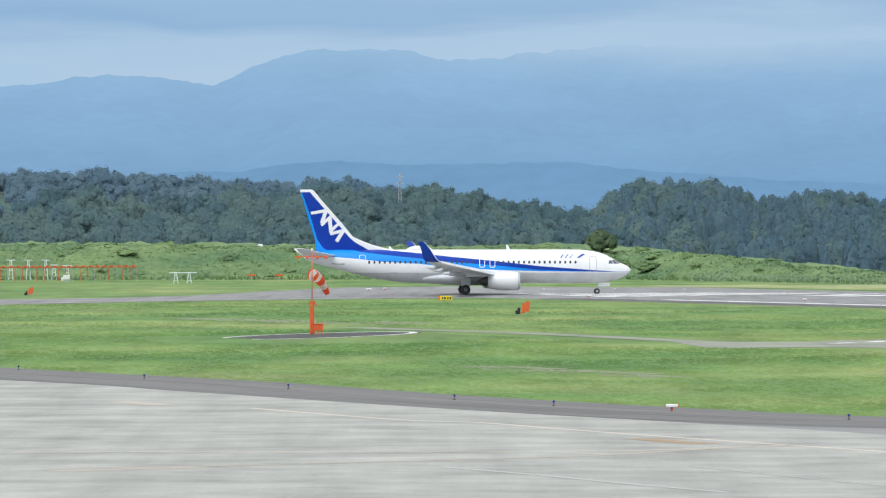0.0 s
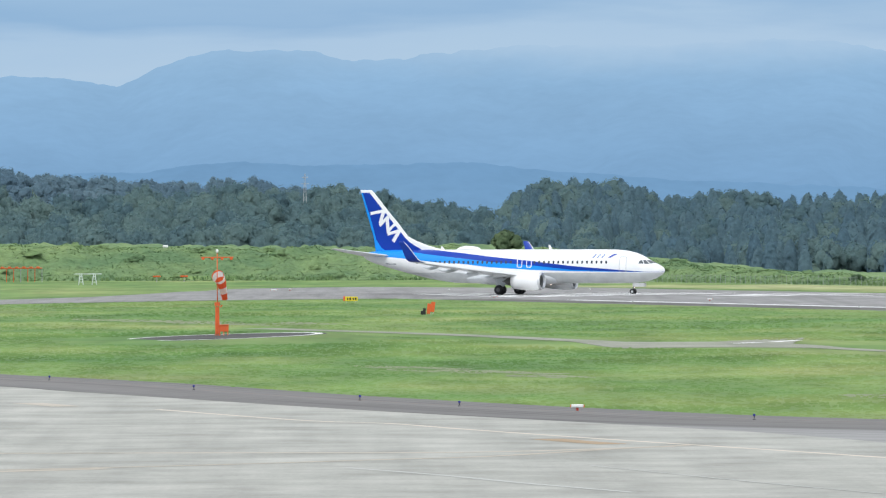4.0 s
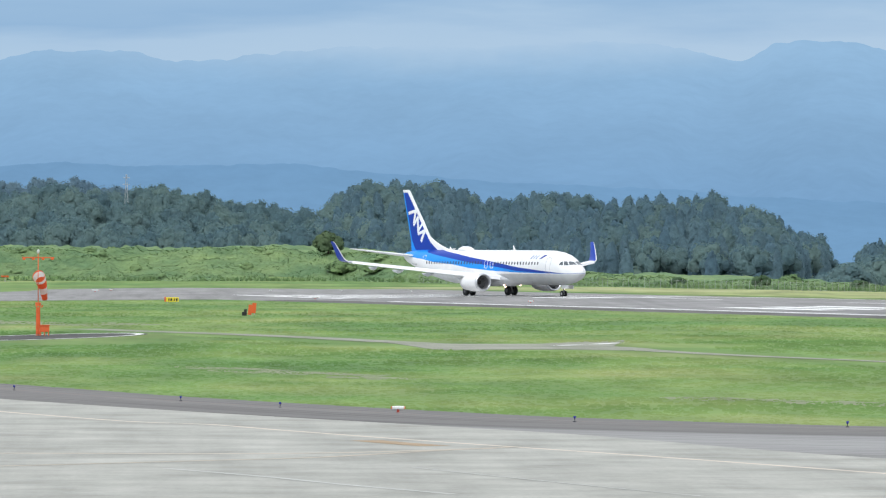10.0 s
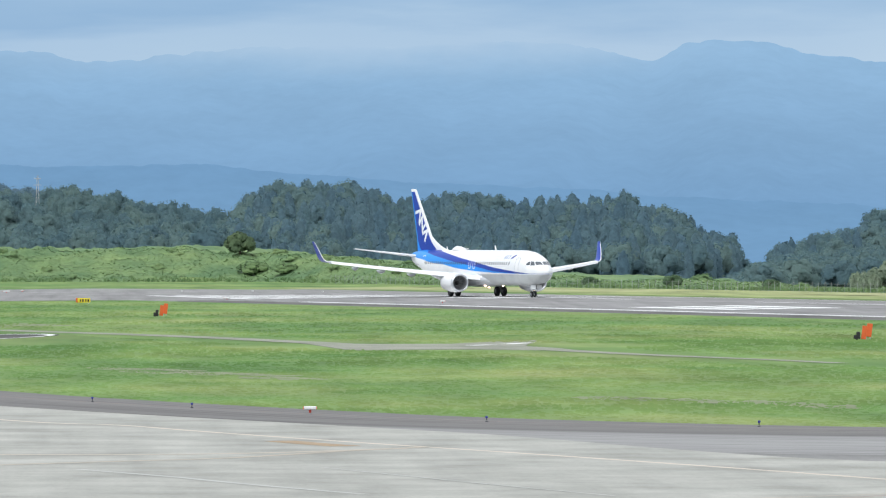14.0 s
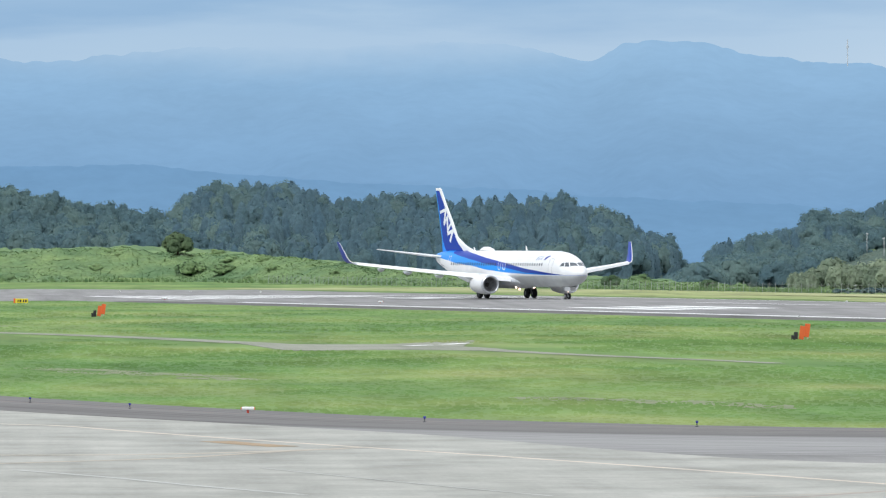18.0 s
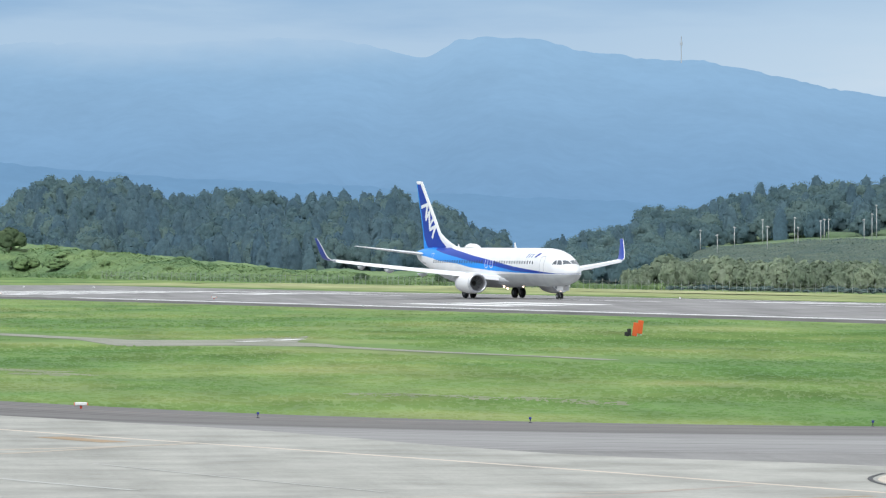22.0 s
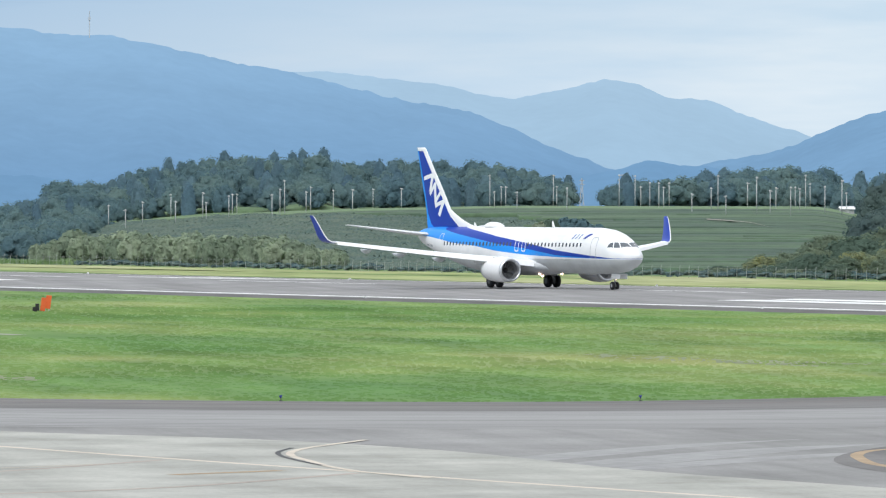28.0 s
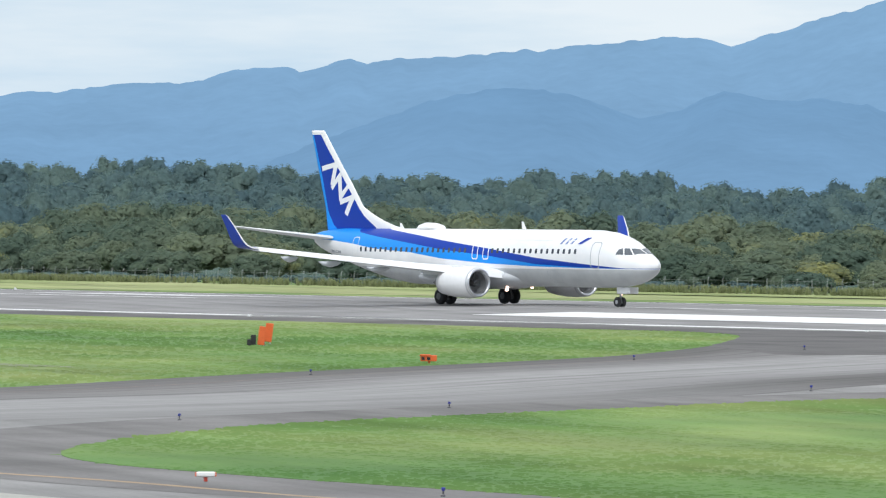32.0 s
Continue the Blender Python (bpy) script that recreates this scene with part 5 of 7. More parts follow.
# Blue air haze is mixed into these base colours, least for the nearer trees.
leaf_cedar = leaf_material("hazy_cedar_foliage", (0.118, 0.205, 0.255), (0.150, 0.240, 0.268), None, 12.0)
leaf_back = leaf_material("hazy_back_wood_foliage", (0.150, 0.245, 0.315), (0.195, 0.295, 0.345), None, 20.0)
leaf_far = leaf_material("hazy_far_wood_foliage", (0.125, 0.215, 0.245), (0.195, 0.290, 0.270), None, 14.0)
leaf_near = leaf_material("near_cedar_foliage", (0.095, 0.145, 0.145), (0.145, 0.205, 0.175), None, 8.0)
leaf_rise = leaf_material("hazy_rise_wood_foliage", (0.118, 0.195, 0.212), (0.180, 0.262, 0.232), None, 14.0)
leaf_broad = leaf_material("broadleaf_foliage", (0.120, 0.178, 0.135), (0.225, 0.275, 0.178), (0.36, 0.37, 0.16), 9.0, 0.5, 0.34)
leaf_slope = leaf_material("dry_slope_scrub_foliage", (0.115, 0.170, 0.150), (0.180, 0.225, 0.170), None, 16.0, 0.3, 0.0)
leaf_silver = leaf_material("silvery_shrub_foliage", (0.245, 0.315, 0.225), (0.39, 0.46, 0.325), None, 4.0)
leaf_bank = leaf_material("bank_scrub_foliage", (0.145, 0.245, 0.118), (0.27, 0.372, 0.155), (0.37, 0.40, 0.20), 9.0, 0.15, 0.0)
bark = material("tree_bark", (0.085, 0.065, 0.05), 0.9, vary=0.35, scale=1.5, bump=0.5)

ICO = (1 + 5 ** 0.5) / 2
ICO_V = np.array([(-1, ICO, 0), (1, ICO, 0), (-1, -ICO, 0), (1, -ICO, 0), (0, -1, ICO), (0, 1, ICO), (0, -1, -ICO), (0, 1, -ICO), (ICO, 0, -1), (ICO, 0, 1), (-ICO, 0, -1), (-ICO, 0, 1)]) / 1.902
ICO_F = np.array([(0, 11, 5), (0, 5, 1), (0, 1, 7), (0, 7, 10), (0, 10, 11), (1, 5, 9), (5, 11, 4), (11, 10, 2), (10, 7, 6), (7, 1, 8), (3, 9, 4), (3, 4, 2), (3, 2, 6), (3, 6, 8), (3, 8, 9), (4, 9, 5), (2, 4, 11), (6, 2, 10), (8, 6, 7), (9, 8, 1)])


def leaves(points, normals, size, rng):
    """Small leaf clumps, one bent quad as two triangles each, turned roughly outwards."""
    n = len(points)
    a = np.cross(normals, rng.normal(size=(n, 3)))
    a /= np.linalg.norm(a, axis=1, keepdims=True) + 1e-9
    b = np.cross(normals, a)
    tilt = normals * rng.uniform(-0.3, 0.45, (n, 1))
    s = size * rng.uniform(0.6, 1.4, (n, 1))
    v = np.stack([points - a * s, points + b * s * 0.8 + tilt * s, points + a * s, points - b * s * 0.8 + tilt * s * 0.3], 1).reshape(-1, 3)
    i = np.arange(n)[:, None] * 4
    return v, np.concatenate([i + [0, 2, 1], i + [0, 3, 2]])


def unit(v):
    return v / (np.linalg.norm(v, axis=1, keepdims=True) + 1e-9)


def broad_crown(rng, lumps=7, per=34, flat=0.8, size=0.085, up=0.4):
    """A crown of unit height: uneven lumps over a dome, with leaf clumps on them; vertices, faces, and soft outward normals."""
    vs, fs, ns, base = [], [], [], 0
    heart = np.array([0, 0, 0.48])
    sets = [(heart, np.array([0.36, 0.36, 0.31]), 0)]
    for k in range(lumps):
        h = 1 - 1.5 * (k + 0.5) / lumps
        g, r = k * 2.39996 + rng.uniform(-0.4, 0.4), math.sqrt(max(0, 1 - h * h)) * rng.uniform(0.8, 1.12)
        c = heart + np.array([math.cos(g) * r * 0.30, math.sin(g) * r * 0.30, h * 0.26 * rng.uniform(0.85, 1.15)])
        sets.append((c, np.array([1, 1, flat]) * rng.uniform(0.8, 1.25) * 0.62 / math.sqrt(lumps + 2), per))
    for c, rad, count in sets:
        core = ICO_V * rad * 0.88 * rng.uniform(0.85, 1.1, (12, 1)) + c
        both = [(core, ICO_F)]
        if count:
            n = rng.normal(size=(count, 3))
            n[:, 2] += 0.3
            n = unit(n + 0.7 * unit((c - heart)[None]))
            both.append(leaves(n * rad * rng.uniform(0.84, 1.2, (count, 1)) + c, n, size, rng))
        for q, t in both:
            vs.append(q)
            fs.append(t + base)
            rag = np.repeat(rng.normal(size=(len(q) // 4, 3)), 4, 0) * 0.14
            ns.append(unit(unit(q - c) * 0.45 + unit(q - (0, 0, 0.25)) * 0.7 + (0, 0, up) + rag))
            base += len(q)
    return np.concatenate(vs), np.concatenate(fs), np.concatenate(ns)


def cedar_crown(rng, per=110):
    """A conifer of unit height: a dense ragged spire with a blunt top."""
    w = rng.uniform(0.17, 0.23)
    k = np.arange(8)
    rings = [np.stack([np.cos(k * math.pi / 4) * w * r, np.sin(k * math.pi / 4) * w * r, k * 0 + z], -1) for z, r in ((0.08, 0.85), (0.35, 0.9), (0.65, 0.78), (0.88, 0.46), (0.96, 0.12))]
    v0 = np.concatenate(rings)
    q = grid_faces(5, 8, True)
    f0 = np.concatenate([q[:, :3], q[:, [0, 2, 3]]])
    z = 1 - rng.uniform(0, 0.93, per) ** 0.75
    g = rng.uniform(0, 2 * math.pi, per)
    r = w * np.interp(z, (0.0, 0.1, 0.4, 0.75, 0.92, 1.0), (0.7, 1.05, 1.05, 0.84, 0.52, 0.12)) * rng.uniform(0.85, 1.15, per)
    n = unit(np.stack([np.cos(g), np.sin(g), np.full(per, 0.35)], -1))
    v, f = leaves(np.stack([np.cos(g) * r, np.sin(g) * r, z], -1), n, 0.034, rng)
    v = np.concatenate([v0, v])
    return v, np.concatenate([f0, f + len(v0)]), unit(v * (1, 1, 0) / w * 0.7 + (0, -0.25, 0.75))


def wood(name, label, protos, spots, mat, rng, category="trees"):
    """One mesh of many trees: spots are rows of x, y, z, width, height."""
    vs, fs, ns, own, base = [], [], [], [], 0
    for x, y, z, w, h in spots:
        v, f, n = protos[rng.randint(len(protos))]
        g = rng.uniform(0, 6.283)
        c, s = math.cos(g), math.sin(g)
        vs.append(np.stack([(v[:, 0] * c - v[:, 1] * s) * w + x, (v[:, 0] * s + v[:, 1] * c) * w + y, v[:, 2] * h + z], -1))
        ns.append(np.stack([n[:, 0] * c - n[:, 1] * s, n[:, 0] * s + n[:, 1] * c, n[:, 2]], -1))
        fs.append(f + base)
        own.append(np.full(len(v), rng.uniform(0.05, 0.95), np.float32))
        base += len(v)
    me = mesh_of(name, np.concatenate(vs), np.concatenate(fs), mat, True)
    me.normals_split_custom_set_from_vertices(np.concatenate(ns))
    me.attributes.new("tint", "FLOAT", "POINT").data.foreach_set("value", np.concatenate(own))
    return tagged(new(name, me), label, category, kind="stuff")


rng = np.random.RandomState(7)
CEDARS = [cedar_crown(rng) for _ in range(8)]
BROADS = [broad_crown(rng, 11, 38, 0.85, 0.030) for _ in range(9)]
BIG_BROADS = [broad_crown(rng, 22, 62, 0.85, 0.022) for _ in range(8)]
SHRUBS = [broad_crown(rng, 9, 60, 0.9, 0.05) for _ in range(6)]
FAR_BROADS = [broad_crown(rng, 8, 24, 0.85, 0.042) for _ in range(6)]
LOW_SHRUBS = [broad_crown(rng, 6, 30, 0.9, 0.045, 0.9) for _ in range(8)]


def climb(d0, d1, shares):
    """Distances at which a slope from d0 to d1 has risen by the given shares."""
    d = np.linspace(d0, d1, 400)
    return np.interp(shares, smoothstep(d, d0, d1), d)


def planted(a0, a1, rows, step_a, jitter, keep, tall, wide, rng, sink=0.6):
    """Trees in rough rows over a stretch of land; keep(az, d) thins them."""
    out = []
    for d in rows:
        az = np.arange(a0, a1, math.degrees(step_a / d))
        az = az + rng.uniform(-0.45, 0.45, len(az)) * math.degrees(step_a / d)
        dd = d + rng.uniform(-0.5, 0.5, len(az)) * jitter
        z = land(az, dd)
        x, y = spot(az, dd)
        ok = keep(az, dd)
        for i in np.nonzero(ok)[0]:
            k = rng.uniform(0.8, 1.14)
            out.append((x[i], y[i], z[i] - sink, wide * k * rng.uniform(0.85, 1.25), tall * k))
    return out


# The wooded hill beyond the bank: broadleaf on its left part, cedars on its right part.
cedar_side = lambda az: 0.5 + 0.5 * np.tanh((az - 1.5 + 0.25 * np.sin(az * 5)) * 3)
hill = planted(-4.6, 6.2, climb(1560, 2200, (0.04, 0.13, 0.24, 0.36, 0.49, 0.62, 0.75, 0.88, 1.0)), 6.0, 22, lambda a, d: (land(a, d) > -4.5) & (rng.uniform(0, 1, len(a)) > cedar_side(a) * 0.35), FOREST * 1.38, 10.5, rng, 2.2)
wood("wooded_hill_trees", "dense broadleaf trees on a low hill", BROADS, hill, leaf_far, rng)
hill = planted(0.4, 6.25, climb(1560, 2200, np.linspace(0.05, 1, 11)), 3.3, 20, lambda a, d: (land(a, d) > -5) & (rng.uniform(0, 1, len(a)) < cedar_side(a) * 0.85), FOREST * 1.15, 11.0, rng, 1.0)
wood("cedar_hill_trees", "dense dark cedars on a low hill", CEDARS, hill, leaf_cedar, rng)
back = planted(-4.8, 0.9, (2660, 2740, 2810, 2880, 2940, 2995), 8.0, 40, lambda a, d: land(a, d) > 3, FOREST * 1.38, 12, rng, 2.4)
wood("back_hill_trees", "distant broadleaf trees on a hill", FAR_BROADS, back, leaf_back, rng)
right = planted(5.7, 14.4, climb(1780, 2200, (0.12, 0.25, 0.4, 0.52, 0.62, 0.72, 0.82, 0.91, 1.0)), 5.0, 16, lambda a, d: (land(a, d) > -5) & (np.abs(a - 11.72) > 0.14) & (d > np.interp(a, (5.7, 7.25, 7.5, 14), (1780, 1900, 1985, 2020))), FOREST * 1.34, 11.0, rng, 2.0)
slope = planted(5.8, 7.8, np.arange(1330, 1940, 50), 5.6, 30, lambda a, d: a < 7.45 - (1940 - d) / 1500, FOREST * 1.0, 9.5, rng, 1.8)
slope = [(x, y, z, w, max(3.0, min(h, 1.02 * (from_eye(float(HILL_C(polar(x, y)[0])), 1500, polar(x, y)[1]) - z)))) for x, y, z, w, h in slope]
pick = np.array([rng.uniform() < 0.22 for t in right])
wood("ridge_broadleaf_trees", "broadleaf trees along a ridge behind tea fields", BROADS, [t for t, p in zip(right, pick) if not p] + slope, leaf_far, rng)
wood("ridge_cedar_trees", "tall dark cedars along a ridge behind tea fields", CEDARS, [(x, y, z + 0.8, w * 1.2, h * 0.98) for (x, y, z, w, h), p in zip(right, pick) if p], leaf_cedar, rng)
farr = planted(14.0, 24.2, climb(1150, 1600, (0.05, 0.15, 0.28, 0.42, 0.56, 0.7, 0.84, 0.97)), 5.6, 20, lambda a, d: (land(a, d) > -2.6) & (a > 14.16 + 0.1 * np.sin(d)), FOREST * 1.30, 9.4, rng, 1.8)
edge = [polar(t[0], t[1])[0] < 14.75 for t in farr]
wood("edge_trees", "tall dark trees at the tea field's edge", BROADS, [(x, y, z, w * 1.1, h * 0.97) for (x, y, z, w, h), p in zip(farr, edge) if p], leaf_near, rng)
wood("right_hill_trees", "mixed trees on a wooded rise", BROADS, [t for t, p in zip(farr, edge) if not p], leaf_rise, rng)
WOOD_TOP = curve_of([(12.9, 0.8), (13.2, 2.0), (13.45, 3.1), (13.85, 5.3), (14.33, 6.3), (15.1, 7.2), (15.85, 7.5), (16.35, 8.5), (17.34, 8.9), (18.09, 8.9), (18.83, 8.3), (19.1, 8.1), (19.85, 7.0), (20.34, 7.8), (20.84, 6.7), (21.84, 7.1), (22.34, 5.1), (23.13, 5.8), (25, 6)])
front = []
for k in range(7):
    for az in np.arange(12.9, 24.3, 0.46):
        a = az + rng.uniform(-0.22, 0.22)
        d = foot(a) + 12 + k * 31 + rng.uniform(-10, 10)
        x, y = spot(a, d)
        z = float(land(a, d))
        top = from_eye(float(WOOD_TOP(a)), 800, foot(a) + 200) * (0.42 + 0.58 * min(1, k / 5)) * rng.uniform(0.84, 1.12)
        h = max(2.0, (top - z + 0.8) * 1.05)
        front.append((x, y, z - 0.8, min(11.0, 4.0 + h * 0.62) * rng.uniform(0.8, 1.25), h))
wood("broadleaf_wood", "dense broadleaf wood behind the airfield fence", BIG_BROADS, front, leaf_broad, rng)
# Silvery shrubs in a belt behind the grass strip.
belt = []
for k in range(5):
    for az in np.arange(6.9, 9.55, 0.16):
        a = az + rng.uniform(-0.07, 0.07)
        d = foot(a) + 14 + k * 12 + rng.uniform(-5, 5)
        x, y = spot(a, d)
        h = np.interp(a, (6.9, 7.2, 8.9, 9.5), (3.8, 5.3, 5.0, 3.2)) * rng.uniform(0.8, 1.15) * (0.7 + 0.08 * k)
        belt.append((x, y, float(land(a, d)) - 0.5, h * rng.uniform(0.75, 1.1), h + 0.5))
wood("silvery_shrub_belt", "silvery green shrubs behind the runway grass", SHRUBS, belt, leaf_silver, rng, "shrubs")
# Vines and rank scrub that cover the bank: one uneven sheet, leaf clumps all over it.
def noise_plane(x, y, seed, size):
    """Smooth two-dimensional noise, 0 to 1."""
    r = np.random.RandomState(seed).uniform(0, 1, (256, 256))
    u, v = np.asarray(x) / size + 500.0, np.asarray(y) / size + 500.0
    i, j = np.floor(u).astype(int), np.floor(v).astype(int)
    p, q = u - i, v - j
    p, q = p * p * (3 - 2 * p), q * q * (3 - 2 * q)
    i, j = i % 255, j % 255
    return (r[i, j] * (1 - p) + r[i + 1, j] * p) * (1 - q) + (r[i, j + 1] * (1 - p) + r[i + 1, j + 1] * p) * q


def bank_height(az, q):
    d = foot(az) + q
    x, y = spot(az, d)
    y = y * 0.45
    lump = 0.5 * noise_plane(x, y, 301, 6.5) + 0.32 * noise_plane(x, y, 302, 2.6) + 0.18 * noise_plane(x, y, 303, 1.1)
    tall = smoothstep(q, -9, 6) * (0.55 + 0.9 * smoothstep(q, 4, 26)) * np.interp(az, (1.2, 2.6, 5.4, 7.2), (1, 0.6, 0.5, 0.4))
    return land(az, d) - 0.15 + tall * np.clip(lump - 0.22, 0, 1) * 2.1


def build_bank_cover():
    r = np.random.RandomState(44)
    az, q = np.arange(-5.4, 7.4, 0.028), np.concatenate([np.arange(-9, 42, 0.8), np.arange(42, 100, 2.5)])
    A, Q = np.meshgrid(az, q)
    x, y = spot(A, foot(A) + Q)
    v = np.stack([x, y, bank_height(A, Q)], -1).reshape(-1, 3)
    tagged(new("bank_vines", mesh_of("bank_vines", v, grid_faces(*A.shape), leaf_bank, True)), "vines and rank green scrub over the bank", "shrubs", kind="stuff")
    n = 90000
    a, u = r.uniform(-5.4, 7.3, n), r.uniform(-8, 44, n)
    e = 0.25
    z = bank_height(a, u)
    slope_q = (bank_height(a, u + e) - z) / e
    slope_a = (bank_height(a + 0.02, u) - z) / 0.33
    x, y = spot(a, foot(a) + u)
    up = unit(np.stack([-slope_a, -slope_q, np.ones(n)], -1) + r.normal(size=(n, 3)) * 0.25)
    lv, lf = leaves(np.stack([x, y, z + r.uniform(-0.03, 0.12, n)], -1), up, 0.17, r)
    me = mesh_of("bank_leaves", lv, lf, leaf_bank, True)
    me.normals_split_custom_set_from_vertices(unit(np.repeat(up, 4, 0) + (0, -0.25, 0.8)))
    tagged(new("bank_leaves", me), "leaf clumps of the vines on the bank", "shrubs", kind="stuff")


build_bank_cover()


def build_slope_scrub():
    """Dense dark scrub on the slope below the tea rows: an uneven sheet with leaf clumps all over it."""
    r = np.random.RandomState(45)
    edge = lambda d: np.interp(d, (940, 1620, 1680, 1740, 1790, 1930, 1960), (11.55, 11.45, 10.6, 9.7, 8.9, 7.6, 7.4))
    def height(a, d):
        x, y = spot(a, d)
        y = y * 0.3
        lump = 0.5 * noise_plane(x, y, 311, 11.0) + 0.32 * noise_plane(x, y, 312, 4.2) + 0.18 * noise_plane(x, y, 313, 1.8)
        return land(a, d) - 0.3 + np.clip(lump - 0.2, 0, 1) * np.interp(a, (9.2, 10.6), (3.0, 0.9)) * smoothstep(edge(d) - a, 0, 0.25) * smoothstep(d, 940, 990)
    D, K = np.meshgrid(np.arange(940, 1960, 7.0), np.linspace(0, 1, 110), indexing="ij")
    A = 7.2 + (edge(D) - 7.2) * K
    x, y = spot(A, D)
    tagged(new("slope_scrub", mesh_of("slope_scrub", np.stack([x, y, height(A, D)], -1).reshape(-1, 3), grid_faces(*D.shape)[:, ::-1].copy(), leaf_slope, True)), "dark green scrub on the slope below the tea field", "shrubs", kind="stuff")
    n = 60000
    d = r.uniform(945, 1950, n)
    a = 7.2 + (edge(d) - 7.2) * r.uniform(0, 1, n)
    x, y = spot(a, d)
    up = unit(np.stack([0 * a, 0 * a - 0.4, 0 * a + 1], -1) + r.normal(size=(n, 3)) * 0.35)
    v, f = leaves(np.stack([x, y, height(a, d) + r.uniform(-0.05, 0.3, n)], -1), up, 0.30, r)
    me = mesh_of("slope_scrub_leaves", v, f, leaf_slope, True)
    me.normals_split_custom_set_from_vertices(unit(np.repeat(up, 4, 0) + (0, -0.3, 0.5)))
    tagged(new("slope_scrub_leaves", me), "leaf clumps of the dark scrub on the slope", "shrubs", kind="stuff")


build_slope_scrub()
scrub = []
for az in np.arange(-5, 7.2, 0.09):
    a = az + rng.uniform(-0.05, 0.05)
    q = rng.uniform(2, 44)
    x, y = spot(a, foot(a) + q)
    h = rng.uniform(0.7, 1.9)
    if rng.uniform() < 0.55:
        scrub.append((x, y, float(bank_height(a, q)) - 0.4 * h, h * rng.uniform(1.4, 2.4), h))
wood("bank_scrub", "rank green bushes on the bank", LOW_SHRUBS, scrub, leaf_bank, rng, "shrubs")
low = []
for az in np.arange(7.0, 24.5, 0.07):
    a = az + rng.uniform(-0.04, 0.04)
    d = foot(a) + rng.uniform(-6, 9)
    x, y = spot(a, d)
    h = rng.uniform(0.4, 1.1)
    low.append((x, y, float(land(a, d)) - 0.1, h * 2.2, h))
wood("fence_scrub", "low dry scrub along the fence", [broad_crown(rng, 4, 15, 0.8, 0.12, 1.4) for _ in range(5)], low, leaf_rise, rng, "shrubs")


# ---- tea fields and what stands in them ----
def build_tea():
    m = bpy.data.materials.new("tea_bushes")
    m.use_nodes = True
    tree = m.node_tree
    b = tree.nodes["Principled BSDF"]
    co = node(tree, "TexCoord")
    fine = node(tree, "TexNoise", i_2=0.35, i_3=5.0)
    wide = node(tree, "TexNoise", i_2=0.02, i_3=3.0)
    for n in (fine, wide):
        tree.links.new(co.outputs["Object"], n.inputs["Vector"])
    c = ramp(tree, wide.outputs[0], [(0.35, (0.032, 0.068, 0.044)), (0.62, (0.070, 0.124, 0.060))])
    c = blend(tree, 0.8, c, ramp(tree, fine.outputs[0], [(0.3, grey(0.6)), (0.7, grey(1.3))]), "MULTIPLY")
    tree.links.new(c, b.inputs["Base Color"])
    b.inputs["Roughness"].default_value = 0.8
    young = m.copy()
    young.name = "young_tea_bushes"
    for n in young.node_tree.nodes:
        if n.bl_idname == "ShaderNodeValToRGB" and n.color_ramp.elements[0].color[0] != n.color_ramp.elements[0].color[1]:
            for e, k in zip(n.color_ramp.elements, ((0.105, 0.175, 0.080), (0.140, 0.215, 0.098))):
                e.color = (*k, 1)
    r = np.random.RandomState(3)
    d = 1010.0
    while d < 2025:
        depth = 9.0 + r.uniform(0, 7)
        a0, a1 = float(np.interp(d, (1010, 1640, 1700, 1760, 1800, 1930, 2025), (11.4, 11.2, 10.3, 9.5, 8.7, 7.6, 7.4))) + r.uniform(-0.15, 0.15), 14.2
        az = np.arange(a0, a1, 0.05)
        swing = 14 * wobble(az, int(d), 1.4)
        gaps = wobble(az, int(d) + 5, 0.6) < 0.82
        prof = [(-0.5, -0.8), (-0.47, 0.6), (-0.36, 1.0), (0.36, 1.1), (0.47, 0.7), (0.5, -0.8)]
        rows = []
        for o, hh in prof:
            dd = d + depth * o + swing
            x, y = spot(az, dd)
            rows.append(np.stack([x, y, land(az, dd) + hh * np.where(gaps, 1, -1)], -1))
        hedge = mesh_of("tea_hedge", np.concatenate(rows), grid_faces(len(prof), len(az))[:, ::-1].copy(), young if d > 1790 else m, True)
        tagged(new("tea_hedge", hedge), "long clipped tea hedge along the slope, " + ("fresh light green" if d > 1790 else "dark green"), "tea hedge", "tea hedges in rows")
        d += depth + r.choice([1.5, 2.5, 6.0])


build_tea()
pole_grey = material("weathered_grey_pole", (0.52, 0.53, 0.52), 0.6, 0.2, vary=0.12, scale=1.0)


def faces_camera(x, y):
    """Turn about z with which a thing's -y side faces the terrace."""
    return -math.degrees(math.atan2(x, y))


def ground_at(az, d):
    x, y = spot(az, d)
    return float(x), float(y), float(land(az, d))


def frost_fan(height):
    """A frost fan: a tall pole with a motor and a short two-bladed propeller at its top."""
    fan = tagged(new("frost_fan"), "slender grey pole with a small fan on top, in tea fields", "frost fan", "fans over the tea fields")
    part("pole", bar((0, 0, -0.5), (0, 0, height), 0.105, 8), pole_grey, fan, smooth=True)
    part("motor", bar((0, 0.25, height + 0.02), (0, -0.5, height - 0.12), 0.22, 8), pole_grey, fan, "small grey motor housing")
    part("blade", box(-0.36, 0.36, -0.58, -0.52, height - 0.2, height - 0.02, 0.01), pole_grey, fan)
    return fan


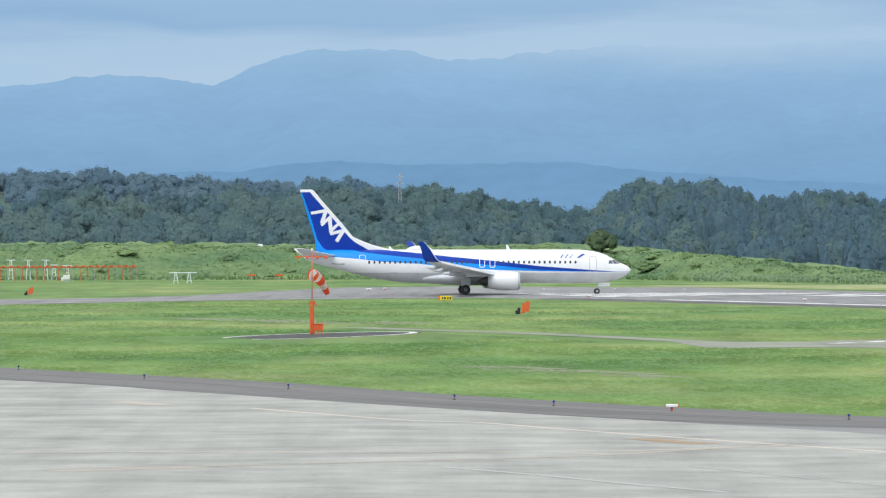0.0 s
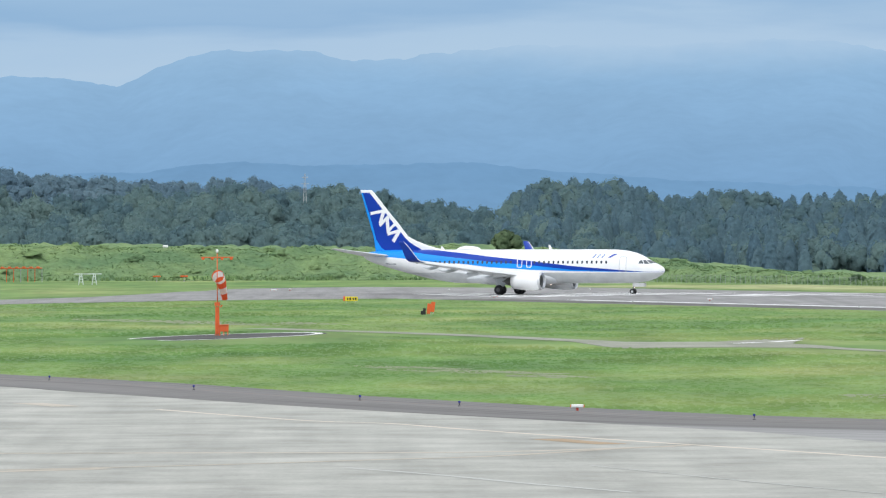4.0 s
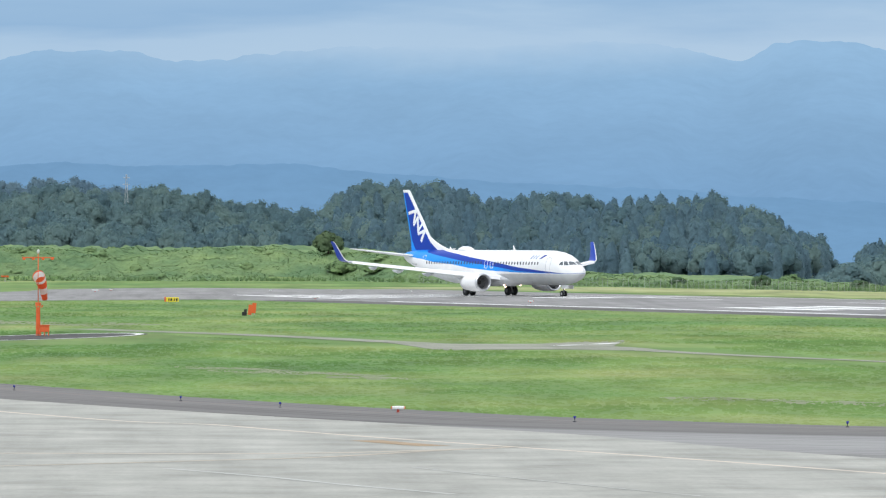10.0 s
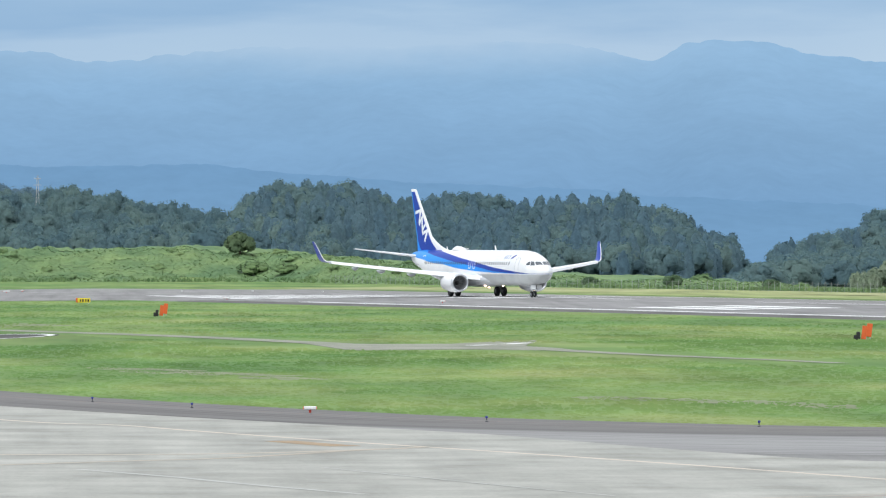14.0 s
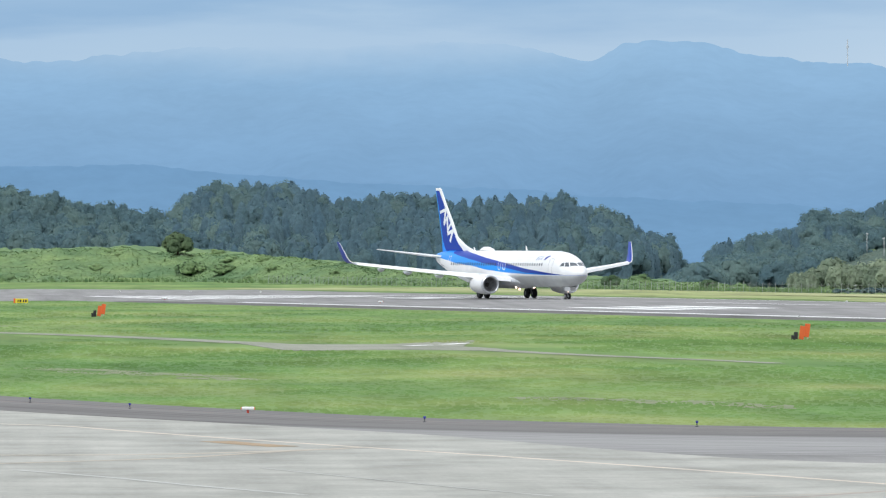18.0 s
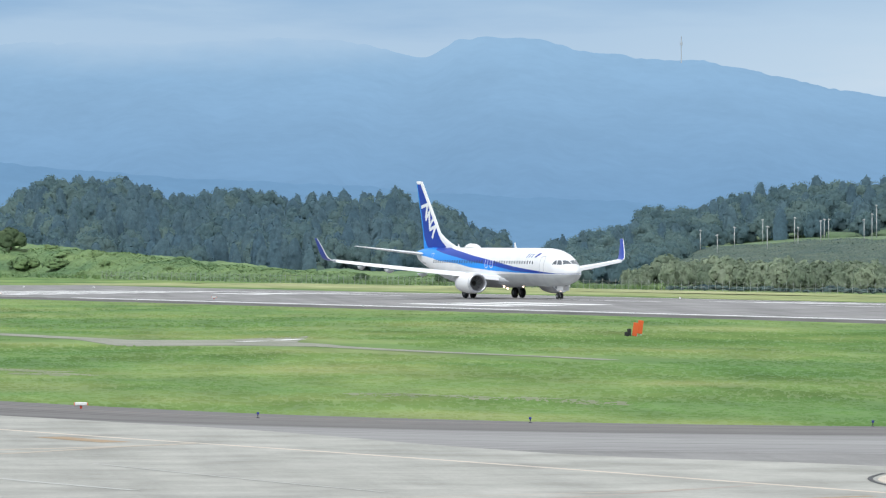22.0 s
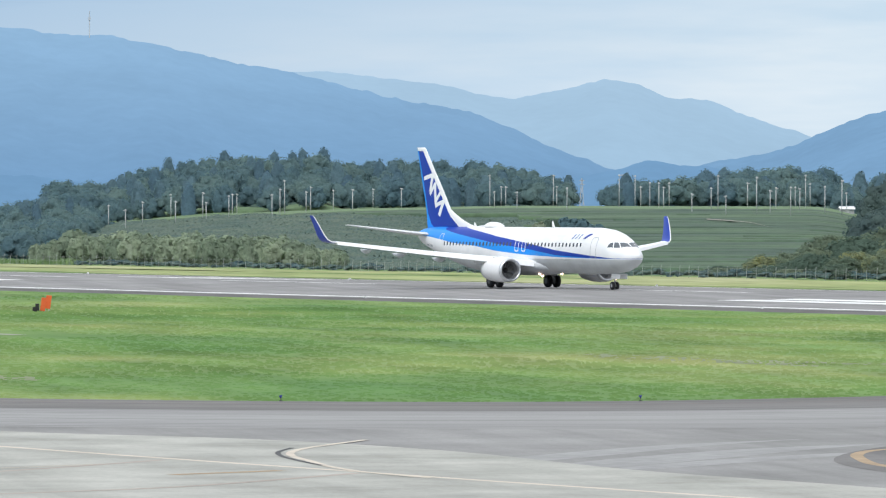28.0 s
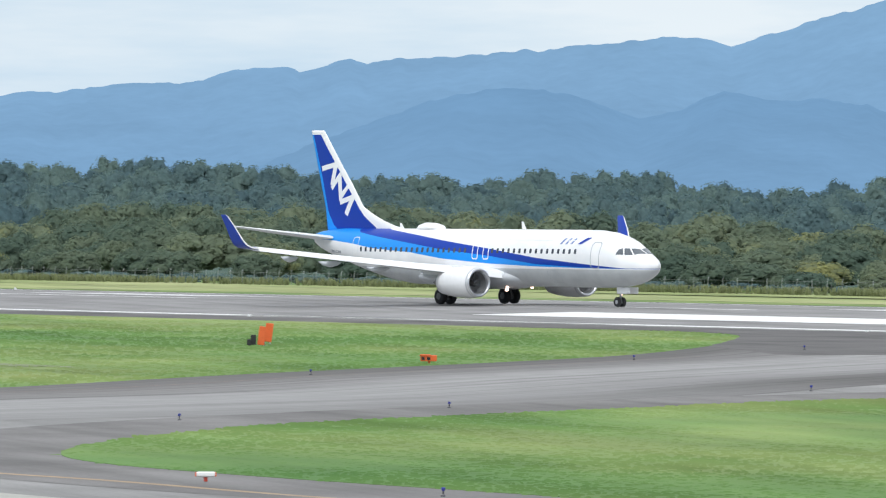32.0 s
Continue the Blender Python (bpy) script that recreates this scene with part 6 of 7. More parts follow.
FAN_AZ = [7.47, 7.62, 7.77, 8.02, 8.06, 8.3, 8.33, 8.53, 8.56, 8.6, 8.91, 8.98, 9.02, 9.21, 9.25, 9.45, 9.62, 9.8, 10.05, 10.3, 10.83, 10.87, 10.93, 10.97, 11.07, 11.39, 11.42, 11.51, 11.97, 12.11, 12.16, 12.24, 12.32, 12.36, 12.41, 12.61, 12.78, 12.84, 12.91, 13.1, 13.18, 13.3, 13.35, 13.48, 13.52, 13.56, 13.61, 13.65, 13.78, 13.93, 13.97]
r = np.random.RandomState(21)
fans = {h: frost_fan(h) for h in (5.6, 6.8, 8.0, 10.2)}
used = set()
for az in FAN_AZ:
    h = [5.6, 6.8, 6.8, 8.0, 8.0, 10.2][r.randint(6)]
    x, y, z = ground_at(az, r.uniform(1640, 1990))
    m = pose(x, y, z, 0, 0, r.uniform(-40, 40))
    if h in used:
        copy_thing(fans[h], m)
    else:
        fans[h].matrix_basis = m
        used.add(h)


def lattice_tower(name, label, category, az, d, height, width, arms, up=0.0):
    """A lattice mast: four tapering legs, cross braces, and arms."""
    x, y, z = ground_at(az, d)
    t = tagged(new(name), label, category)
    t.matrix_basis = pose(x, y, z + up)
    n = max(4, int(height / 2.2))
    at = lambda u, i: Vector(((1 - 0.8 * u) * width / 2 * (1, -1, -1, 1)[i], (1 - 0.8 * u) * width / 2 * (1, 1, -1, -1)[i], height * u))
    for i in range(4):
        part("leg", bar(at(0, i) - Vector((0, 0, 1)), at(1, i), 0.06, 6), pole_grey, t)
    for k in range(n):
        for i in range(4):
            part("brace", bar(at(k / n, i), at((k + 1) / n, (i + 1) % 4), 0.032, 4), pole_grey, t)
    for u, w in arms:
        part("arm", bar((-w / 2, 0, height * u), (w / 2, 0, height * u), 0.09, 6), pole_grey, t)
    return t


lattice_tower("power_pylon", "grey lattice power pylon above the ridge", "pylon", 12.0, 2090, 11.5, 1.8, ((0.72, 2.6), (0.84, 3.0), (0.96, 2.4)))
lattice_tower("power_pylon", "pale lattice pylon among hill trees", "pylon", -0.38, 2010, 15.5, 1.6, ((0.8, 2.4), (0.93, 2.0)))
lattice_tower("power_pylon", "grey pylon behind the ridge trees", "pylon", 11.64, 2080, 10.0, 1.4, ((0.8, 2.0), (0.93, 1.8)))
mast = tagged(new("transmitter_mast"), "thin red and white transmitter mast on the mountain", "mast")
mx, my = spot(7.3, 4390)
mast.matrix_basis = pose(float(mx), float(my), 122)
part("shaft", bar((0, 0, 0), (0, 0, 18), 0.35, 6), pole_grey, mast)
part("aerial", bar((0, 0, 12), (0, 0, 14), 0.8, 8), pole_grey, mast)


def lone_tree(az, q, height, width, mat, label, seed):
    """A small tree: tapered trunk, limbs and a crown of many leaf clumps."""
    rr = np.random.RandomState(seed)
    x, y, z = ground_at(az, float(foot(az)) + q)
    t = tagged(new("tree"), label, "tree")
    t.matrix_basis = pose(x, y, z - 0.08 * height)
    part("trunk", loft([[(math.cos(k * math.pi / 4) * r_, math.sin(k * math.pi / 4) * r_, h_ * height) for k in range(8)] for h_, r_ in ((-0.05, 0.2), (0.2, 0.15), (0.45, 0.11), (0.7, 0.05))]), bark, t, "dark tapered trunk", True)
    for k in range(7):
        g = 2 * math.pi * k / 7 + rr.uniform(-0.3, 0.3)
        part("limb", bar((0, 0, height * rr.uniform(0.25, 0.5)), (math.cos(g) * width * 0.32, math.sin(g) * width * 0.32, height * rr.uniform(0.5, 0.75)), 0.06, 6), bark, t)
    v, f, n = broad_crown(rr, 16, 110, 0.85, 0.045)
    me = mesh_of("crown", v * (width, width, height * 1.05), f, mat, True)
    me.normals_split_custom_set_from_vertices(n)
    part("crown", me, parent=t, label="uneven leafy crown")
    return t


leaf_tree = leaf_material("lone_tree_foliage", (0.13, 0.195, 0.105), (0.255, 0.32, 0.155), None, 2.0, 0.4)
leaf_dark = leaf_material("dark_bush_foliage", (0.125, 0.205, 0.110), (0.205, 0.285, 0.140), None, 2.0, 0.4)
lone_tree(1.40, 28, 4.9, 5.6, leaf_tree, "lone green tree on top of the bank", 5)
lone_tree(1.52, 9, 3.0, 6.0, leaf_bank, "dark vine-covered bush on the bank", 6)
lone_tree(1.80, 11, 2.6, 4.8, leaf_bank, "dark green bush on the bank", 8)
lone_tree(5.21, 6, 2.2, 3.4, leaf_dark, "rounded green bush beside the runway strip", 9)
lone_tree(4.48, 6, 1.7, 2.6, leaf_dark, "small green bush beside the runway strip", 10)
lone_tree(6.08, 5, 1.8, 3.0, leaf_dark, "brownish bush beside the runway strip", 12)
# The clump of trees and pale scrub below the tea rows.
leaf_pale = leaf_material("pale_dry_foliage", (0.26, 0.31, 0.22), (0.38, 0.42, 0.28), None, 3.0, 0.4)
lone_tree(11.62, 1165 - float(foot(11.62)), 8.3, 7.6, leaf_far, "tall dark round tree in a clump below the tea field", 20)
lone_tree(11.46, 1172 - float(foot(11.46)), 7.9, 6.6, leaf_far, "tall dark round tree in a clump below the tea field", 21)
lone_tree(11.77, 1170 - float(foot(11.77)), 7.0, 6.0, leaf_far, "dark tree at the edge of a clump", 22)
lone_tree(11.53, 1158 - float(foot(11.53)), 4.6, 6.0, leaf_far, "low dark tree in front of a clump", 23)
lone_tree(11.70, 1156 - float(foot(11.70)), 4.2, 5.6, leaf_far, "low dark tree in front of a clump", 24)
lone_tree(11.26, 1150 - float(foot(11.26)), 7.4, 5.2, leaf_pale, "pale yellowish tree beside dark trees", 25)
lone_tree(11.37, 1162 - float(foot(11.37)), 8.2, 4.6, leaf_broad, "pale-topped tree beside dark trees", 26)
lone_tree(11.08, 1135 - float(foot(11.08)), 4.9, 3.8, leaf_far, "small dark tree below the tea field", 27)
lone_tree(11.24, 1085 - float(foot(11.24)), 3.6, 5.4, leaf_pale, "pale dry bush at the foot of a clump", 28)
lone_tree(11.14, 1070 - float(foot(11.14)), 2.2, 3.8, leaf_pale, "pale dry bush at the foot of a clump", 29)
lone_tree(11.04, 1100 - float(foot(11.04)), 3.0, 3.4, leaf_broad, "small brownish bush at the foot of a clump", 30)
lone_tree(11.30, 1118 - float(foot(11.30)), 4.0, 3.6, leaf_broad, "brownish bush at the foot of a clump", 31)


def farm_shed(az, d):
    """A low farm shed: walls, a pitched pale roof, a door."""
    x, y, z = ground_at(az, d)
    t = tagged(new("farm_shed"), "small shed with a pale roof at the tea field's edge", "shed")
    t.matrix_basis = pose(x, y, z, 0, 0, faces_camera(x, y) + 12)
    part("wall", box(-2.0, 2.0, -1.4, 1.4, -0.4, 2.0, 0.02), shed_wall, t)
    part("roof", loft([[(a, -1.75, 1.95), (a, 0, 2.75), (a, 1.75, 1.95), (a, 1.75, 2.05), (a, 0, 2.87), (a, -1.75, 2.05)] for a in (-2.3, 2.3)]), shed_roof, t, "pale metal roof")
    part("door", box(-0.5, 0.5, -1.45, -1.4, -0.1, 1.8, 0.01), pole_grey, t)


shed_wall = material("shed_grey_boards", (0.40, 0.41, 0.40), 0.8, vary=0.15, scale=1.0)
shed_roof = material("shed_pale_roof", (0.74, 0.75, 0.75), 0.5, vary=0.08, scale=1.0)
farm_shed(13.97, 1890)

# A pale farm path that bends through the tea rows.
path_earth = material("pale_path_earth", (0.30, 0.28, 0.24), 0.95, vary=0.2, scale=0.3)
course = smooth_loop([(12.74, 1552), (12.94, 1530), (13.14, 1498), (13.29, 1440)], 8, False)
v = []
for i, q in enumerate(course):
    w = 0.4 + 7.0 * (1 - i / len(course))
    for o in (-w, w):
        x, y = spot(q.x, q.y + o)
        v.append((float(x), float(y), float(land(q.x, q.y + o)) + 1.25))
tagged(new("farm_path", mesh_of("farm_path", v, np.array([(2 * i, 2 * i + 1, 2 * i + 3, 2 * i + 2) for i in range(len(course) - 1)]), path_earth)), "pale bare path through the tea rows", kind="structure")


# ---- things on the airfield ----
orange = material("signal_orange_paint", (0.75, 0.13, 0.03), 0.55, vary=0.12, scale=1.5)


def cloth(name, colour):
    """Thin cloth that lets much of the light through."""
    m = material(name, colour, 0.85, vary=0.06, scale=3)
    tree = m.node_tree
    thin = node(tree, "BsdfTranslucent")
    thin.inputs[0].default_value = (*colour, 1)
    both = node(tree, "MixShader", i_0=0.55)
    tree.links.new(tree.nodes["Principled BSDF"].outputs[0], both.inputs[1])
    tree.links.new(thin.outputs[0], both.inputs[2])
    tree.links.new(both.outputs[0], [n for n in tree.nodes if n.bl_idname == "ShaderNodeOutputMaterial"][0].inputs[0])
    return m


sock_white, sock_orange = cloth("windsock_white_cloth", (0.86, 0.84, 0.82)), cloth("windsock_orange_cloth", (0.85, 0.16, 0.06))
black_panel = material("black_panel", (0.02, 0.02, 0.02), 0.6, vary=0.2, scale=2)
sign_yellow = material("sign_yellow", (0.80, 0.62, 0.03), 0.5, vary=0.05, scale=2)
board_white = material("marker_board_white", (0.80, 0.80, 0.78), 0.5, vary=0.05, scale=2)
red_leg = material("red_painted_leg", (0.55, 0.06, 0.03), 0.5, vary=0.1, scale=4)
blue_lens = material("blue_taxi_lens", (0.05, 0.06, 0.30), 0.25, vary=0.1, scale=8)
lamp_body = material("lamp_body_grey", (0.06, 0.06, 0.075), 0.5, 0.3, vary=0.1, scale=8)
clear_lens = material("clear_lamp_lens", (0.75, 0.76, 0.74), 0.2, vary=0.04, scale=8)
steel = material("galvanised_steel", (0.46, 0.47, 0.47), 0.5, 0.6, vary=0.12, scale=3)
rod_light = material("pale_frame_paint", (0.72, 0.76, 0.76), 0.5, vary=0.06, scale=3)


def build_windsock():
    x, y = -9.3, 461.4
    mast_ = tagged(new("windsock_mast"), "orange lattice windsock mast with a light bar on top", "windsock mast")
    mast_.matrix_basis = pose(x, y, 0, 0, 0, faces_camera(x, y))
    for a, b in ((-1, -1), (1, -1), (1, 1), (-1, 1)):
        part("leg", bar((a * 0.13, b * 0.13, 0), (a * 0.11, b * 0.11, 2.35), 0.03, 6), orange, mast_)
    for k in range(7):
        z = 0.1 + k * 0.32
        for a, b, c, e in ((-1, -1, 1, -1), (1, -1, 1, 1), (1, 1, -1, 1), (-1, 1, -1, -1)):
            part("brace", bar((a * 0.12, b * 0.12, z), (c * 0.12, e * 0.12, z + 0.3), 0.02, 4), orange, mast_)
    part("panel", box(-0.09, 0.09, -0.19, -0.16, 0.3, 2.2, 0.01), orange, mast_)
    part("collar", bar((0, 0, 2.3), (0, 0, 2.55), 0.2, 10), orange, mast_)
    part("crank", bar((0.2, -0.05, 2.2), (0.36, -0.05, 2.35), 0.05, 6), orange, mast_)
    part("pole", bar((0, 0, 2.3), (0, 0, 6.1), 0.032, 8), orange, mast_, smooth=True)
    part("light_bar", box(-1.15, 1.15, -0.03, 0.03, 5.70, 5.77, 0.01), orange, mast_, "thin orange cross bar")
    for k in (-1.0, -0.35, 0.35, 1.0):
        part("floodlight", box(k - 0.10, k + 0.10, -0.10, 0.10, 5.56, 5.70, 0.02), orange, mast_)
    part("top_lamp", loft(turned([(-0.1, 0.02), (0, 0.1), (0.15, 0.1), (0.22, 0.02)], 10)), clear_lens, mast_, "small white lamp", True, pose(0, 0, 6.1, 0, 90, 0))
    part("hoop", loft([[(math.cos(2 * math.pi * k / 24) * r_ * 0 + x_, math.cos(2 * math.pi * k / 24) * r_, 4.42 + math.sin(2 * math.pi * k / 24) * r_) for k in range(24)] for x_, r_ in ((-0.03, 0.42), (0.03, 0.42), (0.03, 0.45), (-0.03, 0.45), (-0.03, 0.42))], False), orange, mast_)
    box_ = tagged(new("control_cabinet"), "small orange cabinet on four legs by the windsock", "cabinet")
    box_.matrix_basis = pose(x + 0.46, y - 0.3, 0.05, 0, 0, faces_camera(x, y))
    part("body", box(-0.34, 0.34, -0.2, 0.2, 0.42, 0.86, 0.02), orange, box_)
    part("cap", box(-0.38, 0.38, -0.24, 0.24, 0.86, 0.92, 0.01), orange, box_)
    for a in (-0.28, 0, 0.28):
        part("leg", box(a - 0.03, a + 0.03, -0.18, -0.12, 0, 0.44), orange, box_)
    part("leg", box(-0.31, -0.25, 0.12, 0.18, 0, 0.44), orange, box_)
    part("leg", box(0.25, 0.31, 0.12, 0.18, 0, 0.44), orange, box_)
    # The cloth: a cone of bands that droops, in rigid pieces, hung at the hoop.
    sock = tagged(new("windsock"), "drooping windsock with orange and white bands", "windsock")
    names = ((sock_orange, 0.0, 0.16), (sock_white, 0.16, 0.62), (sock_orange, 0.62, 1.2), (sock_white, 1.2, 1.7), (sock_orange, 1.7, 2.2))
    def at(s):
        bend = radians(np.interp(s, (0, 0.5, 1.1, 2.45), (5, 22, 40, 52)))
        return bend
    def centre(s):
        p, n = Vector((0, 0, 0)), 24
        for i in range(n):
            g = at(s * (i + 0.5) / n)
            p += Vector((math.cos(g), 0, -math.sin(g))) * (s / n)
        return p
    for mt, s0, s1 in names:
        rings = []
        for s in np.linspace(s0, s1, 5):
            c, g, r_ = centre(s), at(s), np.interp(s, (0, 2.2), (0.45, 0.19)) * (1 + 0.03 * math.sin(s * 9))
            rings.append([tuple(c + Vector((math.sin(g) * math.sin(w) * r_, math.cos(w) * r_, math.cos(g) * math.sin(w) * r_))) for w in np.linspace(0, 2 * math.pi, 25)[:-1]])
        part("band", loft(rings, False), mt, sock, "", True)
    return sock, (x, y, 4.42)


windsock, SOCK_AT = build_windsock()
RING_X, RING_Y = -8.9, 457.5
cinder = paving_material("dark_cinder", (0.055, 0.055, 0.055), (0.11, 0.105, 0.10), 0.3, 0.0, 3.0)
ring_ground = slab("windsock_circle", [Vector((7.4 * math.cos(2 * math.pi * k / 48), 7.4 * math.sin(2 * math.pi * k / 48))) for k in range(48)], 0.0, cinder, "dark cinder circle with a white rim round the windsock")
ring_ground.matrix_basis = pose(RING_X, RING_Y, 0.17, 0.55, -1.7, 0)
tilt, v = ring_ground.matrix_basis, []
for k in range(49):
    c, s = math.cos(2 * math.pi * k / 48), math.sin(2 * math.pi * k / 48)
    v += [tuple(tilt @ Vector((c * 7.42, s * 7.42, -0.004))), (RING_X + c * 13.0, RING_Y + s * 26.0, -0.05)]
tagged(new("windsock_mound", mesh_of("windsock_mound", v, np.array([(2 * i, 2 * i + 1, 2 * i + 3, 2 * i + 2) for i in range(48)]), grass_mat)), "low grassy rise round the windsock circle", kind="structure")
v = []
for k in range(49):
    c, s = math.cos(2 * math.pi * k / 48), math.sin(2 * math.pi * k / 48)
    v += [(c * 7.15, s * 7.15, 0.01), (c * 6.55, s * 6.55, 0.01)]
part("rim", mesh_of("rim", v, np.array([(2 * i, 2 * i + 1, 2 * i + 3, 2 * i + 2) for i in range(48)])[:, ::-1].copy(), white_paint), parent=ring_ground)


def distance_sign(x, y, size, turn):
    """Two upright orange panels on frames, with a black panel before them."""
    s = tagged(new("runway_marker"), "orange upright panels with a black panel, in grass", "marker panel", "orange panels beside the runway")
    s.matrix_basis = pose(x, y, 0, 0, 0, turn)
    part("panel", box(0.05 * size, 0.45 * size, 0.6, 0.68, 0.25, 1.25 * size, 0.02), orange, s, "", False, pose(0, 0, 0, 0, 7, 0))
    part("panel", box(-0.28 * size, 0.08 * size, -0.1, -0.02, 0.05, 1.05 * size, 0.02), orange, s, "", False, pose(0, 0, 0, 0, 7, 0))
    part("black_panel", box(-0.62 * size, -0.34 * size, -0.5, -0.42, 0.0, 0.62 * size, 0.02), black_panel, s, "black panel")
    part("black_box", box(-0.82 * size, -0.6 * size, -0.7, -0.4, 0.0, 0.38 * size, 0.02), black_panel, s, "low black box")
    for a in (0.1, 0.4):
        part("leg", box(a * size - 0.03, a * size + 0.03, 0.62, 0.68, 0, 0.3), steel, s)
        part("stay", bar((a * size, 0.64, 0.7 * size), (a * size, 1.2, 0.02), 0.03, 5), steel, s)
    part("stay", bar((-0.1 * size, -0.06, 0.8 * size), (-0.1 * size, 0.5, 0.02), 0.03, 5), steel, s)
    return s


for x, y, size in ((7.4, 594.4, 0.95), (54.9, 453.5, 0.95), (102.8, 322.5, 0.98), (-49.8, 783, 0.8)):
    distance_sign(x, y, size, faces_camera(x, y))


def guidance_sign(x, y):
    s = tagged(new("guidance_sign"), "yellow taxiway sign with black symbols and orange end", "sign")
    s.matrix_basis = pose(x, y, 0, 0, 0, faces_camera(x, y))
    part("body", box(-0.65, 0.72, -0.1, 0.1, 0.14, 0.62, 0.02), sign_yellow, s, "yellow sign box")
    part("end_panel", box(-0.84, -0.66, -0.11, 0.11, 0.14, 0.64, 0.01), orange, s, "orange end panel")
    for a, b in ((-0.42, -0.3), (-0.2, 0.0), (0.16, 0.3), (0.4, 0.58)):
        part("symbol_bar", box(a, b, -0.115, -0.1, 0.24, 0.50), black_panel, s, "black bar")
    for a in (-0.5, 0.5):
        part("leg", box(a - 0.04, a + 0.04, -0.04, 0.04, 0, 0.15), steel, s)
    return s


guidance_sign(0.3, 704.7)


def marker_board(x, y, wide, up=0.05):
    """A low white board on a short red leg."""
    s = tagged(new("marker_board"), "low white board on a red foot beside the taxilane", "marker board", "white boards beside the taxilane")
    s.matrix_basis = pose(x, y, up, 0, 0, faces_camera(x, y))
    part("board", box(-wide / 2, wide / 2, -0.14, 0.14, 0.13, 0.26, 0.03), board_white, s, "white board")
    part("foot", box(-0.05, 0.05, -0.05, 0.05, 0, 0.14, 0.01), red_leg, s, "red foot")
    part("end_cap", box(wide / 2, wide / 2 + 0.03, -0.13, 0.13, 0.14, 0.25), orange, s)
    part("end_cap", box(-wide / 2 - 0.03, -wide / 2, -0.13, 0.13, 0.14, 0.25), orange, s)
    return s


marker_board(9.4, 267.0, 0.52)
marker_board(50.5, 163.3, 0.50)
for x, y, w in ((-9.3, 814, 0.8), (-7.4, 824, 0.35), (16.5, 736, 0.7), (38.4, 690, 0.5)):
    marker_board(x, y, w, float(camber(np.array(RD.x * x + RD.y * y), np.array(RN.x * x + RN.y * y))))


def taxi_light():
    t = tagged(new("taxiway_light"), "small blue taxiway edge light on a stub", "airfield light", "blue lights along the taxilane")
    part("base", loft(turned([(0, 0.02), (0, 0.065), (-0.03, 0.065), (-0.04, 0.03)], 10)), lamp_body, t, "", False, pose(0, 0, 0, 0, 90, 0))
    part("stem", bar((0, 0, 0.02), (0, 0, 0.20), 0.022, 8), lamp_body, t)
    part("lens", loft(turned([(0, 0.045), (-0.03, 0.055), (-0.075, 0.048), (-0.10, 0.02)], 12)), blue_lens, t, "blue glass dome", True, pose(0, 0, 0.20, 0, 90, 0))
    return t


TAXI = [(-22.9, 350.5), (-15.1, 328.3), (-7.3, 306.5), (0.5, 286.4), (4.7, 275.9), (15.9, 254.6), (25.9, 247.5), (38.4, 242.7), (52.0, 241.3), (66.2, 247.1), (87.4, 267.3), (110.8, 289.3), (127.3, 308.0), (48.6, 186.6), (54.5, 199.4), (47.5, 175.3), (64.4, 211.3), (77.8, 221.8), (99.0, 238.8), (53.9, 154.1)]
first = taxi_light()
for i, (x, y) in enumerate(TAXI):
    if i:
        copy_thing(first, pose(x, y, 0.045))
    else:
        first.matrix_basis = pose(x, y, 0.045)


def runway_light():
    t = tagged(new("runway_light"), "small white runway edge light", "airfield light", "white lights along the runway edge")
    part("stem", bar((0, 0, 0), (0, 0, 0.18), 0.05, 8), lamp_body, t)
    part("lens", loft(turned([(0, 0.10), (-0.08, 0.12), (-0.18, 0.10), (-0.24, 0.02)], 12)), clear_lens, t, "clear glass dome", True, pose(0, 0, 0.16, 0, 90, 0))
    return t


first = runway_light()
spots = [(-640 + 60 * k, p) for k in range(12) for p in (RC - 32.0, RC + 32.0)] + [(-780, RC - 2), (-781, RC + 8), (-782, RC + 18)]
for i, (s, p) in enumerate(spots):
    q = strip(s, p)
    m = pose(q.x, q.y, float(camber(np.array(s), np.array(p))) - 0.01)
    if i:
        copy_thing(first, m)
    else:
        first.matrix_basis = m

# An orange box light, a striped marker post with green leaves at its foot.
ob = tagged(new("box_light"), "low orange light unit on two legs in grass", "airfield light")
ob.matrix_basis = pose(98.6, 284.0, 0, 0, 0, faces_camera(98.6, 284.0))
part("housing", box(-0.38, 0.38, -0.2, 0.2, 0.14, 0.42, 0.03), orange, ob)
part("hood", box(-0.42, 0.1, -0.26, 0.2, 0.38, 0.46, 0.02), orange, ob)
for a in (-0.25, 0.0):
    part("lens", box(a - 0.08, a + 0.08, -0.215, -0.2, 0.2, 0.34), black_panel, ob, "dark lens")
part("leg", bar((0.02, 0, 0), (0.02, 0, 0.16), 0.05, 6), orange, ob)
ob = tagged(new("marker_post"), "short white post with a red top, in grass", "marker post")
ob.matrix_basis = pose(80.5, 300.2, 0)
for z0, z1, r_, mt in ((0.0, 0.12, 0.16, board_white), (0.12, 0.76, 0.075, board_white), (0.76, 0.86, 0.095, red_leg)):
    part("band", bar((0, 0, z0), (0, 0, z1), r_, 10), mt, ob)
part("cap", bar((0, 0, 0.86), (0, 0, 0.92), 0.06, 8), red_leg, ob)

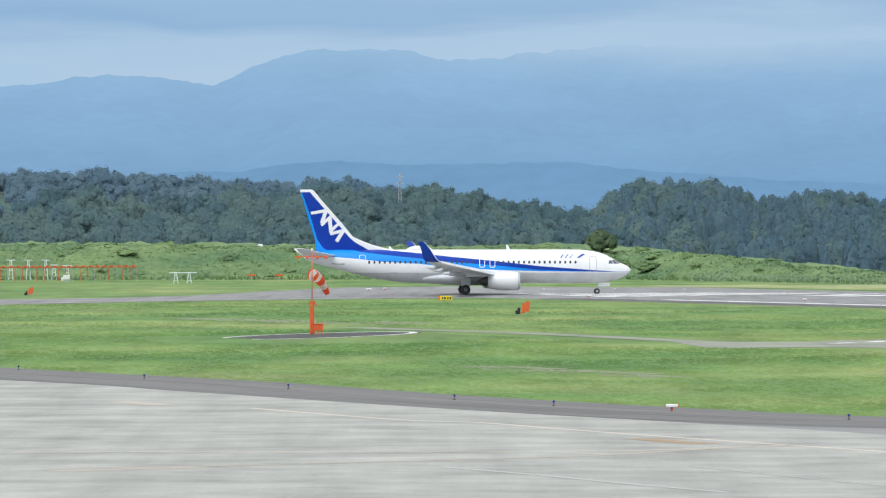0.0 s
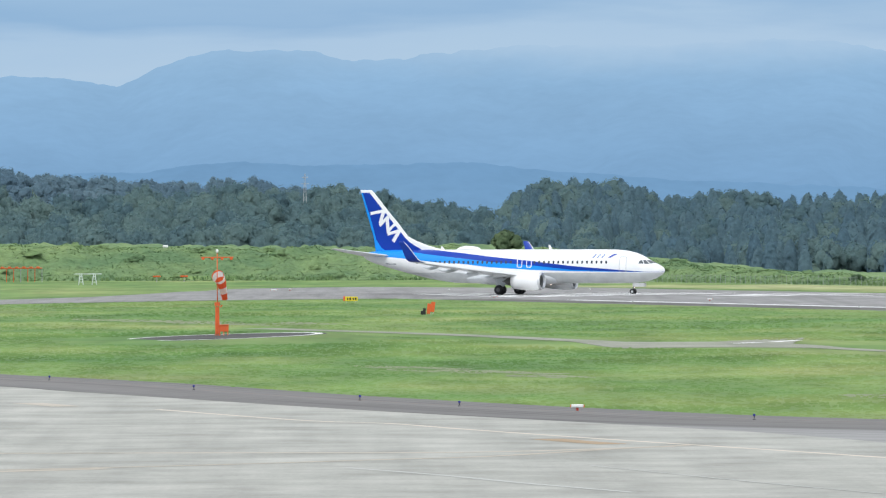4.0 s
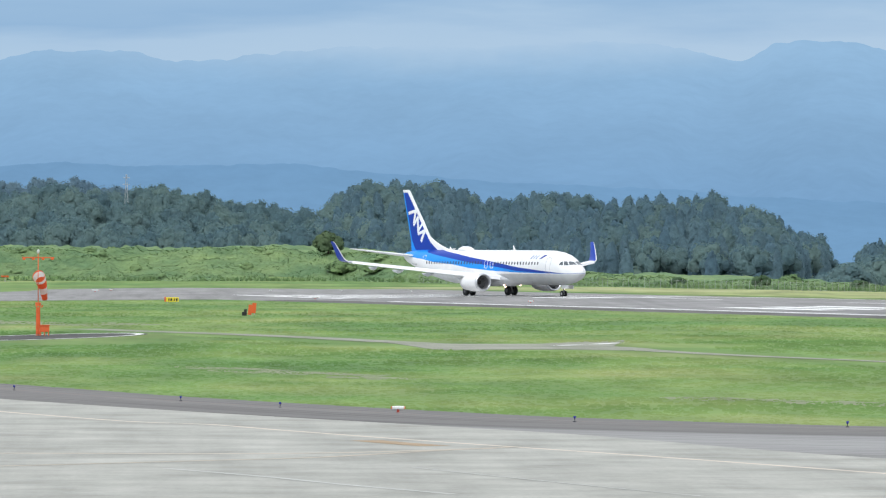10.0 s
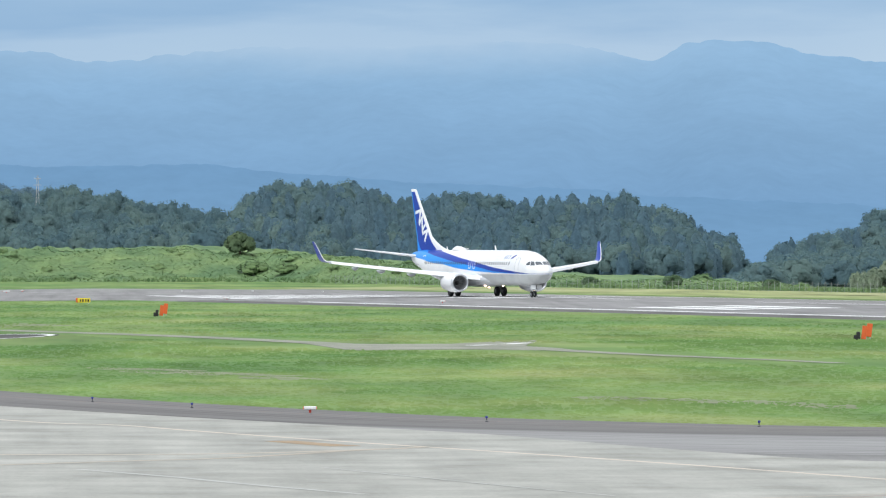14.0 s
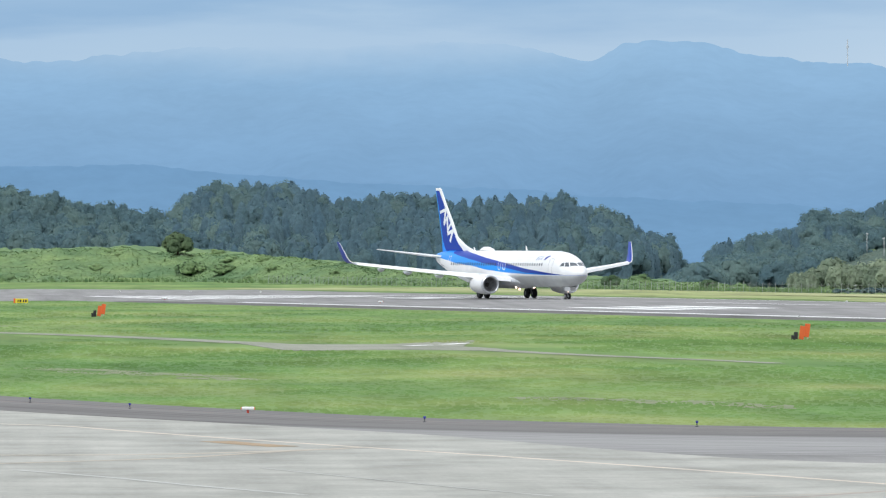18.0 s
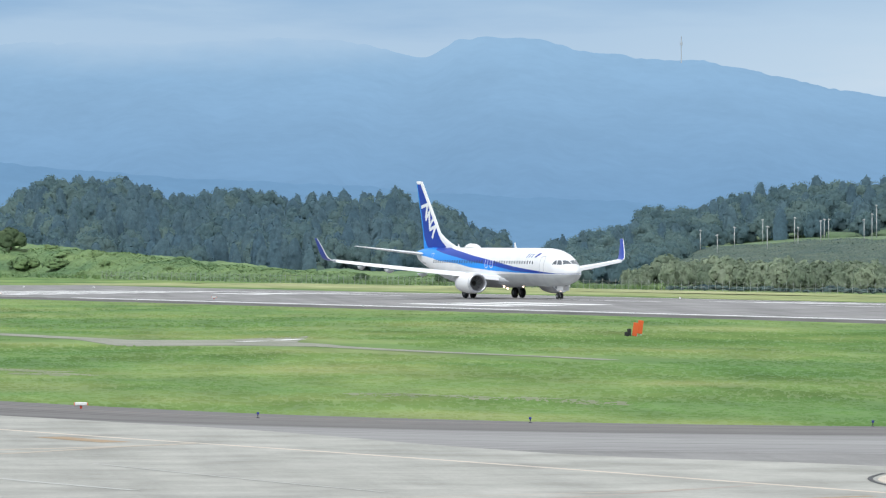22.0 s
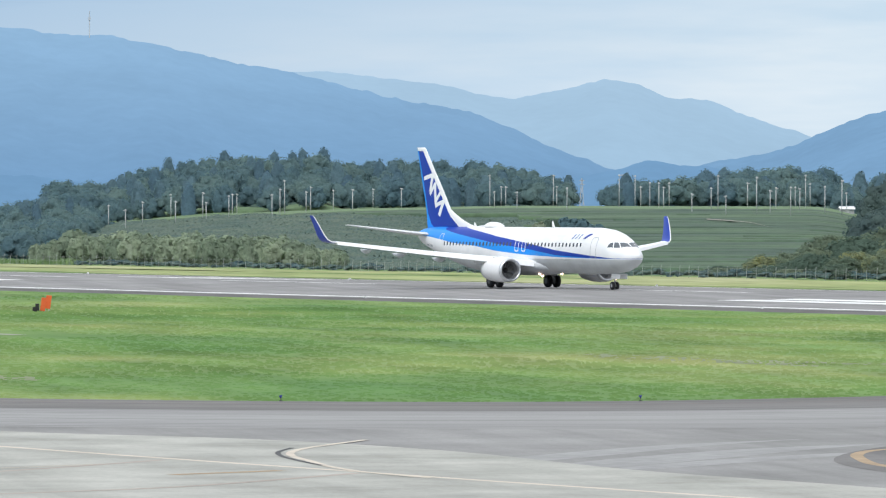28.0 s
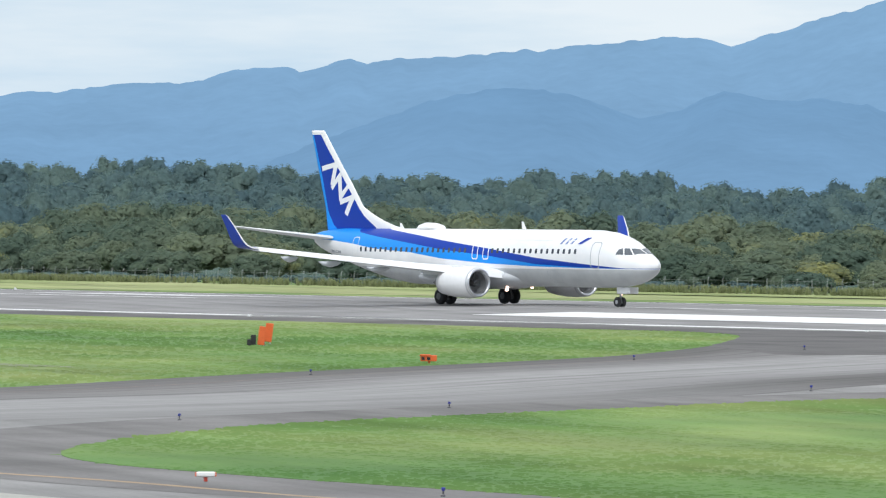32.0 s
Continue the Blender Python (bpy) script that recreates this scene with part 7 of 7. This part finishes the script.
# The approach light rig, masts and boxes beyond the runway's end.
rig = tagged(new("approach_light_rig"), "long low orange approach light gantry on many legs", "light rig")
for k in range(22):
    px, py = -70.6 + k * 1.06, 1003.0 + k * 1.12
    part("leg", bar((px, py, 0), (px, py, 2.2), 0.06, 5), orange if k % 3 else steel, rig)
    if k < 21:
        part("rail", bar((px, py, 2.2), (px + 1.06, py + 1.12, 2.2), 0.09, 5), orange, rig)
        part("lamp", box(px + 0.25, px + 0.75, py - 0.2, py + 0.2, 2.26, 2.46, 0.03), orange, rig)
def t_mast(x, y, h, w):
    t = tagged(new("light_mast"), "pale T-shaped lamp mast on two legs", "light mast", "pale masts beyond the runway end")
    t.matrix_basis = pose(x, y, 0)
    part("leg", bar((-0.35, 0, 0), (-0.1, 0, h), 0.07, 6), rod_light, t)
    part("leg", bar((0.35, 0, 0), (0.1, 0, h), 0.07, 6), rod_light, t)
    part("arm", bar((-w / 2, 0, h), (w / 2, 0, h), 0.07, 6), rod_light, t)
    for k in range(3):
        part("rung", bar((-0.3 + 0.06 * k, 0, h * (0.25 + k * 0.25)), (0.3 - 0.06 * k, 0, h * (0.25 + k * 0.25)), 0.04, 4), rod_light, t)
for x, y, h, w in ((-69.3, 1042, 3.2, 1.4), (-66.5, 1042, 3.2, 1.3), (-63.7, 1042, 3.2, 1.4), (-62.6, 1046, 2.4, 1.5), (-60.5, 1046, 2.3, 1.6), (-39.8, 968, 1.6, 2.0), (-37.8, 968, 1.6, 2.2)):
    t_mast(x, y, h, w)
for x, y in ((-30.1, 1022), (-25.8, 1022)):
    t = tagged(new("lamp_bar"), "small orange lamp bar on a post", "airfield light", "orange lamp bars by the fence")
    t.matrix_basis = pose(x, y, 0)
    part("bar", box(-0.6, 0.6, -0.15, 0.15, 0.75, 1.0, 0.03), orange, t)
    part("post", bar((0, 0, 0), (0, 0, 0.78), 0.06, 6), steel, t)
t = tagged(new("equipment_cabinet"), "small white equipment cabinet in grass", "cabinet")
t.matrix_basis = pose(-58.7, 1012, 0)
part("body", box(-0.45, 0.55, -0.3, 0.3, 0.3, 1.0, 0.04), board_white, t)
part("side_box", box(-0.75, -0.47, -0.2, 0.2, 0.1, 0.7, 0.03), board_white, t)
part("base", box(-0.4, 0.5, -0.25, 0.25, 0, 0.32), steel, t)
t = tagged(new("radar_dome"), "small white dome on top of the bank", "dome")
x, y, z = ground_at(-1.61, float(foot(-1.61)) + 40)
t.matrix_basis = pose(x, y, z)
part("base", bar((0, 0, 0), (0, 0, 1.2), 0.35, 12), steel, t)
part("dome", loft(turned([(-0.75, 0.02), (-0.7, 0.22), (-0.45, 0.42), (-0.1, 0.45), (0.1, 0.35)], 16)), board_white, t, "white dome", True, pose(0, 0, 1.3, 0, 90, 0))


fence_grey = material("pale_fence_steel", (0.36, 0.39, 0.37), 0.5, 0.2, vary=0.1, scale=2)


def fence_run():
    """The perimeter fence: steel posts with leaning tops, rails, and a wire net in squares."""
    f = tagged(new("perimeter_fence"), "grey steel mesh fence along the runway strip", "fence")
    az = []
    a = 2.2
    while a < 23.6:
        az.append(a)
        a += math.degrees(1.95 * math.sin(radians(a - RH + 180)) / float(foot(a)))
    post_bm = bar((0, 0, 0), (0, 0, 1.12), 0.026, 6)
    me = bpy.data.meshes.new("post")
    post_bm.to_mesh(me)
    post_bm.free()
    me.materials.append(fence_grey)
    arm_bm = bar((0, 0, 1.12), (0.10, 0.12, 1.34), 0.02, 5)
    arm = bpy.data.meshes.new("arm")
    arm_bm.to_mesh(arm)
    arm_bm.free()
    arm.materials.append(fence_grey)
    pts = []
    for a in az:
        d = float(foot(a)) - 10
        x, y = spot(a, d)
        pts.append(Vector((float(x), float(y), float(land(a, d)))))
    pts_near = pts[::2] if len(pts) > 300 else pts
    for p in pts_near:
        post = part("post", me, parent=f, at=Matrix.Translation(p))
        part("arm", arm, parent=post)
    vs, fs = [], []
    def strand(p, q, r_):
        b_ = len(vs)
        for c in (p, q):
            vs.extend([(c.x, c.y, c.z - r_), (c.x, c.y, c.z + r_), (c.x + 0.02, c.y + 0.02, c.z)])
        for i in range(3):
            fs.append((b_ + i, b_ + (i + 1) % 3, b_ + 3 + (i + 1) % 3, b_ + 3 + i))
    for p, q in zip(pts, pts[1:]):
        for h in (0.1, 0.6, 1.1):
            strand(p + Vector((0, 0, h)), q + Vector((0, 0, h)), 0.007)
        for k in range(4):
            a = p.lerp(q, k / 4)
            b_ = len(vs)
            for c in (a + Vector((0, 0, 0.1)), a + Vector((0, 0, 1.1))):
                vs.extend([(c.x - 0.006, c.y, c.z), (c.x + 0.006, c.y, c.z), (c.x, c.y + 0.02, c.z)])
            for i in range(3):
                fs.append((b_ + i, b_ + (i + 1) % 3, b_ + 3 + (i + 1) % 3, b_ + 3 + i))
    tagged(part("wire_net", mesh_of("wire_net", vs, np.array(fs), fence_grey), parent=f, label="thin grey wire net"), kind="stuff")


fence_run()


def tall_grass(name, label, a0, a1, step, q0, q1, height, mat, seed):
    """Clumps of tall blades along the fence."""
    r = np.random.RandomState(seed)
    vs, fs, base = [], [], 0
    az = np.arange(a0, a1, step)
    az = az[np.interp(wobble(az, seed, 0.5), (-1, 0.0, 1), (0.25, 0.6, 1)) > r.uniform(0, 1, len(az))]
    for a in az:
        d = float(foot(a)) + r.uniform(q0, q1)
        x, y = spot(a, d)
        z = float(land(a, d))
        n = 12
        g = r.uniform(0, 6.283, n)
        h = height * r.uniform(0.5, 1.15, n)
        o = np.stack([np.cos(g), np.sin(g), g * 0], -1)
        b = np.array([x, y, z]) + o * r.uniform(0, 0.25, (n, 1))
        w = np.stack([-np.sin(g), np.cos(g), g * 0], -1) * 0.045
        up = np.stack([g * 0, g * 0, h], -1)
        lean = o * (h * r.uniform(0.1, 0.5, n))[:, None]
        v = np.stack([b - w, b + w, b + up * 0.7 + lean * 0.45 + w * 0.8, b + up + lean, b + up * 0.7 + lean * 0.45 - w * 0.8], 1)
        i = np.arange(n)[:, None] * 5 + base
        vs.append(v.reshape(-1, 3))
        fs.append(np.concatenate([i + [0, 1, 2], i + [0, 2, 4], i + [4, 2, 3]]))
        base += n * 5
    tagged(new(name, mesh_of(name, np.concatenate(vs), np.concatenate(fs), mat)), label, "grass", kind="stuff")


reed = leaf_material("tall_dry_grass", (0.26, 0.29, 0.15), (0.42, 0.42, 0.25), (0.55, 0.52, 0.38), 6.0)
tall_grass("tall_dry_grass", "tall pale dry grass along the fence", 14.4, 24.4, 0.007, -15, -10.3, 0.72, reed, 61)
tall_grass("rank_bank_grass", "tall rank green grass at the foot of the bank", -5, 7.2, 0.012, -8, 6, 0.7, leaf_bank, 62)


# ---- what moves ----
# Seconds, plan place of the airliner's reference point, heading.
PLANE = [
    (0, 7.09, 763.55, 87.45),
    (1, 11.53, 762.59, 94.34),
    (2, 15.68, 761.52, 101.22),
    (3, 19.50, 760.35, 108.11),
    (3.5, 21.34, 759.76, 111.59),
    (5.5, 28.07, 757.32, 125.77),
    (6, 29.53, 756.51, 128.92),
    (7, 32.35, 754.72, 134.94),
    (8, 34.99, 752.54, 140.63),
    (9, 37.15, 749.99, 145.92),
    (10, 39.37, 747.30, 150.51),
    (11, 41.11, 744.42, 154.25),
    (12, 42.96, 741.34, 157.11),
    (13, 44.79, 738.05, 159.00),
    (14, 46.68, 734.40, 159.95),
    (14.5, 47.60, 732.43, 160.19),
    (16.5, 52.00, 721.94, 159.34),
    (17, 53.14, 718.63, 159.37),
    (18, 55.46, 711.62, 159.58),
    (19, 57.99, 703.97, 159.86),
    (20, 60.77, 695.40, 159.85),
    (21, 64.35, 685.22, 159.88),
    (22, 68.61, 672.97, 160.10),
    (23, 73.61, 658.51, 160.50),
    (24, 79.50, 642.06, 160.87),
    (24.5, 82.81, 633.22, 160.98),
    (26.5, 97.74, 589.72, 161.00),
    (27, 101.93, 577.09, 161.13),
    (28, 110.69, 550.79, 161.48),
    (29, 120.48, 522.80, 161.52),
    (30, 130.96, 492.41, 161.56),
    (31, 142.07, 459.56, 161.36),
    (32, 154.24, 425.17, 161.00),
]


def motions():
    walk(airliner, [(t, pose(x, y, float(camber(RD.x * x + RD.y * y, RN.x * x + RN.y * y)), 0, 0, 90 - h)) for t, x, y, h in PLANE])
    # The sock swings in a light wind: seconds, bearing of its tail, extra droop.
    rows = [(0, 52, 4), (1, 60, 8), (2, 68, 14), (3, 74, 16), (3.5, 72, 18), (5.5, 62, 12), (6, 64, 14), (7, 50, 8), (7.5, 44, 2), (8.2, 58, 10), (9, 80, 22), (9.8, 74, 18), (10.5, 66, 14), (12, 62, 10), (16, 55, 8), (20, 66, 12), (24, 50, 6), (28, 62, 12), (32, 56, 8)]
    walk(windsock, [(t, pose(*SOCK_AT) @ pose(0.02, 0, 0, 0, 0, g) @ pose(0, 0, 0, 0, dip, 0)) for t, g, dip in rows])
    # The wheels roll with the distance that the airliner covers; rows are close enough for a steady turn.
    way, last = [(0.0, 0.0)], PLANE[0]
    for row in PLANE[1:]:
        way.append((row[0], way[-1][1] + math.dist(row[1:3], last[1:3])))
        last = row
    ts, ds = [w[0] for w in way], [w[1] for w in way]
    for tyre, (x, y, z), radius in MAIN_WHEELS + NOSE_WHEELS:
        rows, turn, since, before = [(0.0, pose(x, y, z))], 0.0, 0.0, 0.0
        for k in range(1, int(ts[-1] * FPS) + 1):
            s = float(np.interp(k / FPS, ts, ds))
            step = min((s - before) / radius, 1.3)
            before, turn, since = s, turn + step, since + step
            if since > 0.7 or k == int(ts[-1] * FPS):
                rows.append((k / FPS, pose(x, y, z, 0, math.degrees(turn) % 360, 0)))
                since = 0.0
        walk(tyre, rows)


motions()
